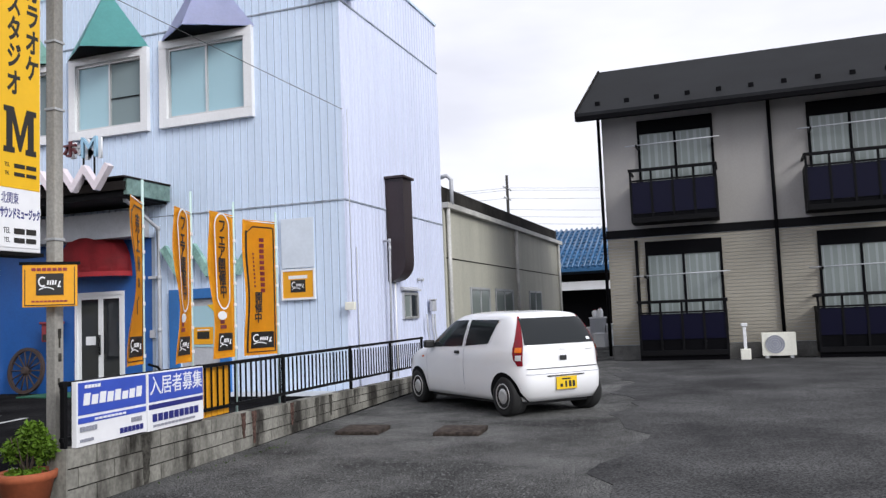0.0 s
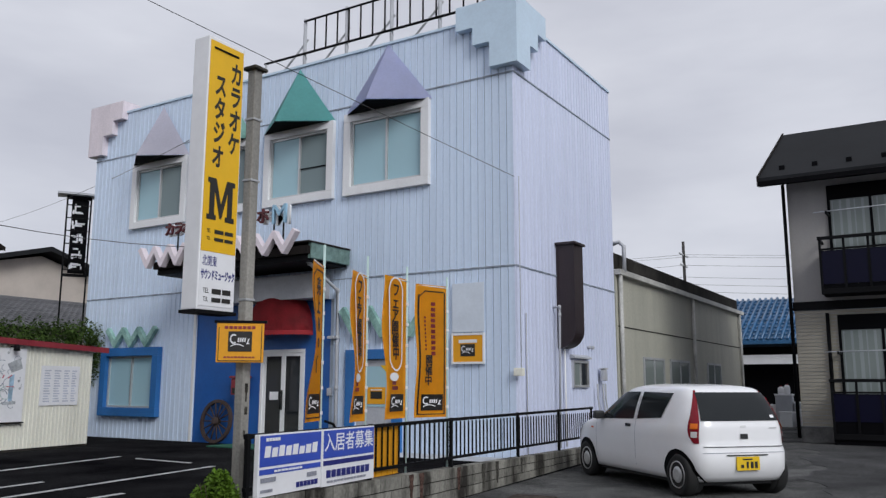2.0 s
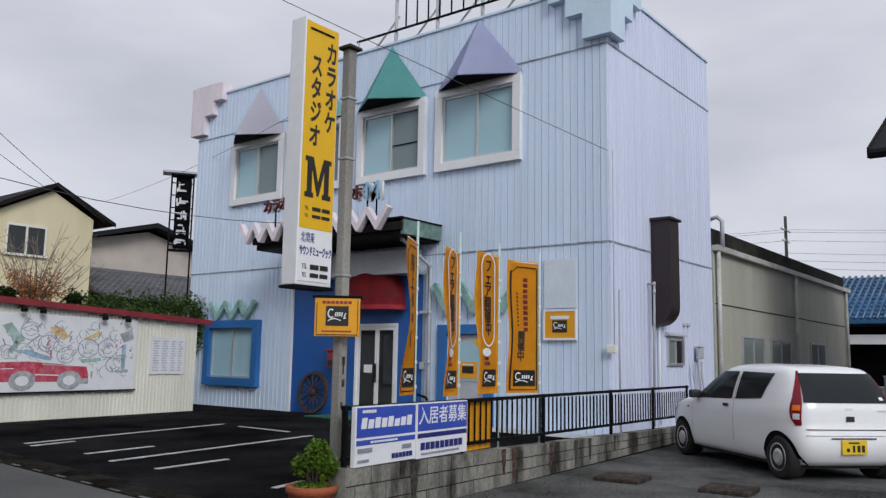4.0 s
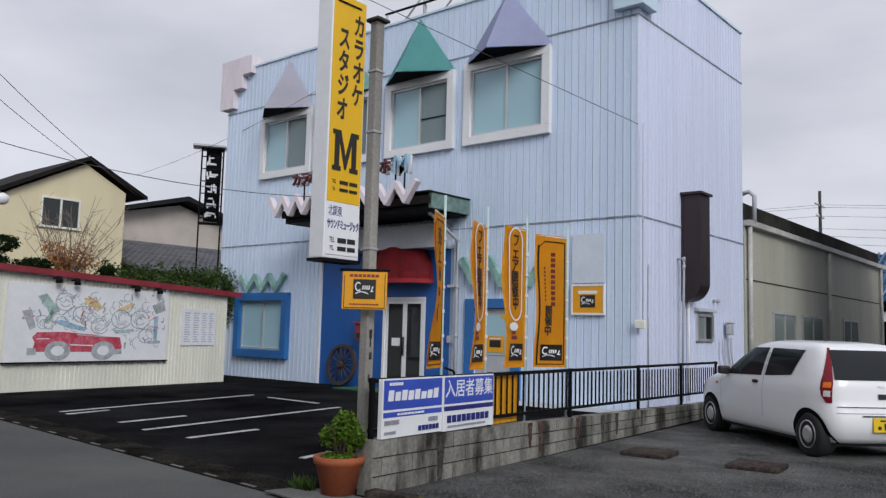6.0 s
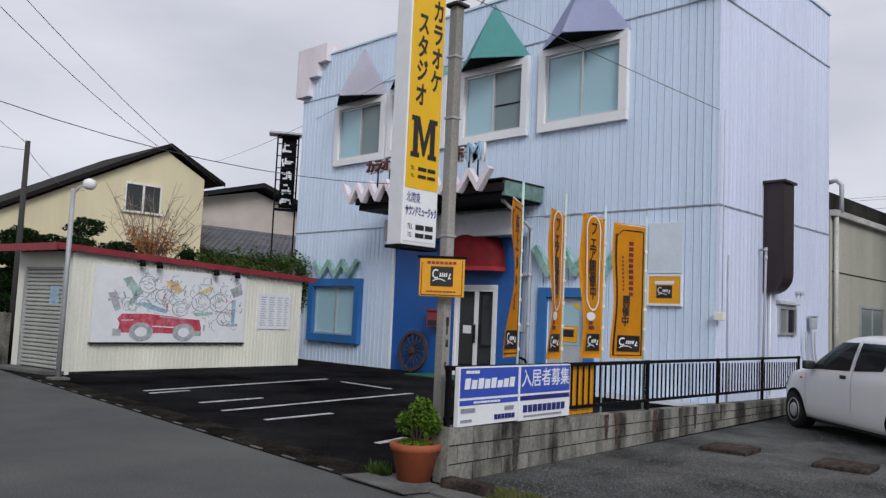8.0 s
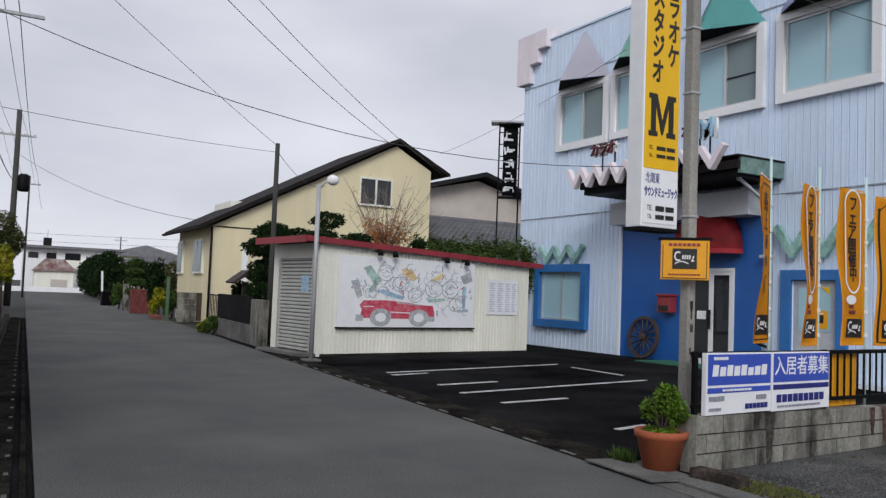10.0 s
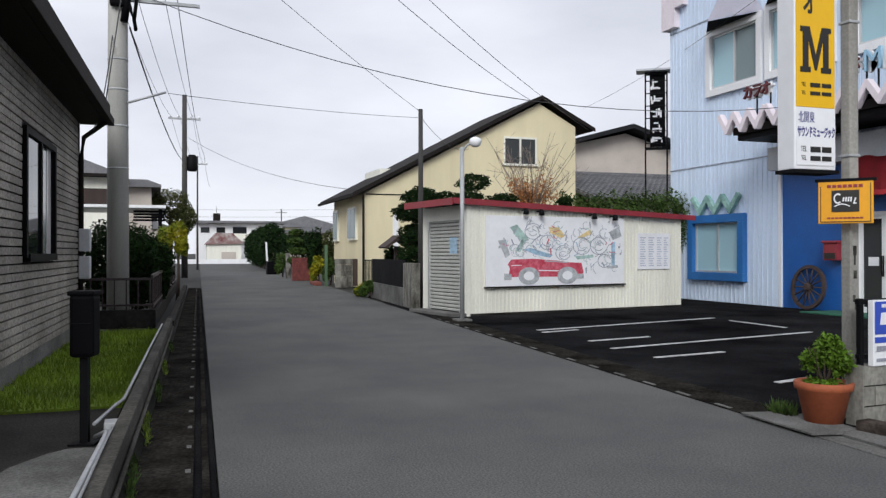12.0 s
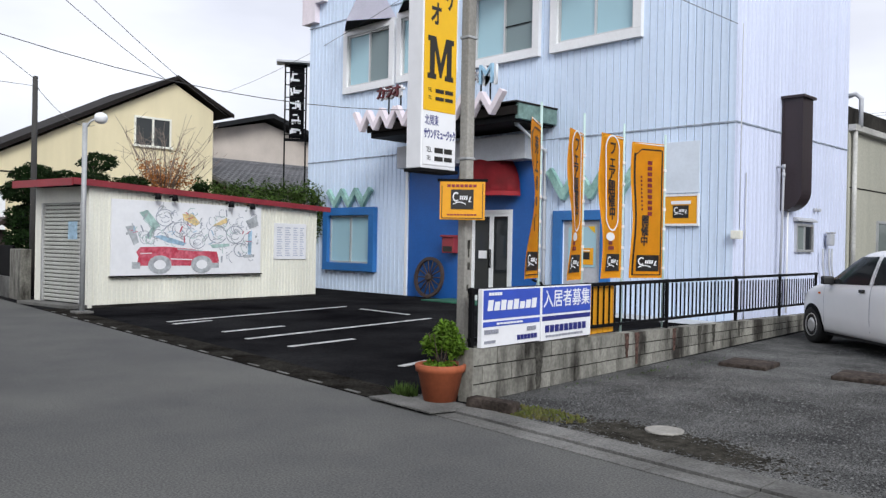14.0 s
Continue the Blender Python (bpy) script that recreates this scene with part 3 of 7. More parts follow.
# ---- brick-tile house on the near side ----
tile_house = thing("tile_clad_house", "house clad in grey tiles under a deep dark eave", "house", pose(-13.35, 0.37, 0, 0, 0, -2.8))
part("wall", boxes((0, 9, -7, -0.02, 0.2, 3.2)), TILE_JOINT, tile_house)
part("plinth", boxes((0, 9, -7, 0.0, 0, 0.2)), CONCRETE, tile_house)
part("roof", prism(bmesh.new(), [(0.42, 3.22), (-3.5, 5.0), (-7.5, 3.15), (-7.5, 3.4), (-3.5, 5.25), (0.42, 3.45)], "x", -0.28, 9.5), EAVE, tile_house)

# ---- the white car ----
CM = pose(-3.875, 12.06, 0, 0, 0, 137.8) @ Matrix.Scale(1.02 / SIZE, 4)


# ---- lettering ----
def letters(body, size, m, depth=0.004, stretch=1.0, bold=0.0):
    """Built-in lettering, centred, in the local xz plane facing -y, laid at m."""
    cu = bpy.data.curves.new("lettering", "FONT")
    cu.body, cu.size, cu.align_x, cu.align_y, cu.extrude, cu.resolution_u = body, size, "CENTER", "CENTER", depth / 2, 2
    cu.offset = bold
    ob = bpy.data.objects.new("lettering", cu)
    scene.collection.objects.link(ob)
    bpy.context.view_layer.update()
    me = bpy.data.meshes.new_from_object(ob.evaluated_get(bpy.context.evaluated_depsgraph_get()))
    bpy.data.objects.remove(ob)
    bm = bmesh.new()
    bm.from_mesh(me)
    bpy.data.meshes.remove(me)
    bm.transform(m @ pose(0, 0, 0, 90, 0, 0) @ Matrix.Diagonal((stretch, 1, 1, 1)))
    return bm


def bars(rows, m, depth=0.004):
    """Plain bars (x0, x1, z0, z1) in the local xz plane, laid at m."""
    bm = bmesh.new()
    for a, b, c, d in rows:
        box(bm, a, b, -depth, 0, c, d)
    bm.transform(m)
    return bm


def word_bars(x0, x1, z, h, n):
    """A line of n plain bars with gaps like words."""
    w = (x1 - x0) / n
    return [(x0 + i * w, x0 + (i + 0.78) * w, z - h / 2, z + h / 2) for i in range(n)]


def leaves(bm, centre, radii, count, size, rnd, inner=0.5):
    """Small bent leaf blades in an uneven cloud."""
    c = Vector(centre)
    for _ in range(count):
        d = Vector((rnd.gauss(0, 1), rnd.gauss(0, 1), rnd.gauss(0, 1))).normalized()
        k = inner + (1 - inner) * rnd.random() ** 0.6
        k *= 0.82 + 0.3 * noise.noise(d * 2.3 + c)
        p = c + Vector((d.x * radii[0], d.y * radii[1], d.z * radii[2])) * k
        a = Vector((rnd.gauss(0, 1), rnd.gauss(0, 1), rnd.gauss(0, 0.7))).normalized() * size * rnd.uniform(0.6, 1.3)
        b = a.orthogonal().normalized() * size * 0.4
        q = Matrix.Rotation(rnd.uniform(0, 6.28), 3, a.normalized()) @ b
        v = [bm.verts.new(x) for x in (p - a, p + q, p + a, p - q)]
        bm.faces.new(v[:3]), bm.faces.new((v[0], v[2], v[3]))
    return bm


def tree(name, label, base, height, crowns, mat, count, size, seed, trunk=0.07, category="tree"):
    rnd = random.Random(seed)
    t = thing(name, label, category, pose(*base))
    bm = bmesh.new()
    top = Vector((0, 0, height))
    tube(bm, [(0, 0, 0), (0.04, 0.03, height * 0.35), (-0.03, 0.02, height * 0.7), top], trunk, 7, trunk * 0.35)
    for c, r in crowns:
        s = Vector((0, 0, min(height * 0.9, max(0.1, c[2] - r[2]))))
        tube(bm, [s, (s + Vector(c)) / 2 + Vector((0, 0, 0.05)), Vector(c)], trunk * 0.4, 5, trunk * 0.15)
    part("trunk", bm, BARK, t)
    for c, r in crowns:
        part("crown", leaves(bmesh.new(), c, r, count, size, rnd), mat, t)
    return t


# ---- the blue building: entrance, canopy, signs, fittings ----
def canopy():
    c = part("canopy", boxes((-14.85, -10.55, FY - 1.2, FY - 0.02, 3.62, 3.72), (-14.85, -10.55, FY - 1.2, FY - 1.14, 3.72, 3.9), bevel=0.006), DARK, studio, "dark flat entrance canopy")
    part("gutter", boxes((-14.9, -10.5, FY - 1.28, FY - 1.2, 3.74, 3.9)), EAVE, c)
    part("roof_sheet", boxes((-14.9, -10.45, FY - 1.3, FY - 0.02, 3.96, 3.99)), EAVE, c)
    part("end_board", boxes((-10.55, -10.47, FY - 1.2, FY - 0.02, 3.66, 3.96), bevel=0.006), CANOPY_MINT, c, "faded grey-mint end board")
    part("lintel_box", boxes((-14.86, -10.97, FY - 0.4, FY - 0.02, 3.0, 3.5), bevel=0.01), PIPE, studio, "grey shutter box over the entrance")


canopy()


def zigzag(parent, x0, x1, z0, z1, y, n, thick, depth, mat, label):
    """A band of slanted boards, up and down."""
    w = (x1 - x0) / n
    z = part("zigzag", bmesh.new(), mat, parent, label)
    for i in range(n):
        a, b = ((x0 + i * w, z1), (x0 + (i + 1) * w, z0)) if i % 2 == 0 else ((x0 + i * w, z0), (x0 + (i + 1) * w, z1))
        d = (Vector(b) - Vector(a)).normalized() * thick * 0.35
        s = Vector((-d.y, d.x)).normalized() * thick / 2
        pts = [Vector(a) - d + s, Vector(a) - d - s, Vector(b) + d - s, Vector(b) + d + s]
        off = 0.004 * (i % 2)
        part("board", prism(bmesh.new(), [(p.x, p.y) for p in pts], "y", y - depth - off, y - off), mat, z)


for a, b, k in ((-15.2, -13.82, 6), (-13.75, -12.4, 6), (-12.3, -10.75, 6)):
    zigzag(studio, a, b, 3.82, 4.17, FY - 1.28, k, 0.11, 0.14, PINK, "weathered pinkish-white zigzag on the canopy")
zigzag(studio, -17.9, -16.2, 2.22, 2.56, FY - 0.03, 6, 0.13, 0.1, MINT_OLD, "faded mint zigzag over the window")
zigzag(studio, -10.55, -8.6, 2.24, 2.72, FY - 0.03, 6, 0.15, 0.1, MINT_OLD, "faded mint zigzag over the door")

canopy_sign = thing("canopy_sign", "raised letters on posts standing on the canopy", "sign")
for x, body, mat, size in ((-14.5, "カ", MAROON, 0.3), (-14.24, "ラ", MAROON, 0.3), (-13.98, "オ", MAROON, 0.3), (-11.75, "ホ", MAROON, 0.34), (-11.3, "M", SKY_LETTER, 0.56)):
    part("letter", letters(body, size, pose(x, FY - 1.22, 4.58), 0.05, 1.0, 0.0 if body == "M" else 0.008), mat, canopy_sign)
    part("letter_edge", letters(body, size, pose(x + 0.012, FY - 1.12, 4.57), 0.05, 1.0, 0.004 if body == "M" else 0.015), WHITE, canopy_sign)
for x in (-14.3, -13.9, -11.5, -11.25):
    part("post", tubes((((x, FY - 1.15, 3.72), (x, FY - 1.15, 4.5)), 0.018)), DARK, canopy_sign)


def entrance():
    d = part("door", boxes((-12.79, -11.69, FY + 0.02, FY + 0.12, 1.93, 2.0), bevel=0.004), WHITE, studio, "white-framed glass double door")
    for row in ((-12.86, -12.79, FY + 0.02, FY + 0.12, 0, 2.0), (-11.69, -11.62, FY + 0.02, FY + 0.12, 0, 2.0), (-12.79, -12.72, FY + 0.04, FY + 0.09, 0.02, 1.93), (-12.28, -12.23, FY + 0.04, FY + 0.09, 0.02, 1.93),
                (-12.225, -12.17, FY + 0.04, FY + 0.09, 0.02, 1.93), (-11.76, -11.69, FY + 0.04, FY + 0.09, 0.02, 1.93), (-12.72, -12.28, FY + 0.04, FY + 0.09, 0.02, 0.14), (-12.17, -11.76, FY + 0.04, FY + 0.09, 0.02, 0.14),
                (-12.72, -12.28, FY + 0.04, FY + 0.09, 1.86, 1.93), (-12.17, -11.76, FY + 0.04, FY + 0.09, 1.86, 1.93)):
        part("frame_bar", boxes(row), WHITE, d)
    part("pane", boxes((-12.72, -12.28, FY + 0.06, FY + 0.068, 0.14, 1.86)), PANE_DARK, d)
    part("pane", boxes((-12.17, -11.76, FY + 0.06, FY + 0.068, 0.14, 1.86)), PANE_DARK, d)
    part("door_handle", tubes((((-12.24, FY - 0.01, 0.75), (-12.24, FY - 0.01, 1.15)), 0.014)), DARK, d)
    part("door_handle", tubes((((-12.2, FY - 0.01, 0.75), (-12.2, FY - 0.01, 1.15)), 0.014)), DARK, d)
    part("notice", boxes((-12.6, -12.36, FY + 0.05, FY + 0.058, 0.95, 1.12)), WHITE_SIGN, d)
    # domed awning
    bm = bmesh.new()
    R, H, n, k = 0.86, 0.92, 18, 8
    grid = [[bm.verts.new((-12.24 + R * math.cos(math.pi * i / n) * math.cos(math.pi / 2 * j / k) ** 0.85 if j < k else -12.24,
                           FY - 0.03 - 0.62 * R * math.sin(math.pi * i / n) * math.cos(math.pi / 2 * j / k) ** 0.85 if j < k else FY - 0.03,
                           2.36 + H * math.sin(math.pi / 2 * j / k))) for i in range(n + 1)] for j in range(k)]
    for j in range(k - 1):
        for i in range(n):
            bm.faces.new((grid[j][i], grid[j][i + 1], grid[j + 1][i + 1], grid[j + 1][i])).smooth = (i % 3 != 0)
    t = bm.verts.new((-12.24, FY - 0.03, 2.36 + H))
    for i in range(n):
        bm.faces.new((grid[-1][i], grid[-1][i + 1], t))
    bmesh.ops.solidify(bm, geom=bm.faces[:], thickness=0.012)
    a = part("awning", bm, RED_CLOTH, studio, "faded red domed fabric awning")
    bm = bmesh.new()
    for i in range(36):
        p, q = (( -12.24 + R * math.cos(math.pi * u / 36), FY - 0.03 - 0.62 * R * math.sin(math.pi * u / 36)) for u in (i, i + 1))
        mid = ((p[0] + q[0]) / 2, (p[1] + q[1]) / 2)
        bm.faces.new([bm.verts.new(v) for v in ((*p, 2.37), (*p, 2.29), (*mid, 2.265), (*q, 2.29), (*q, 2.37))])
    bmesh.ops.remove_doubles(bm, verts=bm.verts[:], dist=0.0005)
    bmesh.ops.solidify(bm, geom=bm.faces[:], thickness=0.006)
    part("scalloped_hem", bm, RED_CLOTH, a)
    part("step", boxes((-13.4, -11.2, FY - 0.9, FY + 0.03, 0.004, 0.03), bevel=0.008), material("green_mat", (0.02, 0.12, 0.07), 0.9, vary=0.3, grain=50), studio, "green entrance mat strip")
    # blue-framed side door
    s = part("door", boxes((-10.28, -9.37, FY + 0.02, FY + 0.07, 0.02, 1.75)), PIPE, studio, "grey side door in a blue frame")
    for row in ((-10.5, -10.28, FY - 0.06, FY + 0.08, 0, 1.95), (-9.37, -9.15, FY - 0.06, FY + 0.08, 0, 1.95), (-10.28, -9.37, FY - 0.06, FY + 0.08, 1.76, 1.95)):
        part("frame_board", boxes(row, bevel=0.008), BLUE_FRAME, s, "blue frame board")
    part("glazing", boxes((-10.15, -9.5, FY + 0.008, FY + 0.016, 0.85, 1.62)), PANE_PALE, s)
    part("poster", boxes((-9.98, -9.55, FY - 0.002, FY + 0.004, 0.9, 1.22)), ORANGE_SIGN, s, "orange poster with black blocks")
    part("poster_print", boxes((-9.9, -9.63, FY - 0.006, FY - 0.003, 1.0, 1.14)), INK, s)
    part("poster_stripe", boxes((-9.9, -9.63, FY - 0.006, FY - 0.003, 1.16, 1.18)), WHITE_SIGN, s)
    part("sticker", prism(bmesh.new(), [(-9.52, 1.5), (-9.52, 1.64), (-9.68, 1.64)], "y", FY, FY + 0.006), YELLOW, s)


entrance()


def wagon_wheel():
    w = thing("wagon_wheel", "old dark wooden wagon wheel leaning on the blue wall", "wheel", pose(-13.98, FY - 0.12, 0.478, -7, 0, 0))
    bm = bmesh.new()
    n = 32
    for i in range(n):
        a, b = 2 * math.pi * i / n, 2 * math.pi * (i + 1) / n
        for r0, r1 in ((0.40, 0.47),):
            q = [(r * math.cos(t), y, r * math.sin(t)) for y in (-0.03, 0.03) for r, t in ((r0, a), (r1, a), (r1, b), (r0, b))]
            v = [bm.verts.new(p) for p in q]
            for f in ((0, 1, 2, 3), (7, 6, 5, 4), (1, 5, 6, 2), (0, 3, 7, 4)):
                bm.faces.new([v[k] for k in f])
    part("rim", bm, WOOD_OLD, w)
    hub = lathe(bmesh.new(), [(0.05, -0.1), (0.08, -0.05), (0.085, 0.05), (0.06, 0.08)], sides=14)
    hub.transform(pose(0, 0, 0, 90, 0, 0))
    part("hub", hub, WOOD_OLD, w)
    for i in range(14):
        a = 2 * math.pi * i / 14
        part("spoke", tubes((((0.07 * math.cos(a), 0, 0.07 * math.sin(a)), (0.41 * math.cos(a), 0, 0.41 * math.sin(a))), 0.016), sides=6), WOOD_OLD, w)


wagon_wheel()

postbox = thing("wall_mailbox", "small dark red mailbox on the blue wall", "mailbox")
part("body", boxes((-13.5, -13.14, FY - 0.2, FY + 0.02, 1.05, 1.4), bevel=0.02), RED_TRIM, postbox)
part("lid", boxes((-13.53, -13.11, FY - 0.23, FY + 0.02, 1.4, 1.45), bevel=0.012), RED_TRIM, postbox)
part("slot", boxes((-13.46, -13.18, FY - 0.205, FY - 0.2, 1.08, 1.2)), INK, postbox)


def emblem_quads():
    """A plain white mark on a unit square: an open ring, four leaning blots, two bars and a long sweep below."""
    out = []
    for k in range(12):
        a, b = (math.radians(48 + 264 * q / 12) for q in (k, k + 1))
        out.append([(0.23 + r * 0.16 * math.cos(t), 0.62 + r * 0.25 * math.sin(t)) for r, t in ((0.68, a), (1.0, a), (1.0, b), (0.68, b))])
    for k in range(4):
        x = 0.39 + 0.092 * k
        out.append([(x, 0.47), (x + 0.06, 0.47), (x + 0.082, 0.68), (x + 0.022, 0.68)])
    out += [[(0.77, 0.36), (0.9, 0.36), (0.9, 0.42), (0.77, 0.42)], [(0.79, 0.42), (0.84, 0.42), (0.9, 0.64), (0.84, 0.64)]]
    for k in range(8):
        a, b = (0.1 + 0.56 * q / 8 for q in (k, k + 1))
        y = [0.22 + 0.11 * math.sin((v - 0.1) / 0.56 * math.pi) for v in (a, b)]
        out.append([(a, y[0]), (b, y[1]), (b, y[1] + 0.055), (a, y[0] + 0.055)])
    return out


def logo_board(ob, x0, x1, z0, z1, m, depth=0.006):
    """A black block with a plain white mark in place of a trade mark."""
    part("emblem", bars([(x0, x1, z0, z1)], m, depth), INK, ob)
    bm = bmesh.new()
    for quad in emblem_quads():
        prism(bm, [(x0 + u * (x1 - x0), z0 + v * (z1 - z0)) for u, v in quad], "y", -depth - 0.003, -depth)
    bm.transform(m)
    part("emblem_mark", bm, WHITE_SIGN, ob)


wall_sign = thing("wall_sign", "small orange sign board with a black emblem block", "sign")
part("board", boxes((-8.0, -7.38, FY - 0.05, FY - 0.012, 1.68, 2.16)), ORANGE_SIGN, wall_sign)
part("frame", boxes((-8.03, -7.35, FY - 0.06, FY - 0.01, 1.64, 1.68), (-8.03, -7.35, FY - 0.06, FY - 0.01, 2.16, 2.2), (-8.03, -8.0, FY - 0.06, FY - 0.01, 1.68, 2.16), (-7.38, -7.35, FY - 0.06, FY - 0.01, 1.68, 2.16)), WHITE, wall_sign)
part("white_strip", boxes((-7.88, -7.5, FY - 0.056, FY - 0.05, 2.02, 2.08)), WHITE_SIGN, wall_sign)
logo_board(wall_sign, -7.84, -7.54, 1.78, 2.0, pose(0, FY - 0.05, 0))
blank_board = single("blank_board", boxes((-8.03, -7.36, FY - 0.035, FY - 0.01, 2.22, 3.12), bevel=0.004), material("bleached_board", (0.66, 0.72, 0.80), 0.5, vary=0.06, grain=15), "bleached blank board on the wall", "board")

# pipes, boxes and fittings on the two walls
def wall_pipe(name, pts, r, label, mat=PIPE):
    p = thing(name, label, "pipe")
    part("pipe", tubes((pts, r)), mat, p)
    for q in pts[1:-1] or ():
        part("joint", lathe(bmesh.new(), [(r * 1.25, -0.04), (r * 1.25, 0.04)], q, 10), mat, p)
    return p


wall_pipe("downpipe", [(-10.75, FY - 1.1, 3.75), (-10.72, FY - 0.95, 3.6), (-10.7, FY - 0.1, 3.15), (-10.7, FY - 0.07, 2.2), (-10.7, FY - 0.07, 1.2), (-10.7, FY - 0.07, 0.0)], 0.035, "pale grey downpipe from the canopy")
wall_pipe("conduit", [(-6.62, FY - 0.04, 5.0), (-6.62, FY - 0.04, 3.3), (-6.62, FY - 0.04, 1.5)], 0.009, "thin white conduit beside the corner", PIPE)
wall_pipe("conduit", [(-6.5 - 0.2, FY + 0.35, 2.55), (-6.7, FY + 0.35, 0.05)], 0.012, "thin white conduit beside the corner", PIPE)
meter = thing("junction_box", "small pale junction box near the corner", "box")
part("body", boxes((-6.74, -6.56, FY - 0.11, FY - 0.02, 1.42, 1.56), bevel=0.012), CREAM_METAL, meter)
bell = thing("door_fitting", "small dark fittings beside the downpipe", "fitting")
part("plate", boxes((-10.98, -10.86, FY - 0.03, FY + 0.02, 1.05, 1.2), bevel=0.01), PIPE, bell)
part("bracket", boxes((-10.93, -10.76, FY - 0.12, FY - 0.02, 2.18, 2.24), bevel=0.01), PIPE, bell)
tap = thing("wall_tap", "small dark tap at the downpipe's foot", "tap")
part("valve", tubes((((-10.95, FY - 0.1, 0.55), (-10.72, FY - 0.12, 0.5), (-10.66, FY - 0.14, 0.45)), 0.025)), DARK, tap)

duct = thing("kitchen_duct", "tall dark brown metal exhaust duct on the side wall", "duct")
outline = [(SX, 4.0), (SX + 0.380, 4.0)] + [(SX + 0.380 - 0.36 * (1 - math.cos(a)), 2.33 - 0.36 * math.sin(a)) for a in (math.pi / 2 * i / 8 for i in range(9))] + [(SX, 1.97)]
part("body", prism(bmesh.new(), outline, "y", 16.3, 16.75), BROWN, duct)
part("top_cap", boxes((SX, SX + 0.426, 16.24, 16.8, 4.0, 4.05), bevel=0.01), BROWN, duct)
part("seam", boxes((SX + 0.015, SX + 0.046, 16.29, 16.3, 2.1, 3.98)), BROWN, duct)
wall_pipe("vent_pipe", [(SX + 0.02, 16.1, 2.75), (SX + 0.14, 16.1, 2.75), (SX + 0.14, 16.1, 2.6), (SX + 0.1, 16.1, 0.1)], 0.024, "grey vent pipe with an elbow")
wall_pipe("gas_pipe", [(SX + 0.06, 16.5, 2.0), (SX + 0.06, 16.5, 0.1)], 0.018, "thin pipe under the duct", WHITE)
side_window = part("window", boxes((SX - 0.02, SX + 0.05, 16.95, 17.0, 1.22, 1.76), (SX - 0.02, SX + 0.05, 17.72, 17.77, 1.22, 1.76), (SX - 0.02, SX + 0.05, 17.0, 17.72, 1.71, 1.76), (SX - 0.02, SX + 0.05, 17.0, 17.72, 1.22, 1.27),
                                   (SX - 0.02, SX + 0.04, 17.34, 17.38, 1.27, 1.71)), ALU, studio)
part("pane", boxes((SX + 0.005, SX + 0.02, 17.0, 17.34, 1.27, 1.71)), PANE_MID, side_window)
part("pane", boxes((SX + 0.005, SX + 0.02, 17.38, 17.72, 1.27, 1.71)), PANE_DARK, side_window)
part("hood", prism(bmesh.new(), [(SX, 1.88), (SX + 0.1, 1.83), (SX + 0.1, 1.8), (SX, 1.8)], "y", 16.9, 17.82), PIPE, side_window)
gas = thing("gas_meter", "grey gas meter with bent pipes on the side wall", "meter")
part("body", boxes((SX + 0.06, SX + 0.16, 18.35, 18.56, 1.36, 1.6), bevel=0.03), PIPE, gas)
part("body_cap", boxes((SX + 0.05, SX + 0.17, 18.34, 18.57, 1.6, 1.63), bevel=0.01), ALU, gas)
for dy in (18.1, 18.42, 18.56):
    part("pipe", tubes((((SX + 0.1, dy, 1.3), (SX + 0.1, dy, 1.0), (SX + 0.1, dy + 0.1, 0.7), (SX + 0.1, dy + 0.1, 0.1)), 0.02)), PIPE, gas)
for y in (17.85, 18.05):
    e = thing("wall_vent", "small round vent cap on the side wall", "vent", pose(SX, y, 2.05), "vents on the side wall")
    part("cap", tubes((((0, 0, 0), (0.06, 0, 0.0)), 0.035), sides=12), PIPE, e)

# frame of bars on the roof
roof_frame = thing("roof_sign_frame", "rusting dark bar frame with pale braces on the roof", "frame")
x0, x1, RY = -12.78, -7.66, FY + 0.98
part("rail", tubes((((x0 - 1.25, RY, 9.06), (x1, RY, 9.06)), 0.03)), DARK, roof_frame)
part("rail", tubes((((x0, RY, 9.88), (x1, RY, 9.88)), 0.026)), DARK, roof_frame)
for i in range(15):
    x = x0 + 0.34 * (i + 1)
    part("bar", tubes((((x, RY, 9.06), (x, RY, 9.88)), 0.02), sides=6), DARK, roof_frame)
for x in (-12.78, -11.51, -10.24, -8.97, -7.7):
    part("post", tubes((((x, RY + 0.04, 7.8), (x, RY + 0.04, 9.95)), 0.042)), PIPE, roof_frame)
    part("brace", tubes((((x - 1.35, RY + 0.1, 8.25), (x + 0.05, RY + 0.1, 9.45)), 0.024)), PIPE, roof_frame)
    part("brace", tubes((((x - 1.0, RY + 0.7, 7.8), (x, RY + 0.1, 9.0)), 0.02)), PIPE, roof_frame)
part("end_post", tubes((((x0 - 1.2, RY, 7.8), (x0 - 1.2, RY, 9.06)), 0.026)), PIPE, roof_frame)

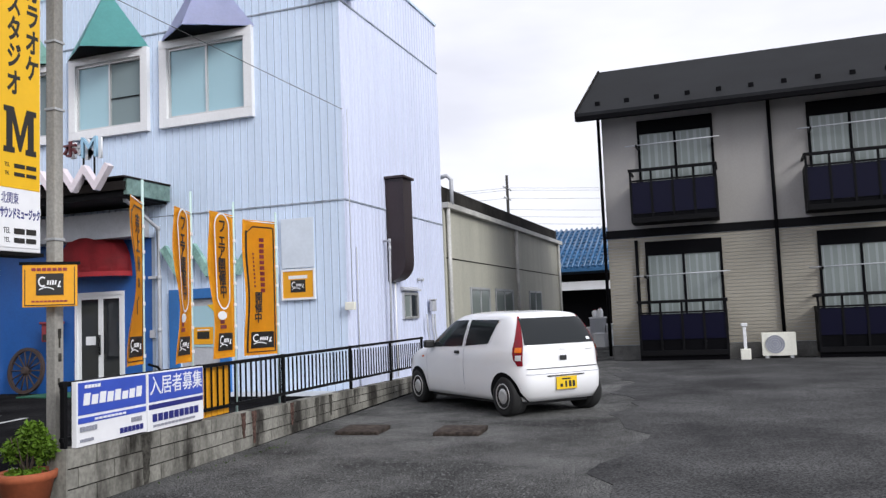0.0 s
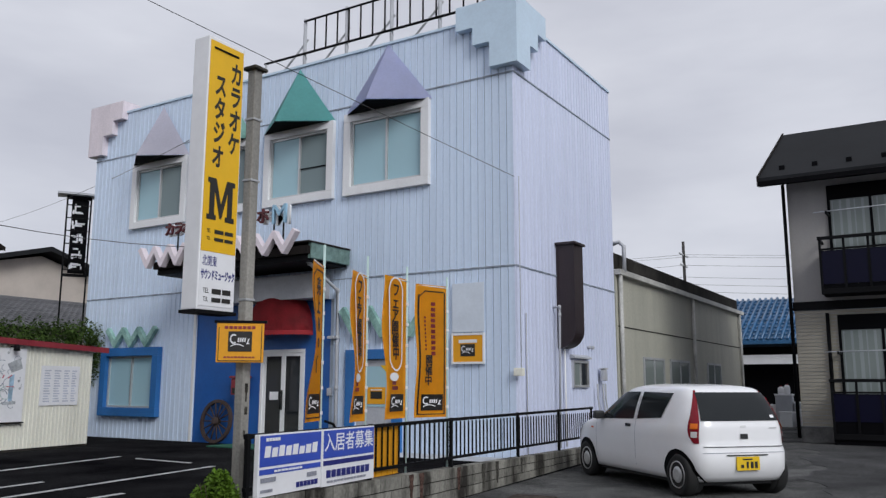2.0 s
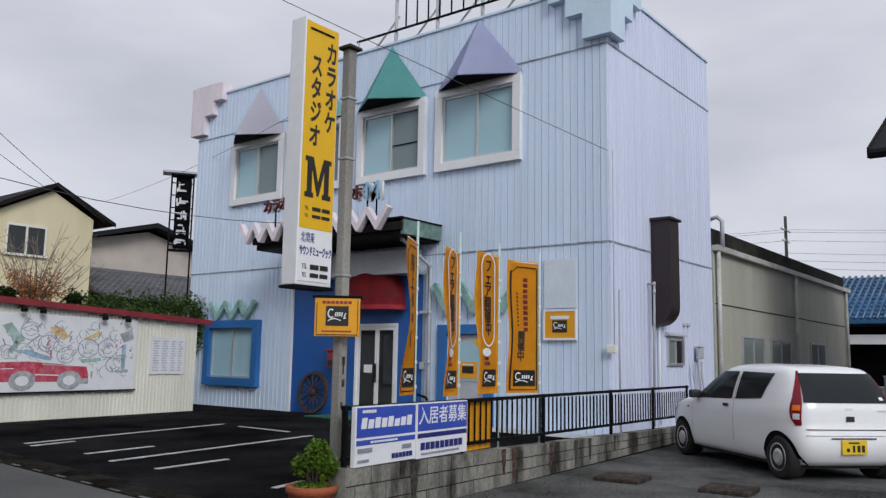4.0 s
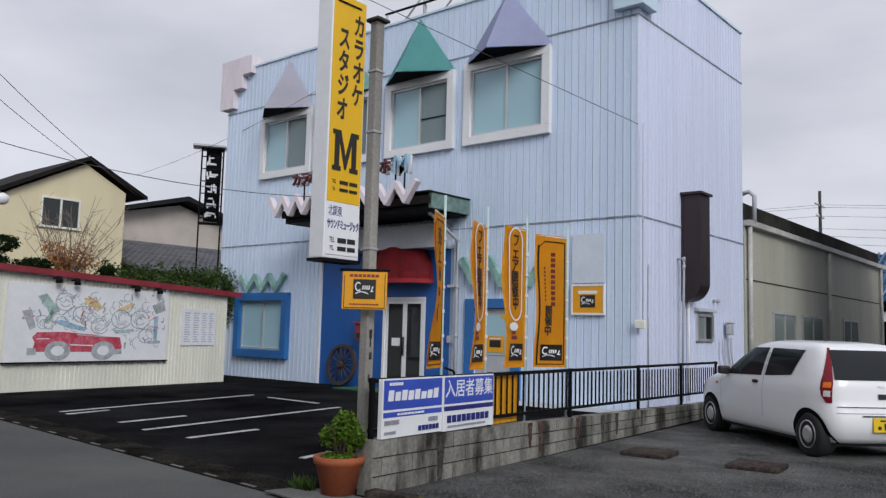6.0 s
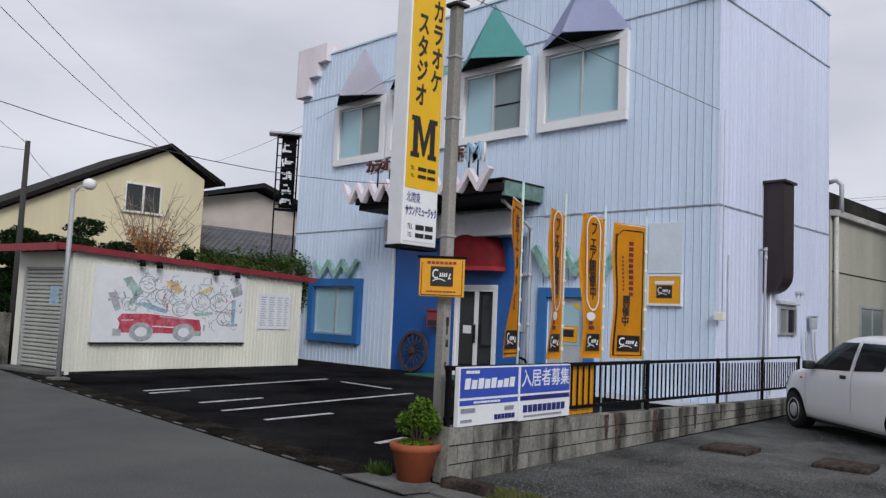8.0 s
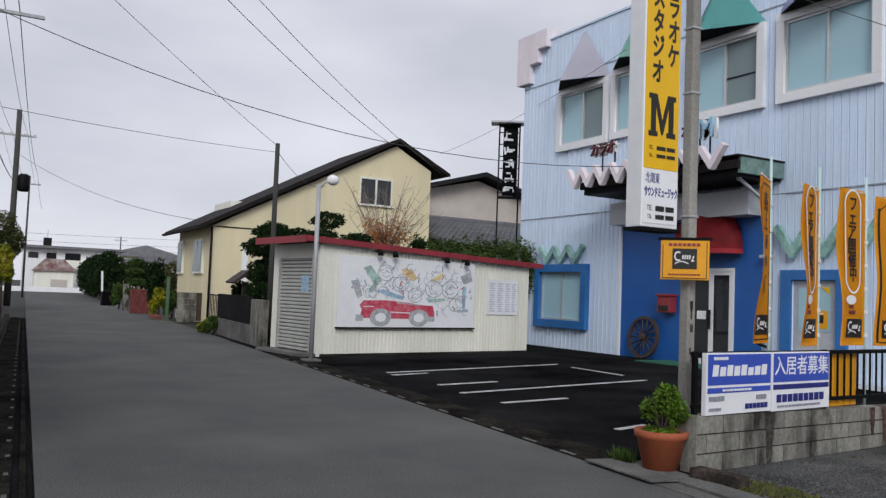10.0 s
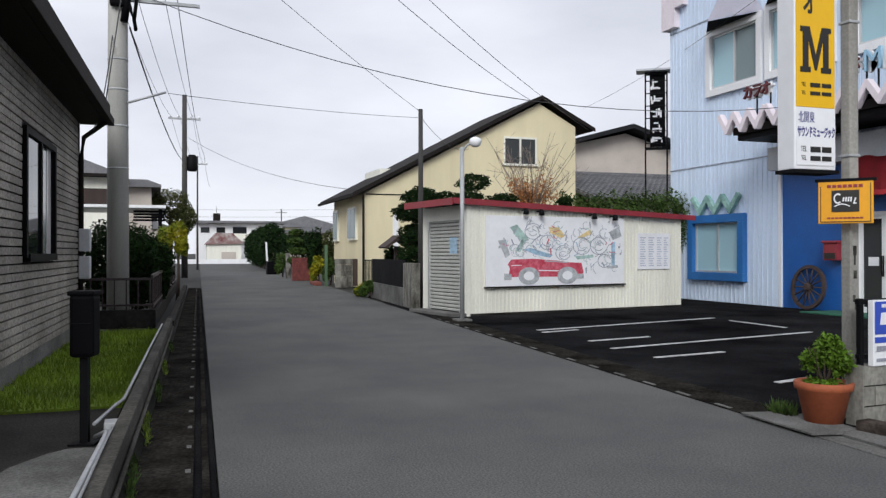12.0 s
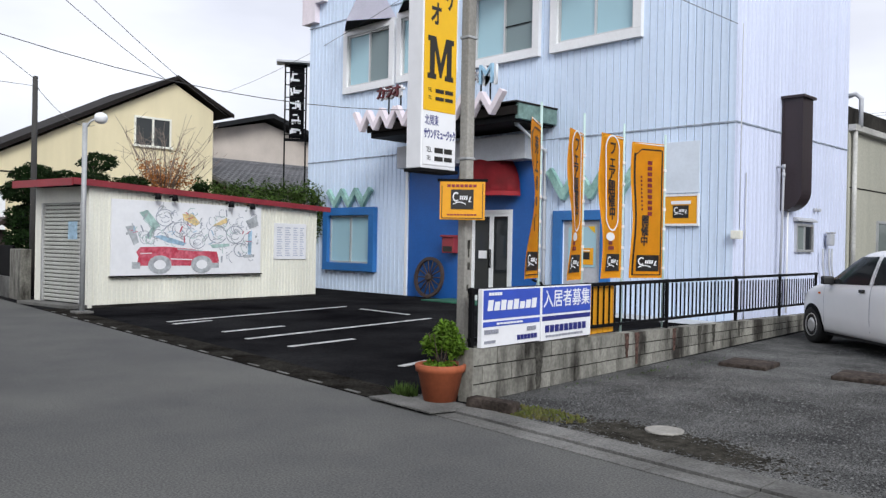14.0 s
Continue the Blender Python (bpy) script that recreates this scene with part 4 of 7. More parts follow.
# ---- sign post at the end of the wall ----
sign_pole = thing("sign_pole", "weathered concrete post carrying a tall yellow sign", "sign pole", pose(-5.06, 6.19, 0))
bm = boxes((0.012, 0.098, 0.012, 0.098, 0, 3.86), bevel=0.012)
part("post", bm, POST_C, sign_pole)
part("cap", boxes((-0.02, 0.13, -0.02, 0.13, 3.86, 3.885), bevel=0.006), OLD_CONCRETE, sign_pole)
for y0, y1, z0, z1 in ((0.04, 0.07, 1.2, 1.27), (0.048, 0.062, 1.13, 1.2), (0.044, 0.072, 1.03, 1.09), (0.038, 0.058, 0.86, 0.91), (0.054, 0.068, 0.8, 0.87)):
    part("stain_mark", boxes((0.098, 0.101, y0, y1, z0, z1)), DRIP, sign_pole, "black flaking mark")
for z in (1.92, 2.9, 3.42):
    part("strap", boxes((0.004, 0.106, 0.004, 0.106, z, z + 0.02), bevel=0.004), STEEL, sign_pole)
sign = part("sign_box", boxes((-0.12, 0.05, -0.45, -0.07, 1.82, 4.0), bevel=0.01), WHITE_SIGN, sign_pole, "tall white sign box")
part("yellow_face", boxes((0.05, 0.056, -0.435, -0.085, 2.27, 3.965)), YELLOW, sign, "yellow upper face")
part("white_face", boxes((0.05, 0.056, -0.435, -0.085, 1.85, 2.266)), WHITE_SIGN, sign)
part("under_plate", boxes((-0.13, 0.06, -0.46, -0.05, 1.795, 1.82)), DARK, sign)
part("clip", boxes((0.056, 0.064, -0.4, -0.14, 3.9, 3.914)), DARK, sign)
for z in (2.1, 3.6):
    part("bracket", boxes((-0.03, 0.03, -0.1, -0.05, z, z + 0.05)), STEEL, sign)
FACE = pose(0.056, 0, 0, 0, 0, 90)
for k, ch in enumerate("カラオケ"):
    part("letter", letters(ch, 0.2, FACE @ pose(-0.155, 0, 3.74 - 0.195 * k), 0.004, 0.62, 0.006), INK, sign)
for k, ch in enumerate("スタジオ"):
    part("letter", letters(ch, 0.2, FACE @ pose(-0.315, 0, 3.60 - 0.195 * k), 0.004, 0.62, 0.006), INK, sign)
def slab_m(m, w, h):
    """A heavy slab-serif capital."""
    o = [(-.5, 0), (-.17, 0), (-.17, .12), (-.24, .12), (-.24, .72), (-.03, 0.05), (.03, .05), (.24, .72), (.24, .12), (.17, .12), (.17, 0), (.5, 0), (.5, .12), (.42, .12), (.42, .88), (.5, .88), (.5, 1), (.2, 1), (0, .38), (-.2, 1), (-.5, 1), (-.5, .88), (-.42, .88), (-.42, .12), (-.5, .12)]
    b = prism(bmesh.new(), [(u * w, v * h) for u, v in o], "y", -0.004, 0)
    b.transform(m)
    return b


part("letter", slab_m(FACE @ pose(-0.26, 0, 2.52), 0.28, 0.33), INK, sign)
def tel_line(z, h, mat):
    """TEL and plain bars for the digits."""
    part("letter", letters("TEL", h * 1.45, FACE @ pose(-0.37, 0, z), 0.004, 0.62, 0.0), mat, sign)
    for a, b in ((-0.31, -0.22), (-0.205, -0.12)):
        part("number_bar", bars([(a, b, z - h / 2, z + h / 2)], FACE), mat, sign)


tel_line(2.43, 0.03, INK)
tel_line(2.37, 0.026, INK)
part("letter", letters("北関東", 0.09, FACE @ pose(-0.345, 0, 2.19), 0.004, 0.55, 0.0), NAVY, sign)
part("letter", letters("サウンドミュージック", 0.082, FACE @ pose(-0.255, 0, 2.085), 0.004, 0.42, 0.003), NAVY, sign)
tel_line(1.965, 0.04, INK)
tel_line(1.9, 0.034, INK)

post_sign = thing("small_hanging_sign", "small orange sign fixed to the concrete post", "sign", pose(-4.945, 6.145, 0, 0, 0, 40))
part("board", boxes((-0.18, 0.18, -0.03, 0.0, 1.43, 1.735), bevel=0.004), ORANGE_SIGN, post_sign)
part("top_bar", boxes((-0.2, 0.2, -0.035, 0.005, 1.735, 1.755)), DARK, post_sign)
logo_board(post_sign, -0.09, 0.09, 1.515, 1.67, pose(0, -0.03, 0))
for row in word_bars(-0.12, 0.12, 1.7, 0.022, 7) + word_bars(-0.12, 0.12, 1.47, 0.012, 9):
    part("word_bar", bars([row], pose(0, -0.03, 0)), RED_TRIM, post_sign)
part("border", bars([(-0.165, 0.165, 1.44, 1.446), (-0.165, -0.16, 1.446, 1.7), (0.16, 0.165, 1.446, 1.72)], pose(0, -0.03, 0)), INK, post_sign)

# ---- rail, banner and flags on the block wall ----
def wall_top(y):
    return 0.43 - 0.021 * y


railing = thing("railing", "dark steel railing on top of the block wall", "railing", WM)
part("top_rail", boxes((-0.09, -0.05, 0.1, 9.35, 0.855, 0.89), bevel=0.005), DARK, railing)
part("bottom_rail", prism(bmesh.new(), [(0.1, 0.47), (9.35, 0.38), (9.35, 0.41), (0.1, 0.5)], "x", -0.085, -0.055), DARK, railing)
for y in (0.13, 1.9, 3.66, 5.75, 7.5, 9.3):
    part("post", boxes((-0.088, -0.052, y - 0.018, y + 0.018, wall_top(y) - 0.01, 0.895), bevel=0.004), DARK, railing)
bar_mesh = mesh_of(boxes((-0.077, -0.063, -0.008, 0.008, 0, 0.4)), "bar", DARK)
y = 0.22
while y < 9.25:
    b = new("bar", bar_mesh)
    b.parent, b.matrix_basis = railing, pose(0, y, 0.487 - 0.0097 * y)
    y += 0.112
board = thing("yellow_board", "bright yellow ribbed board behind the railing", "board", WM)
for i in range(6):
    part("slat", boxes((-0.125, -0.105, 1.86 + i * 0.11, 1.955 + i * 0.11, wall_top(2) + 0.0, 0.85), bevel=0.005), ORANGE_SIGN, board)
part("stay", boxes((-0.135, -0.125, 1.86, 2.51, 0.6, 0.64)), DARK, board)

banner = thing("letting_banner", "blue and white letting banner tied to the railing", "banner", WM @ pose(0.0, 0, 0, 0, 0, 0))
BF = pose(0.012, 0, 0, 0, 0, 90)
for a, b in ((0.16, 0.985), (1.0, 1.84)):
    p = part("panel", boxes((-0.03, 0.012, a, b, 0.425 - 0.012 * a, 0.885), bevel=0.003), WHITE_SIGN, banner)
    part("blue_field", bars([(a + 0.015, b - 0.012, 0.645, 0.875)], BF, 0.003), BLUE_SIGN, p)
    part("blue_stripe", bars([(a + 0.015, b - 0.012, 0.585, 0.625)], BF, 0.003), BLUE_SIGN if a < 0.5 else NAVY, p)
B2 = BF @ pose(0, -0.003, 0)
for i in range(8):
    a, h = 0.225 + 0.088 * i, (0.085, 0.07, 0.082, 0.074, 0.082, 0.06, 0.07, 0.082)[i]
    bm = prism(bmesh.new(), [(a, 0.712), (a + 0.066, 0.712), (a + 0.078, 0.712 + h), (a + 0.012, 0.712 + h)], "y", -0.004, 0)
    bm.transform(B2)
    part("word_bar", bm, WHITE_SIGN, banner)
for a, b, z0, z1 in word_bars(0.24, 0.42, 0.845, 0.024, 5) + word_bars(0.35, 0.72, 0.605, 0.016, 8):
    part("word_bar", bars([(a, b, z0, z1)], B2 @ pose(0, -0.001, 0)), WHITE_SIGN, banner)
part("letter", letters("入居者募集", 0.165, B2 @ pose(1.42, 0, 0.765), 0.004, 0.96, 0.001), WHITE_SIGN, banner)
for a, b, z0, z1 in word_bars(0.19, 0.38, 0.545, 0.035, 6) + word_bars(0.78, 0.92, 0.54, 0.035, 4) + word_bars(0.19, 0.34, 0.465, 0.022, 6):
    part("word_bar", bars([(a, b, z0, z1)], B2), GREY_INK, banner)
for a, b, z0, z1 in word_bars(0.64, 0.94, 0.475, 0.04, 6) + word_bars(1.06, 1.76, 0.515, 0.062, 9):
    part("number_bar", bars([(a, b, z0, z1)], B2), NAVY, banner)
for a, b, z0, z1 in word_bars(1.07, 1.7, 0.45, 0.018, 12):
    part("word_bar", bars([(a, b, z0, z1)], B2), GREY_INK, banner)


def flag(u, turn, width, curl, seed, words, kind, foot=0.92, top=2.45):
    """A tall cloth flag on a thin pole tied behind the railing; it hangs to one side of the pole."""
    f = thing("banner_flag", "tall orange cloth advertising flag on a pale pole", "flag", WM @ pose(-0.17, u, 0, 0, 0, 90 + turn), "flags along the wall")
    part("pole", tubes((((0, 0, 0.02), (0, 0, 1.4), (0, 0, 2.52)), 0.012)), material("pale_flag_pole", (0.5, 0.65, 0.62), 0.5, vary=0.1), f)
    part("cross_arm", tubes((((0, 0, top - 0.02), (-width, 0.0, top - 0.01)), 0.007), sides=6), WHITE, f)
    nx, nz = 8, 24

    def cloth(s, t):
        bend = curl * (1 - t) * math.sin(2.2 * s + 2.5 * t + seed)
        return Vector((-0.015 - s * width * (1 - 0.1 * (1 - t) * abs(curl) * 4), bend * s * 1.2 + 0.018 * math.sin(9 * t + seed) * s, foot + (top - foot) * t))

    def patch(s0, s1, t0, t1, off, a, b):
        bm = bmesh.new()
        g = [[bm.verts.new(cloth(s0 + (s1 - s0) * i / a, t0 + (t1 - t0) * j / b) + Vector((0, -off, 0))) for i in range(a + 1)] for j in range(b + 1)]
        for j in range(b):
            for i in range(a):
                bm.faces.new((g[j][i], g[j][i + 1], g[j + 1][i + 1], g[j + 1][i])).smooth = True
        bmesh.ops.solidify(bm, geom=bm.faces[:], thickness=0.002)
        return bm

    c = part("cloth", patch(0, 1, 0, 1, 0, nx, nz), ORANGE, f)
    for k in range(6):
        part("tab", boxes((-0.02, 0.014, -0.016, 0.016, 1.0 + 0.22 * k, 1.03 + 0.22 * k)), WHITE_SIGN, f)
    part("emblem", patch(0.1, 0.78, 0.05, 0.17, 0.004, 3, 3), INK, c)
    def drawn(quads, off):
        """Quads given in shares of the cloth, laid on it."""
        bm = bmesh.new()
        for quad in quads:
            bm.faces.new([bm.verts.new(cloth(a, b) + Vector((0, -off, 0))) for a, b in quad])
        bmesh.ops.remove_doubles(bm, verts=bm.verts[:], dist=0.0002)
        bmesh.ops.recalc_face_normals(bm, faces=bm.faces)
        bmesh.ops.solidify(bm, geom=bm.faces[:], thickness=0.0015)
        return bm

    part("emblem_mark", drawn([[(0.78 - 0.68 * a, 0.05 + 0.12 * b) for a, b in quad] for quad in emblem_quads()], 0.008), WHITE_SIGN, c)
    if kind == "edge" and turn < 0:
        for k in range(10):
            part("word_bar", patch(0.36, 0.5, 0.84 - 0.042 * k, 0.868 - 0.042 * k, 0.005, 2, 1), RED_TRIM, c)
        for k in range(9):
            part("word_bar", patch(0.66, 0.71, 0.74 - 0.03 * k, 0.755 - 0.03 * k, 0.005, 1, 1), RED_TRIM, c)
    if kind == "round":
        part("oval_badge", drawn([[(0.62 + 0.24 * math.cos(q * 0.5236), 0.29 + 0.03 * math.sin(q * 0.5236)) for q in range(12)]], 0.006), WHITE_SIGN, c)
        for k in range(3):
            part("picture_block", patch(0.4 + 0.1 * (k % 2), 0.72, 0.2 + 0.035 * k, 0.225 + 0.035 * k, 0.005, 2, 1), RED_TRIM, c)
    if kind == "edge":
        for s0, s1, t0, t1 in ((0.04, 0.08, 0.02, 0.95), (0.86, 0.92, 0.02, 0.92), (0.08, 0.7, 0.945, 0.955), (0.08, 0.86, 0.02, 0.027)):
            part("border", patch(s0, s1, t0, t1, 0.004, 2, 12), INK, c)
        part("corner_cut", drawn([[(0.66, 0.955), (0.7, 0.955), (0.92, 0.9), (0.88, 0.9)]], 0.005), INK, c)
    else:
        k, half, lo, hi = top - foot, 0.3, 0.43, 0.9

        def oval(g):
            """A point of the long oval, for g from 0 to 1, inner and outer edge."""
            a = 2 * math.pi * g
            e = hi if math.sin(a) >= 0 else lo
            return [(0.5 + (half + w) * math.cos(a), e + (half + w) * width / k * math.sin(a)) for w in (-0.02, 0.02)]
        loop = [oval(q / 32) for q in range(32)]
        part("oval_border", drawn([[loop[q][0], loop[q][1], loop[(q + 1) % 32][1], loop[(q + 1) % 32][0]] for q in range(32)], 0.005), WHITE_SIGN, c)
    for body, s, t, size in words:
        p = cloth(s, t)
        q = (cloth(s + 0.1, t) - cloth(s - 0.1, t))
        a = math.degrees(math.atan2(-q.y, -q.x))
        part("letter", letters(body, size, pose(p.x, p.y - 0.008, p.z, 0, 0, a), 0.003, 0.9, 0.003), INK, c)
    return c


fair = [(ch, 0.5, 0.9 - 0.09 * k, 0.155) for k, ch in enumerate("フェア開催中")]
opened = [(ch, 0.58, 0.42 - 0.075 * k, 0.125) for k, ch in enumerate("開催中")]
c = flag(1.22, 24, 0.46, 0.05, 0.3, [("売", 0.45, 0.84, 0.17), ("上", 0.45, 0.72, 0.17), ("N", 0.45, 0.6, 0.17), ("o", 0.45, 0.5, 0.17), (".", 0.45, 0.43, 0.17), ("1", 0.45, 0.34, 0.17)], "edge", 0.95, 2.32)
c = flag(1.97, 13, 0.46, 0.045, 1.4, fair, "round", 0.92, 2.32)
c = flag(2.78, -2, 0.46, 0.04, 2.2, fair, "round", 0.92, 2.38)
c = flag(3.76, -24, 0.46, 0.03, 0.9, opened, "edge", 0.9, 2.41)


# ---- garage details ----
SHUTTER = material("grey_shutter_steel", (0.46, 0.46, 0.43), 0.5, vary=0.15, grain=20, bump=0.03, streak=1)

def garage_details():
    bm = bmesh.new()
    n = 62
    for i in range(n):
        y = 0.03 + (GL - 0.06) * i / (n - 1)
        prism(bm, [(y - 0.022, 0.02), (y + 0.022, 0.02), (y + 0.022, roof_z(y) - 0.02), (y - 0.022, roof_z(y) - 0.02)], "x", -0.02, -0.006)
    part("corrugation", bm, CREAM_METAL, gw)
    part("foot_board", boxes((-0.03, 0.0, 0, GL, 0.0, 0.05)), SHED_TOP, garage)
    part("corner_post", boxes((-0.1, 0.005, -0.02, 0.06, 0, 2.12)), CREAM_METAL, garage)
    sh = part("shutter", boxes((-1.6, -0.3, 0.06, 0.075, 0.05, 1.86)), SHED_TOP, garage, "closed grey roller shutter")
    slat = mesh_of(prism(bmesh.new(), [(0.058, 0.0), (0.03, 0.016), (0.03, 0.05), (0.058, 0.066)], "x", -1.58, -0.32), "slat", SHUTTER)
    for i in range(25):
        o = new("slat", slat)
        o.parent, o.matrix_basis = sh, pose(0, 0, 0.06 + 0.073 * i)
    part("shutter_guide", boxes((-1.64, -1.58, 0.0, 0.06, 0, 1.86), bevel=0.004), ALU, sh)
    part("shutter_guide", boxes((-0.32, -0.26, 0.0, 0.06, 0, 1.86), bevel=0.004), ALU, sh)
    part("sticker", boxes((-0.75, -0.45, 0.028, 0.033, 1.2, 1.52)), MURAL_BLUE, sh)
    part("sill", boxes((-1.8, 0.0, -0.35, 0.0, 0.0, 0.06), bevel=0.01), CONCRETE, garage)


garage_details()


def mural():
    """A white painted board: a red open car, wheels and rows of coloured outline shapes."""
    b = thing("painted_board", "white board painted with a red car and coloured shapes", "mural", GM)
    part("board", boxes((0.0, 0.035, 0.39, 3.83, 0.56, 1.94), bevel=0.004), WHITE_SIGN, b)
    part("ledge", boxes((0.0, 0.07, 0.37, 3.85, 0.535, 0.56)), EAVE, b)
    M = pose(0.035, 0.39, 0.56, 0, 0, 90)       # local x along the board, z up
    W, H = 3.44, 1.39

    def shape(pts, mat, lift, name="painted_shape"):
        bm = prism(bmesh.new(), [(u * W, v * H) for u, v in pts], "y", -lift, -lift + 0.003)
        bm.transform(M)
        part(name, bm, mat, b)

    def ring(cx, cz, r, t, mat, lift, sx=1.0, a0=0.0, a1=6.2832, n=18, name="painted_outline"):
        bm = bmesh.new()
        for i in range(n):
            p, q = a0 + (a1 - a0) * i / n, a0 + (a1 - a0) * (i + 1) / n
            v = [bm.verts.new((cx * W + s * math.cos(a) * sx, -lift, cz * H + s * math.sin(a))) for s, a in ((r, p), (r + t, p), (r + t, q), (r, q))]
            bm.faces.new(v)
        bmesh.ops.remove_doubles(bm, verts=bm.verts[:], dist=0.0003)
        bmesh.ops.solidify(bm, geom=bm.faces[:], thickness=0.002)
        bm.transform(M)
        part(name, bm, mat, b)

    shape([(0.15, 0.13), (0.68, 0.12), (0.685, 0.2), (0.67, 0.32), (0.575, 0.33), (0.5, 0.355), (0.32, 0.385), (0.17, 0.375), (0.145, 0.31), (0.16, 0.25)], MURAL_RED, 0.004)
    shape([(0.40, 0.362), (0.57, 0.335), (0.57, 0.32), (0.40, 0.345)], MURAL_GREY, 0.006)
    shape([(0.17, 0.285), (0.24, 0.29), (0.24, 0.30), (0.17, 0.296)], WHITE_SIGN, 0.007)
    shape([(0.36, 0.21), (0.5, 0.2), (0.5, 0.215), (0.36, 0.225)], WHITE_SIGN, 0.007)
    shape([(0.12, 0.09), (0.17, 0.09), (0.17, 0.17), (0.12, 0.18)], MURAL_GREY, 0.007)
    shape([(0.63, 0.09), (0.685, 0.09), (0.685, 0.16), (0.63, 0.16)], MURAL_GREY, 0.007)
    for cx in (0.29, 0.565):
        ring(cx, 0.14, 0.0, 0.115, WHITE_SIGN, 0.008, 1.4)
        ring(cx, 0.14, 0.09, 0.085, MURAL_GREY, 0.010, 1.45)
    for cx, cz, r in ((0.319, 0.776, 0.15), (0.42, 0.62, 0.14), (0.534, 0.47, 0.14), (0.672, 0.57, 0.17), (0.8, 0.57, 0.17), (0.845, 0.345, 0.13)):
        ring(cx, cz, r, 0.014, SKIN_LINE, 0.006, 1.25, 0.3, 5.9)
        ring(cx, cz - 0.01, r * 0.45, 0.012, SKIN_LINE, 0.006, 1.3, 3.5, 5.9, 10)
        ring(cx + 0.01, cz + 0.05, r * 0.25, 0.012, MURAL_GREY, 0.006, 1.2, 0.2, 3.0, 8)
    # coloured strokes: scarves, instruments, banners
    for pts, mat in (([(0.16, 0.83), (0.21, 0.87), (0.29, 0.66), (0.25, 0.60)], MURAL_GREEN), ([(0.25, 0.52), (0.3, 0.54), (0.46, 0.44), (0.44, 0.40), (0.34, 0.44)], MURAL_BLUE),
                     ([(0.43, 0.84), (0.5, 0.84), (0.55, 0.72), (0.52, 0.68), (0.44, 0.76)], MURAL_YELLOW), ([(0.64, 0.7), (0.74, 0.82), (0.74, 0.74), (0.66, 0.68)], MURAL_YELLOW),
                     ([(0.88, 0.78), (0.96, 0.86), (0.98, 0.72), (0.91, 0.66)], MURAL_GREY), ([(0.90, 0.62), (0.93, 0.64), (0.925, 0.28), (0.90, 0.28)], MURAL_BLUE),
                     ([(0.62, 0.42), (0.76, 0.44), (0.76, 0.40), (0.64, 0.37)], MURAL_GREEN), ([(0.08, 0.64), (0.13, 0.66), (0.16, 0.44), (0.13, 0.40)], MURAL_GREY),
                     ([(0.2, 0.5), (0.24, 0.66), (0.26, 0.64), (0.23, 0.48)], MURAL_GREEN), ([(0.86, 0.27), (0.95, 0.28), (0.95, 0.24), (0.87, 0.23)], MURAL_GREY)):
        shape(pts, mat, 0.005)
    rnd = random.Random(5)
    for i in range(80):
        cx, cz = rnd.uniform(0.16, 0.95), rnd.uniform(0.42, 0.88)
        if cx > 0.7:
            cz = rnd.uniform(0.22, 0.9)
        r = rnd.uniform(0.025, 0.12)
        ring(cx, cz, r, 0.010, rnd.choice((SKIN_LINE, SKIN_LINE, MURAL_GREY, MURAL_GREEN)), 0.005, rnd.uniform(0.8, 1.5), rnd.uniform(0, 3), rnd.uniform(3.4, 6.2), 12)
    for i in range(50):
        a, c, g, l = rnd.uniform(0.1, 0.93), rnd.uniform(0.12, 0.88), rnd.uniform(0, 3.1), rnd.uniform(0.02, 0.05)
        if a < 0.7 and c < 0.42:
            c += 0.4
        d = Vector((math.cos(g) * l, math.sin(g) * l * 2))
        k = Vector((-d.y, d.x)).normalized() * 0.004
        shape([Vector((a, c)) - k, Vector((a, c)) + d - k, Vector((a, c)) + d + k, Vector((a, c)) + k], rnd.choice((SKIN_LINE, MURAL_GREY, MURAL_RED, MURAL_BLUE)), 0.006)
    for cx, cz in ((0.09, 0.55), (0.2, 0.8), (0.3, 0.93), (0.88, 0.93), (0.96, 0.55), (0.97, 0.45)):
        ring(cx, cz, 0.0, 0.025, MURAL_GREY, 0.006)
        shape([(cx + 0.006, cz), (cx + 0.009, cz), (cx + 0.009, cz + 0.06), (cx + 0.006, cz + 0.06)], MURAL_GREY, 0.006)


mural()
notice = thing("price_notice", "white notice sheet with columns of small print", "notice", GM)
part("sheet", boxes((0.0, 0.012, 4.22, 5.17, 0.85, 1.63)), WHITE_SIGN, notice)
for k, (a, b) in enumerate(((4.3, 4.46), (4.54, 4.70), (4.78, 4.92), (4.98, 5.1))):
    part("print_column", bars([(a, b - 0.02 * (j % 3), 0.92 + 0.05 * j, 0.945 + 0.05 * j) for j in range(13)], pose(0.012, 0, 0, 0, 0, 90), 0.002), PALE_INK, notice)
for y in (1.25, 1.62, 2.95, 3.5):
    s = thing("board_lamp", "small dark spot lamp under the roof edge", "lamp", GM @ pose(0, y, roof_z(y) - 0.1), "lamps over the painted board")
    part("arm", tubes((((-0.02, 0, 0.03), (0.14, 0, 0.05)), 0.012), sides=6), DARK, s)
    part("head", lathe(bmesh.new(), [(0.03, 0.05), (0.05, 0.0), (0.062, -0.07)], (0.15, 0, 0.02), 12), DARK, s)

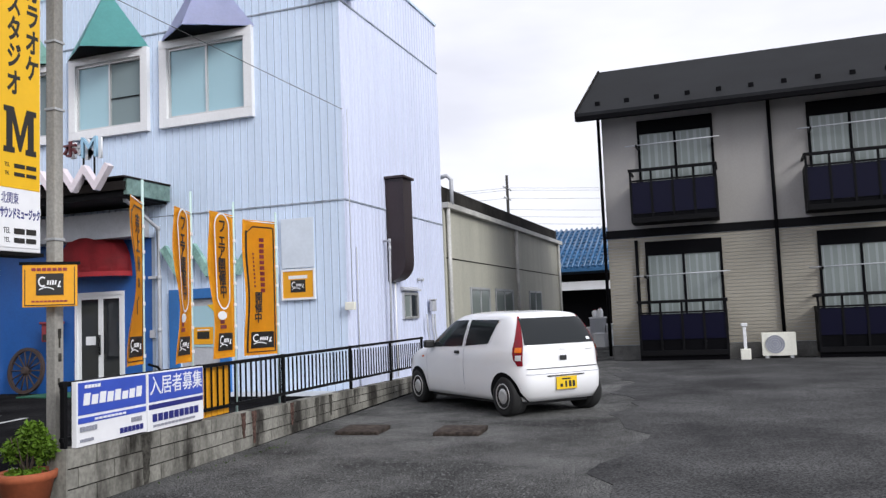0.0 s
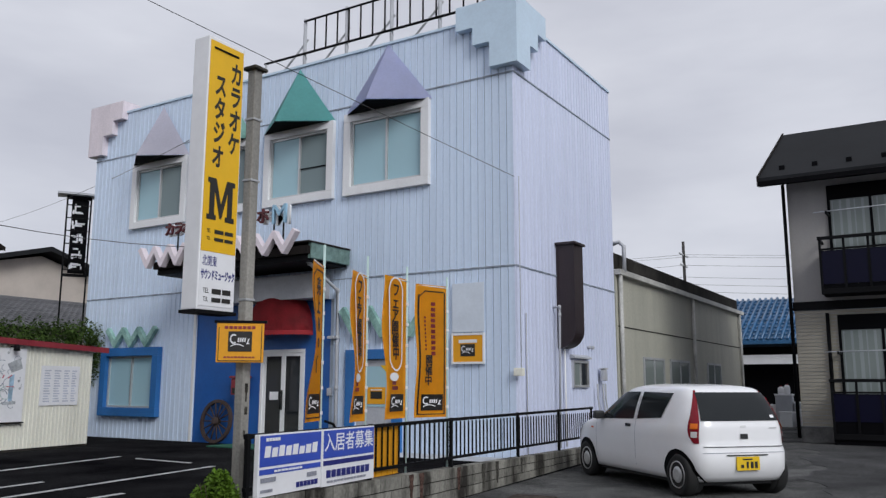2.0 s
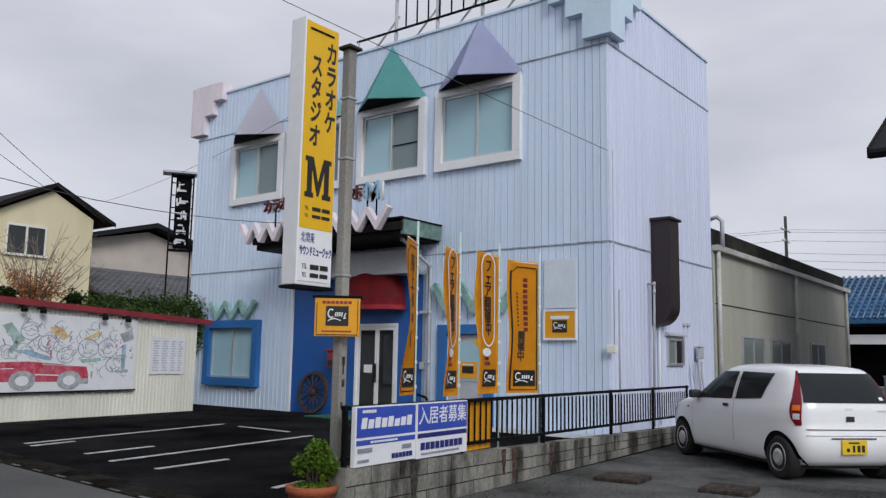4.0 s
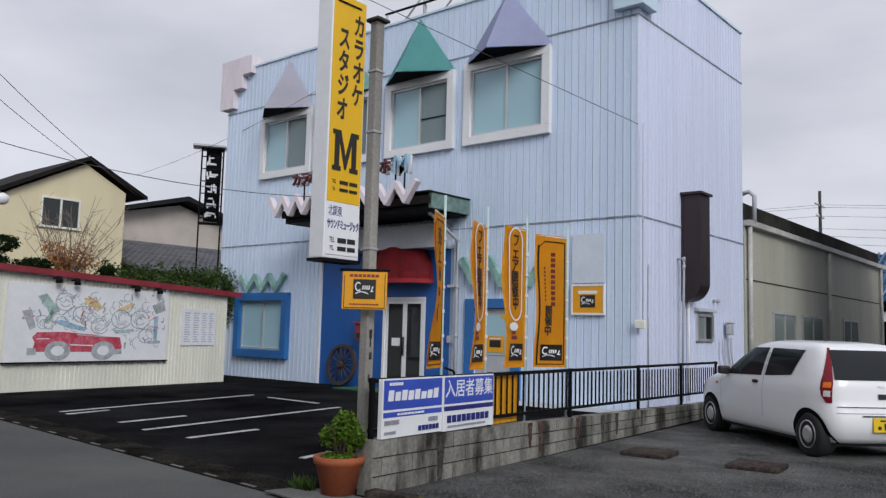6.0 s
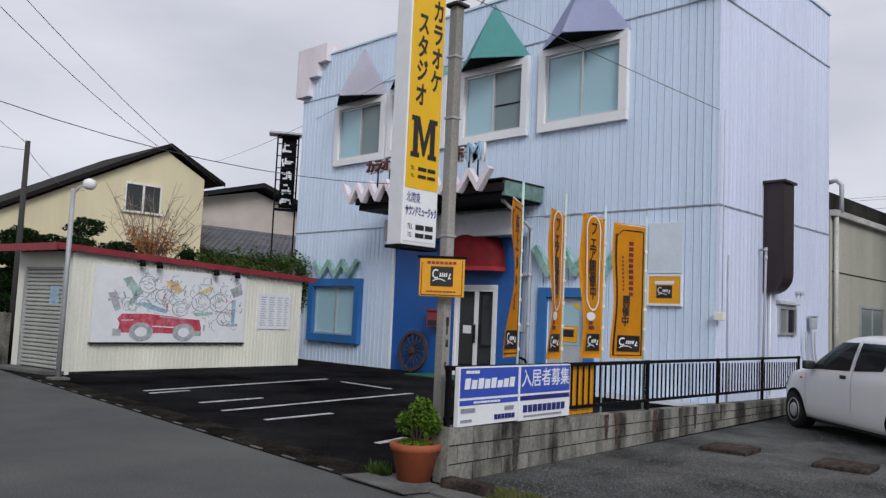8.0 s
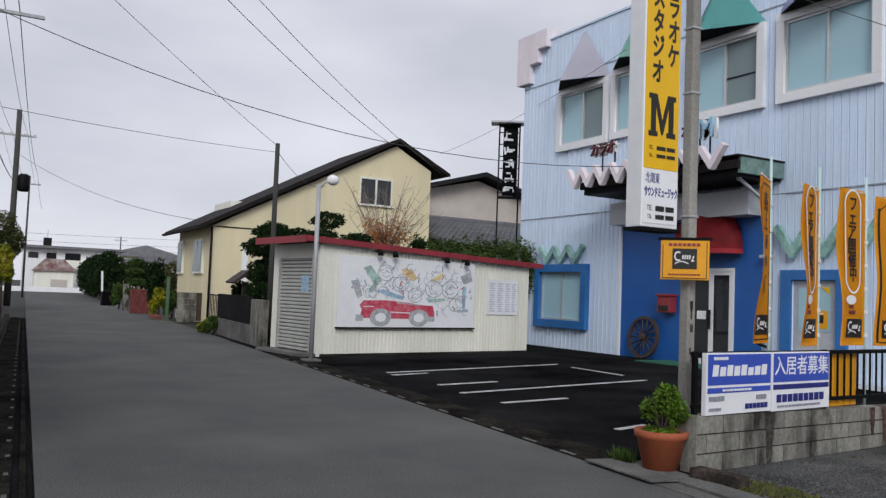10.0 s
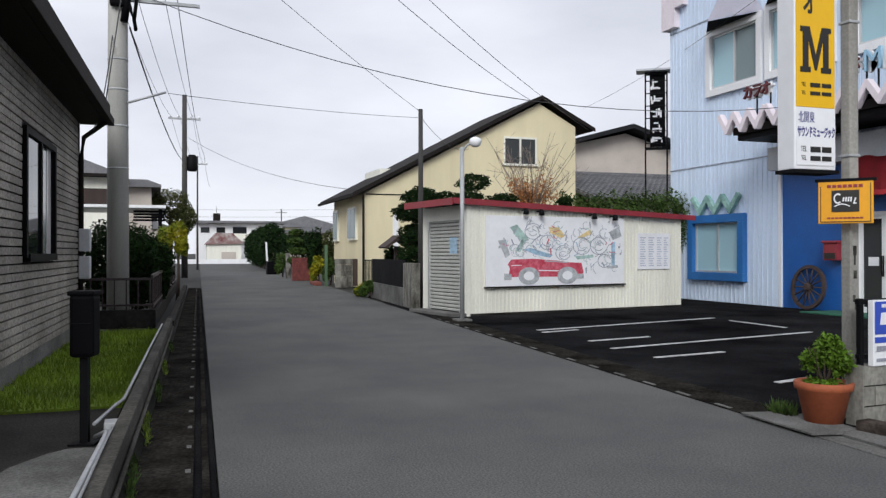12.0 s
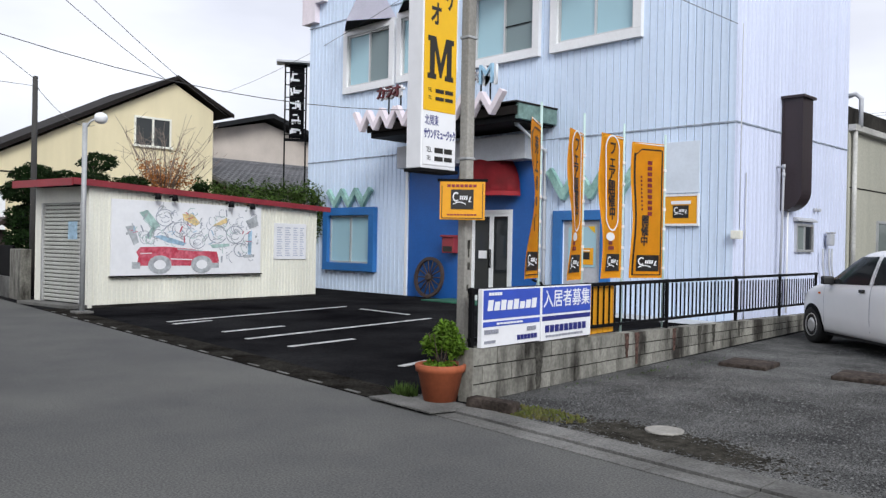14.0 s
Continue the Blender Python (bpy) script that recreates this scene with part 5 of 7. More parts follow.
garage_pole = thing("lamp_post", "galvanised lamp post before the garage corner", "lamp post", pose(-14.0, 6.62, 0))
part("post", tubes((((0, 0, 0), (0, 0, 1.5), (0.0, 0, 3.1)), 0.04), sides=12), STEEL, garage_pole)
part("arm", tubes((((0, 0, 3.0), (0.03, 0.08, 3.14), (0.08, 0.2, 3.2)), 0.018)), STEEL, garage_pole)
lh = lathe(bmesh.new(), [(0.03, 0.09), (0.09, 0.06), (0.11, 0.0), (0.09, -0.06), (0.05, -0.09)], (0.09, 0.22, 3.2), 16)
part("lamp_head", lh, WHITE, garage_pole)
part("base", boxes((-0.14, 0.14, -0.14, 0.14, 0, 0.04), bevel=0.01), CONCRETE, garage_pole)

# ---- the white car (local x ahead, z up) ----
def car():
    c = thing("small_car", "white small hatchback parked on the gravel", "car", CM @ pose(0, -0.68, 0))
    zs = [0.2, 0.26, 0.34, 0.45, 0.56, 0.66, 0.74, 0.80, 0.85, 0.89, 0.925, 0.96, 1.0, 1.06, 1.12, 1.18, 1.24, 1.30, 1.35, 1.39, 1.42, 1.45, 1.475, 1.495, 1.508, 1.516]
    front = [(0.2, 1.64), (0.34, 1.73), (0.5, 1.745), (0.6, 1.73), (0.7, 1.69), (0.78, 1.62), (0.85, 1.5), (0.9, 1.34), (0.95, 1.14), (1.0, 0.99), (1.06, 0.88), (1.24, 0.60), (1.35, 0.41), (1.42, 0.27), (1.45, 0.2), (1.475, 0.1), (1.495, 0.0), (1.508, -0.12), (1.516, -0.28)]
    rear = [(0.2, -1.55), (0.34, -1.64), (0.5, -1.655), (0.6, -1.645), (0.66, -1.61), (0.9, -1.60), (1.0, -1.575), (1.12, -1.52), (1.24, -1.46), (1.35, -1.395), (1.42, -1.33), (1.45, -1.26), (1.475, -1.12), (1.495, -0.92), (1.508, -0.7), (1.516, -0.5)]
    wide = [(0.2, 0.69), (0.34, 0.73), (0.56, 0.737), (0.8, 0.735), (0.89, 0.722), (0.96, 0.705), (1.12, 0.668), (1.30, 0.615), (1.39, 0.58), (1.42, 0.56), (1.45, 0.53), (1.475, 0.48), (1.495, 0.41), (1.508, 0.32), (1.516, 0.2)]

    def low(z):
        """Heights above the belt, brought to the low roof."""
        return z if z < 0.6 else 0.6 + (z - 0.6) * 0.885

    zs = [low(z) for z in zs]
    front, rear, wide = [(low(z), 1.04 * v) for z, v in front], [(low(z), 1.04 * v) for z, v in rear], [(low(z), v) for z, v in wide]

    def val(tab, z):
        return float(np.interp(z, [a for a, _ in tab], [b for _, b in tab]))

    def skin(a, z, off=0.0):
        f, r, w = val(front, z) + off, val(rear, z) - off, val(wide, z) + off
        cx, hx = (f + r) / 2, (f - r) / 2
        e = 0.27
        co, si = math.cos(a), math.sin(a)
        return Vector((cx + hx * math.copysign(abs(co) ** e, co), w * math.copysign(abs(si) ** e, si), z))

    n = 72
    bm = bmesh.new()
    rings = [[bm.verts.new(skin(2 * math.pi * (k + 0.5) / n, z)) for k in range(n)] for z in zs]
    for a, b in zip(rings, rings[1:]):
        for k in range(n):
            bm.faces.new((a[k], a[(k + 1) % n], b[(k + 1) % n], b[k])).smooth = True
    bm.faces.new(rings[0][::-1]), bm.faces.new(rings[-1])
    body = part("body", bm, CAR_WHITE, c)

    def side_y(x, z, off):
        f, r, w = val(front, z), val(rear, z), val(wide, z)
        t = min(0.999, abs((x - (f + r) / 2) / ((f - r) / 2)))
        return (w + off) * (1 - t ** (2 / 0.25)) ** (0.25 / 2)

    def side_patch(pts, side, off, a=8, b=6):
        """A patch on the flank between four corners (x, z)."""
        m = bmesh.new()
        g = []
        for j in range(b + 1):
            row = []
            for i in range(a + 1):
                s, t = i / a, j / b
                lo, hi = Vector(pts[0]).lerp(Vector(pts[1]), s), Vector(pts[3]).lerp(Vector(pts[2]), s)
                q = lo.lerp(hi, t)
                q = Vector((1.04 * q.x, low(q.y)))
                row.append(m.verts.new((q.x, side * side_y(q.x, q.y, off), q.y)))
            g.append(row)
        for j in range(b):
            for i in range(a):
                m.faces.new((g[j][i], g[j][i + 1], g[j + 1][i + 1], g[j + 1][i])).smooth = True
        return m

    def end_patch(y0, y1, z0, z1, tab, sign, off, a=10, b=6, y2=None, y3=None):
        """A patch across the tail or the nose."""
        m = bmesh.new()
        g = []
        for j in range(b + 1):
            z = low(z0 + (z1 - z0) * j / b)
            ya, yb = y0 + ((y2 if y2 is not None else y0) - y0) * j / b, y1 + ((y3 if y3 is not None else y1) - y1) * j / b
            row = []
            for i in range(a + 1):
                y = ya + (yb - ya) * i / a
                w = val(wide, z)
                f, r = val(front, z), val(rear, z)
                k = (1 - min(0.9999, abs(y / w)) ** (2 / 0.25)) ** (0.25 / 2)
                row.append(m.verts.new(((f + r) / 2 + sign * ((f - r) / 2 * k + off), y, z)))
            g.append(row)
        for j in range(b):
            for i in range(a):
                m.faces.new((g[j][i], g[j][i + 1], g[j + 1][i + 1], g[j + 1][i])).smooth = True
        return m

    def corner_patch(s, a0, a1, z0, z1, off, taper=0.0):
        """A patch that wraps a rear corner, from angle a0 on the flank to a1 on the tail."""
        m = bmesh.new()
        g = []
        for j in range(9):
            a = a0 + (a1 - a0) * taper * float(np.interp(j / 8, (0, 0.15, 0.35, 1), (0.55, 0.15, 0.0, 0.75)))
            g.append([m.verts.new(skin(math.radians(s * (a + (a1 - a) * i / 8)), low(z0 + (z1 - z0) * j / 8), off)) for i in range(9)])
        for j in range(8):
            for i in range(8):
                m.faces.new((g[j][i], g[j][i + 1], g[j + 1][i + 1], g[j + 1][i])).smooth = True
        bmesh.ops.recalc_face_normals(m, faces=m.faces)
        return m

    for s in (1, -1):
        part("front_side_window", side_patch([(0.86, 0.935), (-0.17, 0.965), (-0.2, 1.39), (0.26, 1.385)], s, 0.006), PANE_CAR, body)
        part("rear_side_window", side_patch([(-0.26, 0.97), (-0.86, 1.01), (-1.02, 1.375), (-0.28, 1.39)], s, 0.006), PANE_CAR, body)
        part("door_seam", side_patch([(-0.225, 0.3), (-0.235, 0.3), (-0.245, 1.42), (-0.235, 1.42)], s, 0.004, 1, 8), GREY_INK, body)
        part("door_seam", side_patch([(0.9, 0.32), (0.893, 0.32), (0.893, 0.93), (0.9, 0.93)], s, 0.004, 1, 6), GREY_INK, body)
        part("door_handle", boxes((-0.12, 0.0, s * 0.725, s * 0.755, 0.815, 0.86) if s > 0 else (-0.12, 0.0, s * 0.755, s * 0.725, 0.815, 0.86), bevel=0.012), TRIM_BLACK, body)
        part("side_lamp", side_patch([(1.05, 0.76), (0.98, 0.76), (0.98, 0.79), (1.05, 0.79)], s, 0.008, 2, 1), LAMP_AMBER, body)
        m = boxes((0.7, 0.81, 0.7 if s > 0 else -0.86, 0.86 if s > 0 else -0.7, 0.89, 1.01), bevel=0.03)
        part("wing_mirror", m, TRIM_BLACK, body)
        lamp = part("tail_lamp", corner_patch(s, 127, 151, 0.68, 1.42, 0.008, 1.0), LAMP_RED, body)
        part("indicator", corner_patch(s, 133, 148, 0.88, 0.955, 0.013), LAMP_AMBER, lamp)
        part("reversing_lamp", corner_patch(s, 136, 148, 0.76, 0.84, 0.013), LAMP_CLEAR, lamp)
        part("head_lamp", end_patch(s * 0.42, s * 0.70, 0.60, 0.76, front, 1, 0.008, 5, 4), LAMP_CLEAR, body)
        for x in (1.285, -1.285):
            # body is not cut out; a black patch paints the shaded gap round the wheel
            arch = bmesh.new()
            fan = [[arch.verts.new((x + r * math.cos(q), s * side_y(x + r * math.cos(q), 0.27 + r * math.sin(q), 0.004), 0.27 + r * math.sin(q))) for q in (-0.25 + k * 3.64 / 24 for k in range(25))] for r in (0.05, 0.13, 0.22, 0.318)]
            for u, v in zip(fan, fan[1:]):
                for k in range(24):
                    arch.faces.new((u[k], u[k + 1], v[k + 1], v[k]))
            bmesh.ops.recalc_face_normals(arch, faces=arch.faces)
            part("arch_shade", arch, BLACK, body)
            o = max(side_y(x - 0.15, 0.36, 0), side_y(x + 0.15, 0.36, 0)) + 0.008
            w = part("wheel", tubes((((x, s * 0.5, 0.27), (x, s * (o - 0.02), 0.27)), 0.25), sides=28), TYRE, c)
            t = lathe(bmesh.new(), [(0.25, s * (o - 0.16)), (0.268, s * (o - 0.13)), (0.268, s * (o - 0.03)), (0.256, s * (o - 0.004)), (0.215, s * o), (0.168, s * (o - 0.004))], sides=28)
            t.transform(pose(x, 0, 0.27, -90, 0, 0))
            part("tyre", t, TYRE, w)
            rim = lathe(bmesh.new(), [(0.172, s * (o - 0.01)), (0.166, s * (o + 0.008)), (0.148, s * (o - 0.012)), (0.11, s * (o - 0.01)), (0.085, s * (o + 0.012)), (0.06, s * (o + 0.014)), (0.035, s * (o + 0.004))], sides=24)
            rim.transform(pose(x, 0, 0.27, -90, 0, 0))
            part("rim", rim, ALU, w, "grey steel wheel disc")
            for k in range(8):
                q = 2 * math.pi * k / 8
                u, v = x + 0.128 * math.cos(q), 0.27 + 0.128 * math.sin(q)
                part("rim_hole", tubes((((u, s * (o - 0.02), v), (u, s * (o - 0.007), v)), 0.015)), TRIM_BLACK, w)
    part("rear_window", end_patch(-0.57, 0.57, 0.99, 1.39, rear, -1, 0.008, 12, 8, -0.5, 0.5), PANE_CAR, body)
    part("windscreen", end_patch(-0.58, 0.58, 1.03, 1.4, front, 1, 0.006, 12, 8, -0.47, 0.47), PANE_CAR, body)
    part("tailgate_seam", end_patch(-0.58, 0.58, 0.628, 0.638, rear, -1, 0.006, 12, 1), TRIM_BLACK, body)
    # grey strip paints the shade line of a bumper crease on smooth skin
    part("crease_shade", end_patch(-0.6, 0.6, 0.555, 0.562, rear, -1, 0.006, 12, 1), GREY_INK, body)
    part("latch", end_patch(-0.055, 0.055, 0.74, 0.81, rear, -1, 0.012, 3, 2), TRIM_BLACK, body)
    part("badge", end_patch(-0.045, 0.045, 0.9, 0.925, rear, -1, 0.01, 3, 1), ALU, body)
    part("badge", end_patch(-0.5, -0.38, 0.88, 0.895, rear, -1, 0.01, 3, 1), ALU, body)
    # black strip paints the shade of a recess above the number plate
    part("recess_shade", end_patch(-0.3, 0.3, 0.52, 0.535, rear, -1, 0.012, 4, 1), TRIM_BLACK, body)
    plate = part("number_plate", boxes((-1.738, -1.726, -0.165, 0.165, 0.345, 0.51)), PLATE_YELLOW, body, "yellow number plate with plain bars")
    for row in ((-0.11, -0.07, 0.375, 0.415), (-0.03, 0.0, 0.37, 0.45), (0.03, 0.07, 0.37, 0.45), (0.09, 0.13, 0.37, 0.45), (-0.08, 0.06, 0.47, 0.488)):
        part("number_bar", bars([row], pose(-1.739, 0, 0, 0, 0, -90), 0.003), INK, plate)
    part("underside", boxes((-1.5, 1.64, -0.62, 0.62, 0.15, 0.22)), TRIM_BLACK, body)
    part("sticker", end_patch(-0.5, -0.44, 1.03, 1.07, rear, -1, 0.012, 2, 1), WHITE_SIGN, body)


car()
for x, y in ((-4.27, 9.98), (-3.13, 10.0)):
    s = single("parking_stop", boxes((-0.25, 0.25, -0.22, 0.22, 0, 0.05), bevel=0.015), SLAB, "low worn brown slab lying on the gravel", "parking stop", pose(x, y - 0.12, 0, 2, 0, 4), "slabs on the gravel")

# ---- pot plant, manhole, weeds ----
pot = thing("potted_plant", "terracotta pot with a bushy green shrub by the wall", "plant", pose(-4.93, 5.92, 0))
part("pot", lathe(bmesh.new(), [(0.125, 0.0), (0.175, 0.24), (0.195, 0.25), (0.2, 0.3), (0.18, 0.305), (0.165, 0.27)], sides=28), TERRACOTTA, pot)
part("soil", lathe(bmesh.new(), [(0.165, 0.24), (0.165, 0.262)], sides=20), EARTH, pot)
rnd = random.Random(11)
stems = bmesh.new()
for k in range(9):
    a = k * 0.7
    tube(stems, [(0, 0, 0.25), (0.06 * math.cos(a), 0.06 * math.sin(a), 0.4), (0.1 * math.cos(a), 0.1 * math.sin(a), 0.54)], 0.007, 5, 0.003)
part("stems", stems, BARK, pot)
for c, r, n in (((0.02, 0.03, 0.5), (0.15, 0.15, 0.13), 620), ((-0.07, -0.03, 0.44), (0.11, 0.1, 0.1), 360), ((0.09, 0.07, 0.43), (0.1, 0.1, 0.1), 360), ((0.03, 0.02, 0.58), (0.1, 0.1, 0.07), 300), ((0.0, -0.03, 0.3), (0.16, 0.16, 0.03), 200)):
    part("foliage", leaves(bmesh.new(), c, r, n, 0.026, rnd, 0.25), LEAF_POT, pot)
manhole = thing("manhole_cover", "round pale concrete manhole cover set in gravel", "manhole cover", pose(-3.236, 6.37, 0))
part("ring", lathe(bmesh.new(), [(0.128, 0), (0.128, 0.018), (0.11, 0.02), (0.106, 0.012)], sides=32), POST_C, manhole)
part("lid", lathe(bmesh.new(), [(0.102, 0.0), (0.102, 0.017)], sides=32), POST_C, manhole)
rnd = random.Random(5)
crumbs = bmesh.new()
for _ in range(3800):
    u, v, r = rnd.gauss(0, 0.33), rnd.gauss(0, 0.12), rnd.uniform(0.006, 0.02)
    x, y, a = -3.12 + u, 6.13 + v - 0.07 * u, rnd.uniform(0, 6.28)
    if y < 5.67 - 0.075 * x:
        continue
    ring = [crumbs.verts.new((x + r * math.cos(a + k * 1.2566), y + r * math.sin(a + k * 1.2566), 0.0025 + 0.002 * rnd.random())) for k in range(5)]
    top = crumbs.verts.new((x, y, 0.004 + r * 0.35))
    for k in range(5):
        crumbs.faces.new((ring[k], ring[(k + 1) % 5], top))
dirt = tagged(new("bare_earth", mesh_of(crumbs, "bare_earth", DAMP)), "crumbs of damp dark earth round the manhole", "earth", "", "stuff")


def weeds(name, label, cx, cy, rx, ry, count, h, mat, seed):
    rnd = random.Random(seed)
    bm = bmesh.new()
    for _ in range(count):
        a, k = rnd.uniform(0, 6.28), math.sqrt(rnd.random())
        p = Vector((cx + rx * k * math.cos(a), cy + ry * k * math.sin(a), 0.0))
        d = Vector((rnd.gauss(0, 0.4), rnd.gauss(0, 0.4), 1)).normalized() * h * rnd.uniform(0.4, 1.2)
        s = Vector((rnd.gauss(0, 1), rnd.gauss(0, 1), 0)).normalized() * h * 0.09
        bm.faces.new([bm.verts.new(v) for v in (p - s, p + s, p + d * 0.6 + s * 0.6 + Vector((rnd.gauss(0, 0.01), 0, 0)), p + d)])
    return tagged(new(name, mesh_of(bm, name, mat)), label, "weeds", "", "stuff")


weeds("weeds", "low grass tufts at the foot of the wall", -4.15, 6.15, 0.42, 0.17, 900, 0.035, WEED, 1)
weeds("weeds", "low grass tufts at the foot of the wall", -4.3, 5.98, 0.25, 0.08, 250, 0.03, WEED, 2)
weeds("weeds", "small green weeds beside the pot", -5.25, 5.85, 0.1, 0.08, 200, 0.12, LEAF_MID, 3)
weeds("weeds", "low grass tufts at the foot of the wall", -4.72, 8.6, 0.05, 1.6, 70, 0.025, LEAF_MID, 4)

for k, (x, n) in enumerate(((-3.6, 120), (-5.0, 200), (-6.4, 160), (-8.0, 220), (-9.5, 160), (-11.5, 200))):
    weeds("weeds", "thin weeds and moss in the gutter's edge", x, 1.5 - 0.05 * x - 0.445, 0.6, 0.025, n, 0.05, LEAF_MID if k % 2 else GRASS, 10 + k)

# ---- gutter and kerb before the gravel ----
def roadside_right():
    n = 17
    for i in range(n):
        a, b = -5.2 + i * 0.6, -5.2 + (i + 1) * 0.6 - 0.008
        pts = [(a, road_right(a) + 0.002), (b, road_right(b) + 0.002), (b, road_right(b) + 0.16), (a, road_right(a) + 0.16)]
        part("channel_slab", flat(pts, 0.006, 0.05), CONCRETE, kerb)
        pts = [(a, road_right(a) + 0.172), (b, road_right(b) + 0.172), (b, road_right(b) + 0.4), (a, road_right(a) + 0.4)]
        part("kerb_slab", flat(pts, 0.02, 0.06), CONCRETE, kerb)


kerb = tagged(new("kerb"), "worn concrete gutter slabs along the street", "kerb", "", "structure")
plate = single("steel_plate", flat([(-5.35, 5.55), (-4.6, 5.5), (-4.55, 5.72), (-5.3, 5.78)], 0.03, 0.012), CONCRETE, "grey cover plate on the gutter by the pot", "plate")
for i in range(16):
    x = -5.6 - i * 0.58
    structure("edge_marking", flat([(x, road_right(x) + 0.02), (x - 0.2, road_right(x - 0.2) + 0.02), (x - 0.2, road_right(x - 0.2) + 0.055), (x, road_right(x) + 0.055)], 0.012, 0.006), CONCRETE, "pale slot of a gutter slab at the road's edge", "gutter")
for i in range(17):
    a, b = -5.15 - i * 0.58, -5.15 - (i + 1) * 0.58 + 0.012
    structure("gutter_slab", flat([(a, road_right(a) + 0.006), (b, road_right(b) + 0.006), (b, road_right(b) + 0.4), (a, road_right(a) + 0.4)], 0.008, 0.03), GUTTER, "dark concrete gutter slab along the lot", "gutter")

# ---- apartment house: windows, balconies, fittings ----
CURTAIN = glass_material("lace_curtain_behind_glass", (0.27, 0.305, 0.3), 0.15)


def balcony(x, z, lower):
    w = 1.98
    b = part("balcony", boxes((x, x + w, AY - 0.75, AY, z - 0.02, z + 0.1), bevel=0.01), DARK, apartment, "dark steel balcony with smoked navy panels")
    for k in range(5):
        part("baluster", boxes((x + k * (w - 0.05) / 4, x + 0.05 + k * (w - 0.05) / 4, AY - 0.75, AY - 0.71, z + 0.1, z + 1.27)), DARK, b)
    for k in range(4):
        part("panel", boxes((x + 0.05 + k * (w - 0.05) / 4, x + (k + 1) * (w - 0.05) / 4, AY - 0.735, AY - 0.725, z + (0.36 if lower else 0.2), z + 0.95)), NAVY_PANEL, b)
    part("kick_plate", boxes((x + 0.02, x + w - 0.02, AY - 0.72, AY - 0.71, z + 0.1, z + (0.36 if lower else 0.2))), BLACK, b)
    part("side_panel", boxes((x, x + 0.03, AY - 0.71, AY, z + 0.1, z + 1.0)), DARK, b)
    part("side_panel", boxes((x + w - 0.03, x + w, AY - 0.71, AY, z + 0.1, z + 1.0)), DARK, b)
    part("top_rail", boxes((x - 0.02, x + w + 0.02, AY - 0.78, AY - 0.71, z + 1.2, z + 1.27), (x - 0.02, x + 0.03, AY - 0.71, AY, z + 1.2, z + 1.26), (x + w - 0.03, x + w + 0.02, AY - 0.71, AY, z + 1.2, z + 1.26), bevel=0.008), DARK, b)
    part("lower_rail", boxes((x, x + w, AY - 0.76, AY - 0.71, z + 0.96, z + 1.0)), DARK, b)
    if lower:
        part("skirt", boxes((x, x + w, AY - 0.7, AY - 0.66, 0.0, z)), BLACK, b)


def apartment_window(x, z0, z1):
    w = 1.78
    f = part("window", boxes((x, x + w, AY - 0.05, AY - 0.002, z1 - 0.34, z1), (x, x + 0.06, AY - 0.05, AY - 0.002, z0, z1 - 0.34), (x + w - 0.06, x + w, AY - 0.05, AY - 0.002, z0, z1 - 0.34), (x + w / 2 - 0.03, x + w / 2 + 0.03, AY - 0.045, AY - 0.002, z0, z1 - 0.34)), BLACK, apartment, "black-framed sliding window with a shutter box")
    for i, mat in enumerate((PANE_MID, PANE_MID)):
        part("pane", boxes((x + 0.06 + i * w / 2, x + w / 2 - 0.03 + i * (w / 2 - 0.03), AY - 0.03, AY - 0.02, z0, z1 - 0.34)), mat, f)
    for i in range(11):
        u = x + 0.09 + (w - 0.24) * i / 10
        part("curtain_fold", boxes((u, u + 0.03 + 0.025 * (i % 3), AY - 0.034, AY - 0.031, z0, z1 - 0.36)), CURTAIN, f)
    part("drying_rail", tubes((((x - 0.25, AY - 0.55, z0 + 1.25), (x + w + 0.15, AY - 0.55, z0 + 1.28)), 0.014), sides=6), PIPE, f)
    for u in (x + 0.02, x + w - 0.02):
        part("rail_bracket", boxes((u - 0.02, u + 0.02, AY - 0.6, AY - 0.05, z0 + 1.2, z0 + 1.26)), DARK, f)


for x in (-2.55, 1.3, 5.1):
    balcony(x, 3.28, False)
    apartment_window(x + 0.17, 3.9, 5.85)
    balcony(x + 0.03, 0.14, True)
    apartment_window(x + 0.2, 0.75, 2.85)
for x, z0, z1 in ((0.66, 0.4, 6.0), (-2.55, 0.3, 2.9), (AX - 0.07, 0.1, 6.1)):
    p = part("downpipe", tubes((((x, AY - 0.06, z0), (x, AY - 0.06, z1)), 0.04)), BLACK, apartment)
part("gutter", boxes((AX - 0.49, 12.4, AY - 0.8, AY - 0.69, 5.85, 5.97), bevel=0.01), BLACK, apartment)
part("gable_trim", prism(bmesh.new(), [(AY - 0.74, 5.86), (AY + 3.5, 8.08), (AY + 3.5, 8.3), (AY - 0.74, 6.1)], "x", AX - 0.53, AX - 0.49), EAVE, apartment)
for i in range(11):
    part("snow_guard", boxes((AX - 0.1 + i * 0.72, AX + 0.02 + i * 0.72, AY - 0.22 + 0.0, AY - 0.14, 6.32, 6.43)), BLACK, apartment)
for i in range(32):
    z = 0.36 + i * 0.0817
    part("siding_board", prism(bmesh.new(), [(AY - 0.016, z), (AY - 0.008, z + 0.076), (AY, z + 0.076), (AY, z)], "x", AX, 9.0), LOWER_WALL, apartment)
ac = thing("air_conditioner_unit", "white outdoor air conditioner unit by the wall", "air conditioner", pose(0.15, AY - 0.55, 0))
part("case", boxes((0, 0.72, 0, 0.28, 0.06, 0.58), bevel=0.015), CREAM_METAL, ac)
part("foot", boxes((0.06, 0.14, -0.01, 0.29, 0, 0.06)), STEEL, ac)
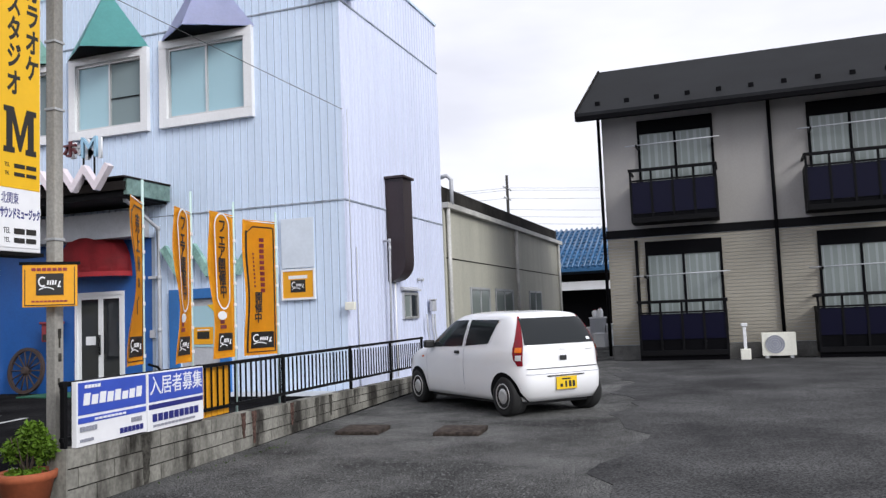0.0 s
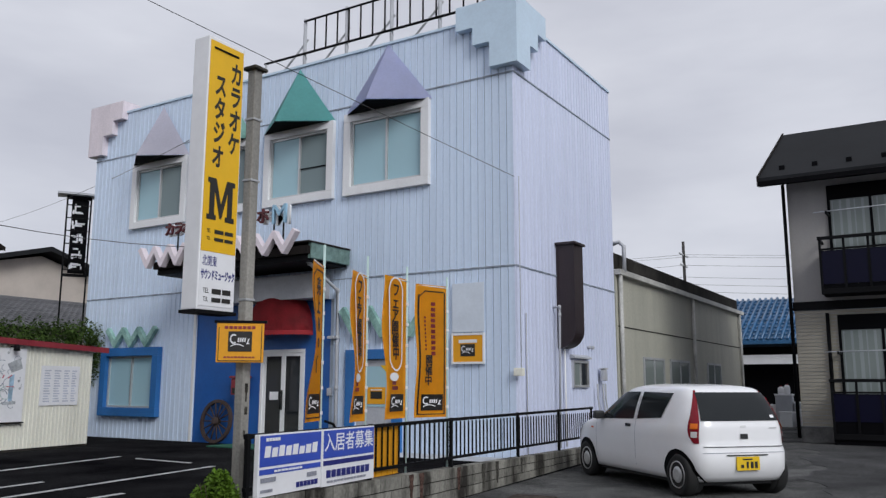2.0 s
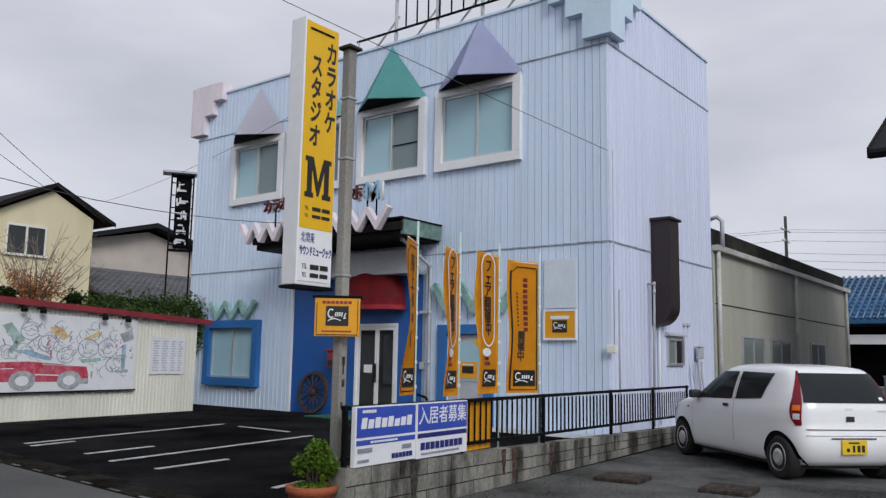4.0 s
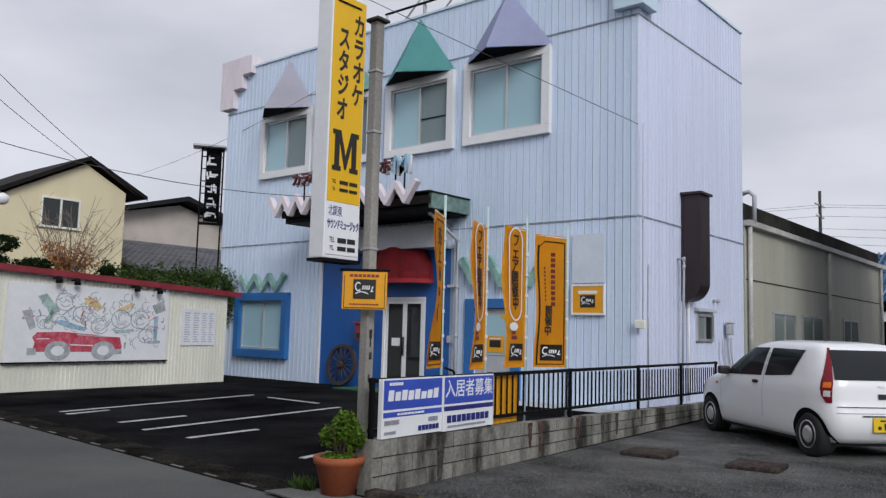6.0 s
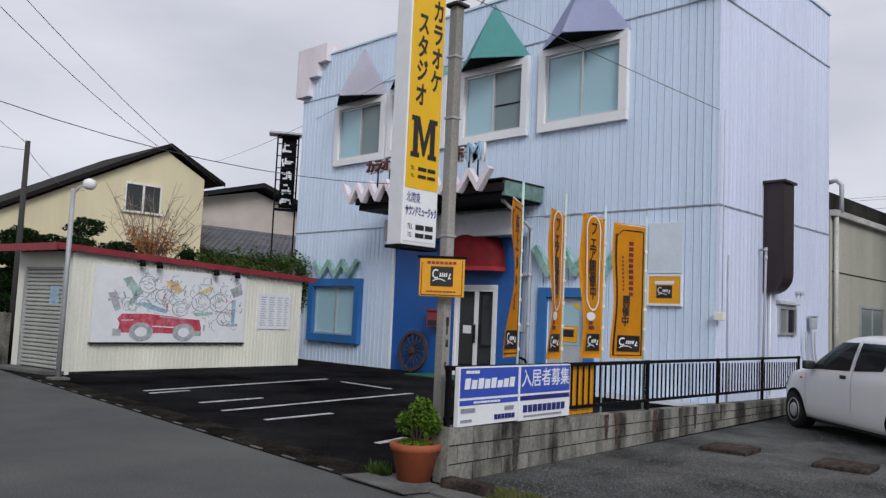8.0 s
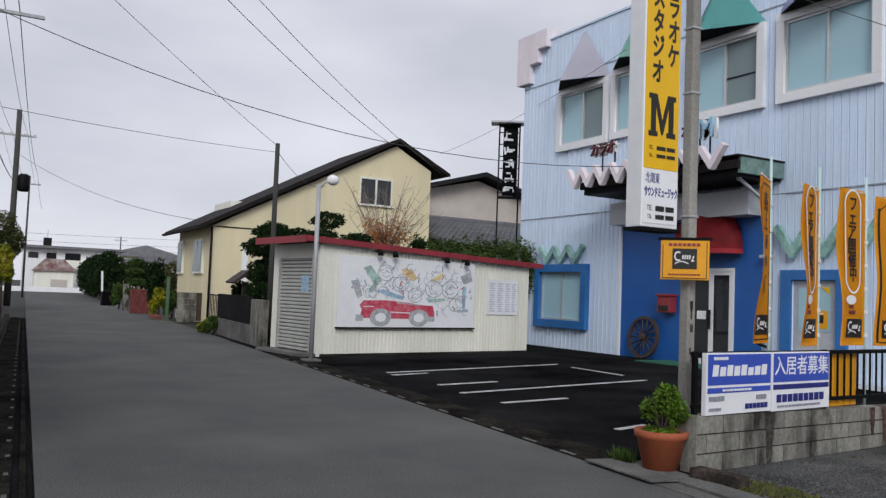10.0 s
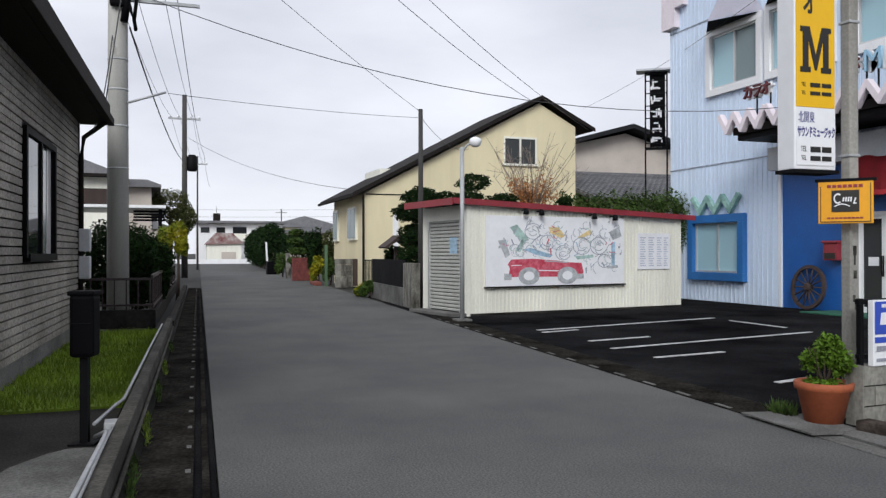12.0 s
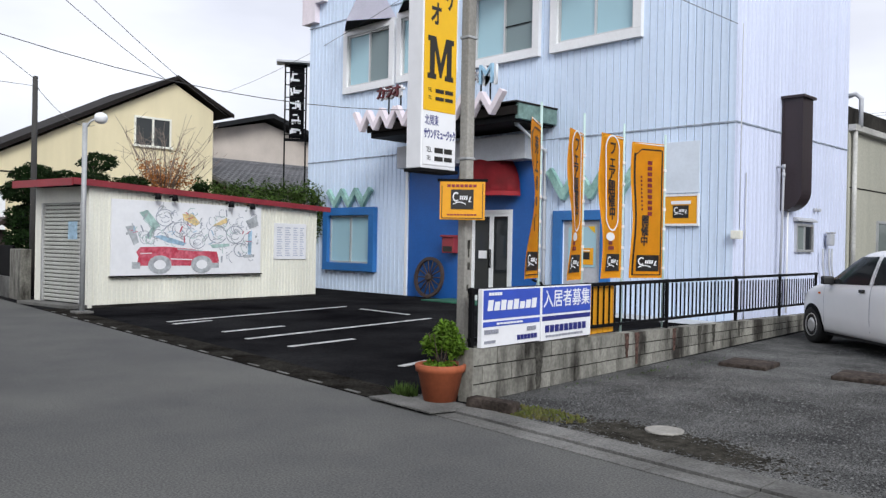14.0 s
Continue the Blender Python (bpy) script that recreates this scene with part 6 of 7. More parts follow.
part("foot", boxes((0.58, 0.66, -0.01, 0.29, 0, 0.06)), STEEL, ac)
g = lathe(bmesh.new(), [(0.2, 0.0), (0.2, 0.012)], sides=28)
g.transform(pose(0.28, 0.0, 0.32, 90, 0, 0))
part("fan_grille", g, GREY_INK, ac)
for r in (0.06, 0.11, 0.16, 0.2):
    g = bmesh.new()
    tube(g, [(0.28 + r * math.cos(a), -0.014, 0.32 + r * math.sin(a)) for a in (2 * math.pi * k / 24 for k in range(25))], 0.006, 5)
    part("grille_ring", g, PIPE, ac)
tap_post = thing("tap_post", "white standpipe post on a concrete foot", "tap", pose(-0.2, AY - 0.75, 0))
part("foot", boxes((-0.11, 0.11, -0.1, 0.1, 0, 0.24), bevel=0.02), CREAM_METAL, tap_post)
part("post", boxes((-0.035, 0.035, -0.035, 0.035, 0.24, 0.8), bevel=0.01), WHITE, tap_post)
part("head", boxes((-0.07, 0.07, -0.05, 0.05, 0.74, 0.82), bevel=0.02), WHITE, tap_post)

# ---- long shed details ----
SHED_RAIL = material("pale_gutter", (0.5, 0.49, 0.46), 0.6, vary=0.25, grain=20, stain=1.5, bump=0.05)
part("gutter", boxes((SX, SX + 0.16, BY, 32.8, 3.8, 3.93), bevel=0.01), SHED_RAIL, shed)
part("seam", boxes((SX + 0.02, SX + 0.032, BY + 0.1, 32.6, 2.6, 2.625)), SHED_TOP, shed)
for y in (19.75, 26.0, 32.3):
    part("downpipe", tubes((((SX + 0.1, y, 3.84), (SX + 0.1, y, 0)), 0.05)), SHED_RAIL, shed)
for y0, y1 in ((21.39, 23.1), (23.65, 25.55), (27.6, 29.3)):
    f = part("window", boxes((SX + 0.02, SX + 0.06, y0, y0 + 0.06, 0.9, 1.96), (SX + 0.02, SX + 0.06, y1 - 0.06, y1, 0.9, 1.96), (SX + 0.02, SX + 0.06, y0 + 0.06, y1 - 0.06, 1.9, 1.96), (SX + 0.02, SX + 0.06, y0 + 0.06, y1 - 0.06, 0.9, 0.96), (SX + 0.02, SX + 0.055, (y0 + y1) / 2 - 0.03, (y0 + y1) / 2 + 0.03, 0.96, 1.9)), STEEL, shed)
    part("pane", boxes((SX + 0.024, SX + 0.034, y0 + 0.06, (y0 + y1) / 2 - 0.03, 0.96, 1.9)), PANE_MID, f)
    part("pane", boxes((SX + 0.024, SX + 0.034, (y0 + y1) / 2 + 0.03, y1 - 0.06, 0.96, 1.9)), PANE_MID, f)
part("hook_pipe", tubes((((SX + 0.15, 19.9, 3.9), (SX + 0.15, 19.9, 4.5), (SX + 0.05, 19.85, 4.6), (SX - 0.1, 19.8, 4.55)), 0.05)), PIPE, shed)

# ---- blue-roofed house beyond ----
back_house = thing("blue_roofed_house", "low house with a blue glazed tile roof", "house")
# wall coloured near black for the shade under the roof
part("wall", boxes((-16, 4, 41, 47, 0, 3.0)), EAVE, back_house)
part("roof", prism(bmesh.new(), [(39.2, 3.05), (44, 5.3), (48.5, 3.05), (48.5, 3.2), (44, 5.45), (39.2, 3.2)], "x", -17, 5), BLUE_TILE, back_house)
for i in range(30):
    x = -11 + i * 0.27
    part("roof_tile", tubes((((x, 39.2, 3.24), (x, 44, 5.49)), 0.07), sides=6), BLUE_TILE, back_house)
for i in range(12):
    part("tile_course", boxes((-11.2, -3.0, 39.3 + i * 0.4, 39.36 + i * 0.4, 3.26 + i * 0.1875, 3.31 + i * 0.1875)), BLUE_TILE, back_house)
part("eave_board", boxes((-17, 5, 39.6, 39.7, 2.2, 2.6)), WHITE, back_house)
# solid black slab in place of the shaded open porch
part("porch_shade", boxes((-16, 4, 40.6, 40.9, 0, 2.2)), BLACK, back_house)
for x, y, w, h in ((-4.4, 30.5, 0.6, 0.7), (-4.95, 30.3, 0.5, 0.95), (-5.35, 30.6, 0.45, 0.6), (-4.15, 29.4, 0.42, 0.5), (-4.7, 29.2, 0.38, 0.42)):
    crate = thing("storage_crate", "pale plastic crate stacked in the dark porch", "crate", pose(x, y, 0, 0, 0, 12 * math.sin(7 * x)), "crates in the porch")
    part("box", boxes((-w / 2, w / 2, -w / 2, w / 2, 0, h), bevel=0.02), PIPE if h > 0.65 else WHITE, crate)
    part("rim", boxes((-w / 2 - 0.02, w / 2 + 0.02, -w / 2 - 0.02, w / 2 + 0.02, h, h + 0.05), bevel=0.01), WHITE, crate)
for x, y, h in ((-4.85, 30.25, 0.32), (-5.05, 30.35, 0.26), (-4.35, 30.45, 0.3)):
    z = 1.0 if x < -4.6 else 0.75
    can = thing("white_canister", "white plastic canister standing on a crate", "canister", pose(x, y, z), "canisters in the porch")
    part("body", lathe(bmesh.new(), [(0.08, 0), (0.1, 0.03), (0.1, h * 0.7), (0.05, h * 0.9)], sides=14), WHITE, can)
    part("cap", lathe(bmesh.new(), [(0.04, h * 0.9), (0.04, h)], sides=12), RED_TRIM, can)

# ---- cream house details and its garden ----
def cream_house_details():
    y0, y1, z0, z1 = 13.36, 14.68, 4.44, 5.42
    f = part("window", boxes((HX, HX + 0.06, y0, y1, z1 - 0.07, z1), (HX, HX + 0.1, y0 - 0.05, y1 + 0.05, z0 - 0.07, z0), (HX, HX + 0.06, y0, y0 + 0.06, z0, z1 - 0.07), (HX, HX + 0.06, y1 - 0.06, y1, z0, z1 - 0.07), (HX, HX + 0.06, (y0 + y1) / 2 - 0.035, (y0 + y1) / 2 + 0.035, z0, z1 - 0.07)), CREAM_METAL, house)
    part("pane", boxes((HX + 0.01, HX + 0.03, y0 + 0.06, (y0 + y1) / 2 - 0.035, z0, z1 - 0.07)), PANE_SHADE, f)
    part("pane", boxes((HX + 0.01, HX + 0.03, (y0 + y1) / 2 + 0.035, y1 - 0.06, z0, z1 - 0.07)), PANE_SHADE, f)
    for a, b in ((HX - 2.26, HX - 1.0), (HX - 4.8, HX - 4.0)):
        g = part("window", boxes((a, b, 8.12, 8.2, 1.66, 2.86)), CREAM_METAL, house)
        part("pane", boxes((a + 0.06, (a + b) / 2 - 0.02, 8.1, 8.12, 1.74, 2.78)), PANE_GREY, g)
        part("pane", boxes(((a + b) / 2 + 0.02, b - 0.06, 8.1, 8.12, 1.74, 2.78)), PANE_GREY, g)
    part("corner_pipe", tubes((((HX + 0.05, 8.15, 0), (HX + 0.05, 8.15, 3.2)), 0.04)), EAVE, house)
    g = part("window", boxes((HX, HX + 0.05, 9.7, 10.7, 1.0, 2.2)), DARK, house)
    part("pane", boxes((HX + 0.05, HX + 0.06, 9.75, 10.65, 1.05, 2.15)), PANE_DARK, g)
    part("gutter", boxes((HX - 5.5, HX + 0.25, 7.64, 7.74, 3.08, 3.17), bevel=0.02), EAVE, house)
    part("string_course", boxes((HX, HX + 0.02, 8.25, 12.5, 3.2, 3.24)), EAVE, house)
    part("niche", boxes((HX, HX + 0.04, 9.2, 9.4, 1.2, 2.6)), WHITE, house)
    part("roof_box", boxes((HX - 5.5, HX - 3.2, 9.6, 10.2, 4.0, 4.45)), CREAM_METAL, house)
    part("fascia", prism(bmesh.new(), [(7.72, 3.09), (14.8, 6.81), (17.0, 5.72), (17.0, 5.86), (14.8, 6.96), (7.72, 3.24)], "x", HX + 0.25, HX + 0.28), EAVE, house, "dark verge board")


cream_house_details()
wing = thing("tiled_house", "house with a grey tiled lower roof and beige gable", "house")
part("wall", prism(bmesh.new(), [(17.2, 0), (26, 0), (26, 5.4), (21.6, 6.6), (17.2, 5.6)], "x", -38, -32.5), BEIGE, wing)
part("roof", prism(bmesh.new(), [(16.4, 5.35), (21.6, 6.75), (26.8, 5.2), (26.8, 5.4), (21.6, 6.95), (16.4, 5.55)], "x", -38.5, -31.8), DARK_ROOF, wing)
part("lower_wall", boxes((-32.5, -28.3, 17.4, 26, 0, 3.3)), BEIGE, wing)
low = part("lower_roof", prism(bmesh.new(), [(-32.5, 4.75), (-27.6, 3.35), (-27.6, 3.25), (-32.5, 4.6)], "y", 17.0, 26), TILE_ROOF, wing)
tile = mesh_of(tubes((((-32.4, 0, 4.74), (-27.6, 0, 3.37)), 0.05), sides=6), "roof_tile", TILE_ROOF)
for i in range(34):
    o = new("roof_tile", tile)
    o.parent, o.matrix_basis = low, pose(0, 17.1 + i * 0.26, 0)
for i in range(14):
    part("tile_course", boxes((-32.3 + i * 0.34, -32.24 + i * 0.34, 17.0, 26, 4.73 - i * 0.0971, 4.78 - i * 0.0971)), TILE_ROOF, low)
vsign = thing("tower_sign", "narrow black sign frame with white plain blocks", "sign", pose(-22.75, 16.62, 0, 0, 0, 56))
part("frame", boxes((-0.36, -0.31, -0.06, 0.06, 0, 7.0), (0.31, 0.36, -0.06, 0.06, 0, 7.0), (-0.31, 0.31, -0.06, 0.06, 6.9, 7.0), (-0.31, 0.31, -0.06, 0.06, 4.5, 4.58)), DARK, vsign)
part("cap", boxes((-0.62, 0.5, -0.3, 0.3, 7.0, 7.06)), PIPE, vsign)
part("backing", boxes((-0.2, 0.28, 0.0, 0.03, 4.6, 6.9)), BLACK, vsign)
rnd = random.Random(8)
for z in (6.55, 6.1, 5.65, 5.2, 4.85):
    for _ in range(3):
        x, q = rnd.uniform(-0.2, 0.16), rnd.uniform(-0.16, 0.0)
        part("word_bar", bars([(x, x + rnd.uniform(0.04, 0.07), z + q, z + q + rnd.uniform(0.1, 0.25))], pose(0, 0, 0), 0.01), WHITE_SIGN, vsign)
        x, q = rnd.uniform(-0.2, -0.02), rnd.uniform(-0.16, 0.14)
        part("word_bar", bars([(x, x + rnd.uniform(0.12, 0.26), z + q, z + q + 0.05)], pose(0, -0.002, 0), 0.01), WHITE_SIGN, vsign)
for k in range(6):
    part("rung", boxes((-0.31, 0.31, -0.02, 0.02, 4.7 + 0.4 * k, 4.73 + 0.4 * k)), DARK, vsign)

rnd = random.Random(3)
hedge = thing("hedge", "dense dark green clipped hedge behind the garage", "hedge", pose(0, 0, 0))
for i in range(7):
    part("foliage", leaves(bmesh.new(), (-20.0 + i * 0.26, 12.0 + i * 0.45, 2.05), (0.55, 0.62, 0.98), 2200, 0.05, rnd, 0.5), LEAF_MID, hedge)
part("stems", tubes(*[(((-20.0 + i * 0.26, 12.0 + i * 0.45, 0), (-20.0 + i * 0.26, 12.0 + i * 0.45, 1.6)), 0.04) for i in range(7)]), BARK, hedge)
tree("cloud_pine", "clipped garden pine with layered dark green pads", (-20.6, 9.2, 0), 3.0, [((-0.1, 0.3, 3.1), (0.5, 0.55, 0.27)), ((0.2, 1.0, 2.62), (0.55, 0.5, 0.2)), ((-0.2, -0.5, 2.65), (0.5, 0.6, 0.22)), ((0.3, -0.9, 2.35), (0.4, 0.5, 0.18))], LEAF_DARK, 1100, 0.05, 21)
tree("cloud_pine", "clipped garden pine with layered dark green pads", (-18.5, 8.5, 0), 2.5, [((0.0, 0.0, 2.5), (0.5, 0.5, 0.25)), ((0.1, 0.5, 2.3), (0.45, 0.45, 0.2))], LEAF_DARK, 900, 0.05, 29)
tree("cloud_pine", "clipped garden pine with layered dark green pads", (-21.5, 8.15, 0), 2.6, [((0.0, 0.1, 2.75), (0.7, 0.6, 0.3)), ((0.4, -0.25, 2.3), (0.75, 0.65, 0.34)), ((-0.2, 0.4, 2.2), (0.7, 0.6, 0.36)), ((0.25, 0.0, 1.7), (0.8, 0.7, 0.38)), ((0.4, -0.15, 1.15), (0.65, 0.6, 0.36))], LEAF_DARK, 1800, 0.05, 22)
tree("cloud_pine", "small clipped round shrub on a thin stem", (-19.3, 11.5, 0), 2.4, [((0, 0, 2.55), (0.26, 0.26, 0.16))], LEAF_DARK, 500, 0.04, 23, 0.03)


def bare_tree():
    rnd = random.Random(31)
    t = thing("bare_tree", "bare-twigged tree with a few last rust leaves", "tree", pose(-20.4, 11.0, 0))
    bm = bmesh.new()
    tube(bm, [(0, 0, 0), (0.05, 0, 1.2), (0, 0.05, 2.3)], 0.09, 7, 0.05)
    tips = []
    for k in range(60):
        a, l = rnd.uniform(0, 6.28), rnd.uniform(0.9, 2.5)
        s = Vector((0, 0.03, rnd.uniform(1.8, 2.4)))
        d = Vector((math.cos(a) * rnd.uniform(0.25, 1.05), math.sin(a) * rnd.uniform(0.25, 1.05), 1)).normalized()
        m, e = s + d * l * 0.5 + Vector((rnd.gauss(0, 0.06), rnd.gauss(0, 0.06), 0)), s + d * l
        tube(bm, [s, m, e], 0.013, 5, 0.004)
        for q in range(3):
            b = m.lerp(e, rnd.random())
            tube(bm, [b, b + Vector((rnd.gauss(0, 0.2), rnd.gauss(0, 0.2), rnd.uniform(0.1, 0.4)))], 0.006, 4, 0.003)
        tips.append(m)
    part("trunk", bm, TWIG, t)
    bm = bmesh.new()
    leaves(bm, (0, 0.05, 2.75), (0.7, 0.8, 0.4), 900, 0.045, rnd, 0.1)
    for m in tips[::2]:
        leaves(bm, m, (0.25, 0.25, 0.3), 22, 0.05, rnd, 0.1)
    part("foliage", bm, LEAF_RUST, t)


bare_tree()

# garden front along the street
garden = thing("garden_wall", "low concrete garden wall with a dark panel fence", "wall", pose(0, 0, 0))
part("low_wall", prism(bmesh.new(), [(-18.1, 6.74), (-22.3, 7.05), (-22.3, 7.2), (-18.1, 6.89)], "z", 0, 0.42), CONCRETE, garden)
part("fence_panel", prism(bmesh.new(), [(-18.1, 6.8), (-22.3, 7.11), (-22.3, 7.15), (-18.1, 6.84)], "z", 0.42, 1.05), BLACK, garden)
pillar = single("gate_pillar", boxes((-0.42, 0.42, -0.1, 0.1, 0, 0.99), bevel=0.02), BLOCK, "stained concrete pillar beside the garage", "pillar", pose(-17.62, 6.8, 0, 0, 0, -4.5))
gw = thing("gate_wall", "weathered concrete block gate wall by the street", "wall", pose(-28.5, 7.4, 0, 0, 0, 2))
for r in range(5):
    for a, b in ((0, 0.4), (0.4, 0.62)) if r % 2 else ((0, 0.2), (0.2, 0.62)):
        part("block", boxes((-0.08, 0.08, a + 0.004, b - 0.004, r * 0.2 + 0.003, r * 0.2 + 0.197), bevel=0.006), BLOCK, gw)
part("side_panel", boxes((-0.05, 0.03, 0.62, 0.95, 0.05, 1.0)), WOOD_OLD, gw)
gate = thing("metal_gate", "low grey metal gate between the gate walls", "gate", pose(-25.1, 7.72, 0, 0, 0, -6))
for k in range(9):
    part("gate_bar", boxes((-1.2 + k * 0.3, -1.17 + k * 0.3, -0.012, 0.012, 0.08, 1.0)), DARK, gate)
part("gate_rail", boxes((-1.25, 1.25, -0.02, 0.02, 0.97, 1.0)), DARK, gate)
lantern = thing("wooden_post_roof", "small roofed garden post with a weathered cap", "post", pose(-22.9, 8.0, 0))
part("post", boxes((-0.07, 0.07, -0.07, 0.07, 0, 1.4)), WOOD_OLD, lantern)
part("roof", prism(bmesh.new(), [(-0.45, 1.38), (0, 1.72), (0.45, 1.38), (0.4, 1.34), (0, 1.6), (-0.4, 1.34)], "x", -0.4, 0.4), WOOD_OLD, lantern)
planter = single("planter_wall", boxes((-1.1, 1.1, -0.15, 0.15, 0, 0.14), bevel=0.03), material("red_brick_edging", (0.2, 0.06, 0.045), 0.9, vary=0.3, grain=20), "low dark red planter edging by the street", "planter", pose(-31.4, 7.25, 0, 0, 0, -6))
single("brick_wall", boxes((-0.1, 0.1, 0, 1.05, 0, 1.0), bevel=0.02), material("dark_red_brick", (0.16, 0.04, 0.035), 0.9, vary=0.4, grain=14, stain=5.0, bump=0.3), "low dark red brick garden wall", "wall", pose(-36, 7.1, 0))
single("gate_post", boxes((-0.08, 0.08, -0.12, 0.12, 0, 1.2), bevel=0.02), BLOCK, "mossy concrete gate post by the street", "post", pose(-40, 7.55, 0))
single("green_post", boxes((-0.04, 0.04, -0.05, 0.05, 0, 1.5), bevel=0.01), material("faded_green_paint", (0.07, 0.13, 0.07), 0.7, vary=0.3), "tall faded green garden post", "post", pose(-29.6, 7.3, 0))
single("rubbish_bin", boxes((-0.3, 0.3, -0.28, 0.28, 0, 0.75), bevel=0.04), BLACK, "dark rubbish bin beside the hedge", "bin", pose(-47, 7.7, 0))
single("white_post", boxes((-0.05, 0.05, -0.05, 0.05, 0, 1.85), bevel=0.01), WHITE, "white roadside post beside the hedge", "post", pose(-49, 7.75, 0, 3, 0, 0))
for i, (x, y, h, r, mat) in enumerate(((-31.4, 7.35, 1.0, 0.3, LEAF_LIGHT), (-31.0, 7.75, 0.9, 0.3, LEAF_MID), (-33.5, 8.3, 2.0, 0.55, OLIVE_LEAF), (-35.0, 7.95, 2.1, 0.5, LEAF_DARK), (-41.5, 7.5, 1.1, 0.5, LEAF_MID), (-21.9, 6.93, 0.4, 0.22, LEAF_MID), (-22.6, 6.97, 0.3, 0.2, LEAF_LIGHT), (-23.6, 8.1, 1.3, 0.4, LEAF_DARK))):
    tree("garden_shrub", "loose garden shrub by the street", (x, y, 0), h * 0.7, [((0, 0, h * 0.75), (r, r * 0.8, h * 0.42)), ((r * 0.5, -0.2, h * 0.45), (r * 0.6, r * 0.5, h * 0.35))], mat, 800, 0.08, 40 + i, 0.04, "shrub")
rnd = random.Random(77)
tree("cloud_pine", "clipped garden pine with layered green pads", (-38, 7.6, 0), 2.1, [((0, 0, 2.15), (0.4, 0.38, 0.2)), ((0, -0.05, 1.75), (0.5, 0.45, 0.2)), ((0, 0.05, 1.3), (0.5, 0.48, 0.22)), ((0, 0.0, 0.85), (0.5, 0.48, 0.22))], LEAF_MID, 700, 0.07, 47, 0.05)
far_hedge = thing("tall_hedge", "tall clipped dark green hedge along the street", "hedge")
for i in range(10):
    part("foliage", leaves(bmesh.new(), (-54 - i * 3.0, 8.75 + i * 0.2, 1.75), (1.9, 1.05, 1.75), 1300, 0.15, rnd, 0.6), LEAF_DARK, far_hedge)
part("stems", tubes(*[(((-54 - i * 3.0, 8.75 + i * 0.2, 0), (-54 - i * 3.0, 8.75 + i * 0.2, 1.2)), 0.06) for i in range(10)]), BARK, far_hedge)

# ---- near side of the street ----
LM = pose(0, 1.5, 0, 0, 0, -2.862)          # local x along the road's edge, y to the road
gutter = tagged(new("gutter"), "dark concrete gutter with lifting slots along the street", "gutter", "", "structure")
gutter.matrix_basis = LM
low_wall = thing("low_wall", "low dark concrete garden wall along the gutter", "wall", LM)
part("wall", boxes((-14.3, -1.2, -0.6, -0.51, 0, 0.17), bevel=0.012), OLD_CONCRETE, low_wall)
part("wall", boxes((-30, -14.3, -0.6, -0.48, 0, 0.12), bevel=0.01), SHED_TOP, low_wall)
part("pipe", tubes((((-13.0, -0.615, 0.182), (-10, -0.62, 0.18), (-6.6, -0.615, 0.182), (-6.5, -0.66, 0.16), (-6.05, -0.75, 0.12)), 0.012), (((-5.85, -0.72, 0.08), (-5.6, -0.63, 0.16), (-5.3, -0.615, 0.182), (-1.3, -0.62, 0.182)), 0.014), (((-5.6, -0.6, 0.184), (-3.4, -0.585, 0.182), (-1.3, -0.585, 0.182)), 0.008)), STEEL, low_wall, "thin grey steel pipe along the wall")
part("pipe", tubes((((-14.0, -0.49, 0.05), (-6.0, -0.487, 0.05), (-1.3, -0.487, 0.05)), 0.014)), OLD_CONCRETE, low_wall)
YARD = material("yard_concrete", (0.05, 0.045, 0.04), 0.9, vary=0.4, grain=50, stain=0.8, bump=0.3, second=(0.014, 0.013, 0.012), spec=0.15, speck=1.0)
rnd = random.Random(6)
PAD = [(-5.1 + 0.85 * math.cos(a) + rnd.uniform(-0.04, 0.04), 0.9 + 0.36 * math.sin(a) - 0.1 * math.cos(a)) for a in (k * 0.2618 for k in range(24))]
structure("concrete_pad", flat(PAD, 0.006, 0.006), CONCRETE, "pale worn concrete pad in the yard", "pavement")
structure("yard", flat([(-13.9, -7), (2, -7), (2, 0.7), (-3.2, 0.98), (-13.9, 1.5)], 0.0), YARD, "worn dark concrete yard before the tiled house", "yard")
lawn = structure("lawn", flat([(-13.7, 0.42), (-7.3, 0.12), (-7.3, 1.18), (-13.7, 1.5)], 0.02), GRASS, "small green lawn beside the tiled house", "lawn")
rnd = random.Random(9)
bm = bmesh.new()
for _ in range(9000):
    x = rnd.uniform(-13.7, -7.25)
    t = (x + 13.7) / 6.4
    y = rnd.uniform(0.42 - 0.3 * t, 1.5 - 0.32 * t)
    p, s = Vector((x, y, 0.018)), Vector((rnd.gauss(0, 1), rnd.gauss(0, 1), 0)).normalized() * 0.008
    bm.faces.new([bm.verts.new(v) for v in (p - s, p + s, p + Vector((rnd.gauss(0, 0.02), rnd.gauss(0, 0.02), rnd.uniform(0.03, 0.08))))])
tagged(new("grass", mesh_of(bm, "grass", GRASS)), "short green lawn grass", "grass", "", "stuff")
mail = thing("post_mailbox", "black mailbox on a thin dark post", "mailbox", pose(-6.06, 1.0, 0, 0, 0, -15))
part("post", boxes((-0.025, 0.025, -0.025, 0.025, 0, 0.6)), DARK, mail)
part("box", boxes((-0.08, 0.08, -0.075, 0.075, 0.56, 0.965), bevel=0.03), BLACK, mail)
part("lid", boxes((-0.088, 0.088, -0.083, 0.083, 0.955, 0.985), bevel=0.01), BLACK, mail)
part("lip", boxes((0.08, 0.086, -0.06, 0.06, 0.775, 0.782)), DARK, mail)
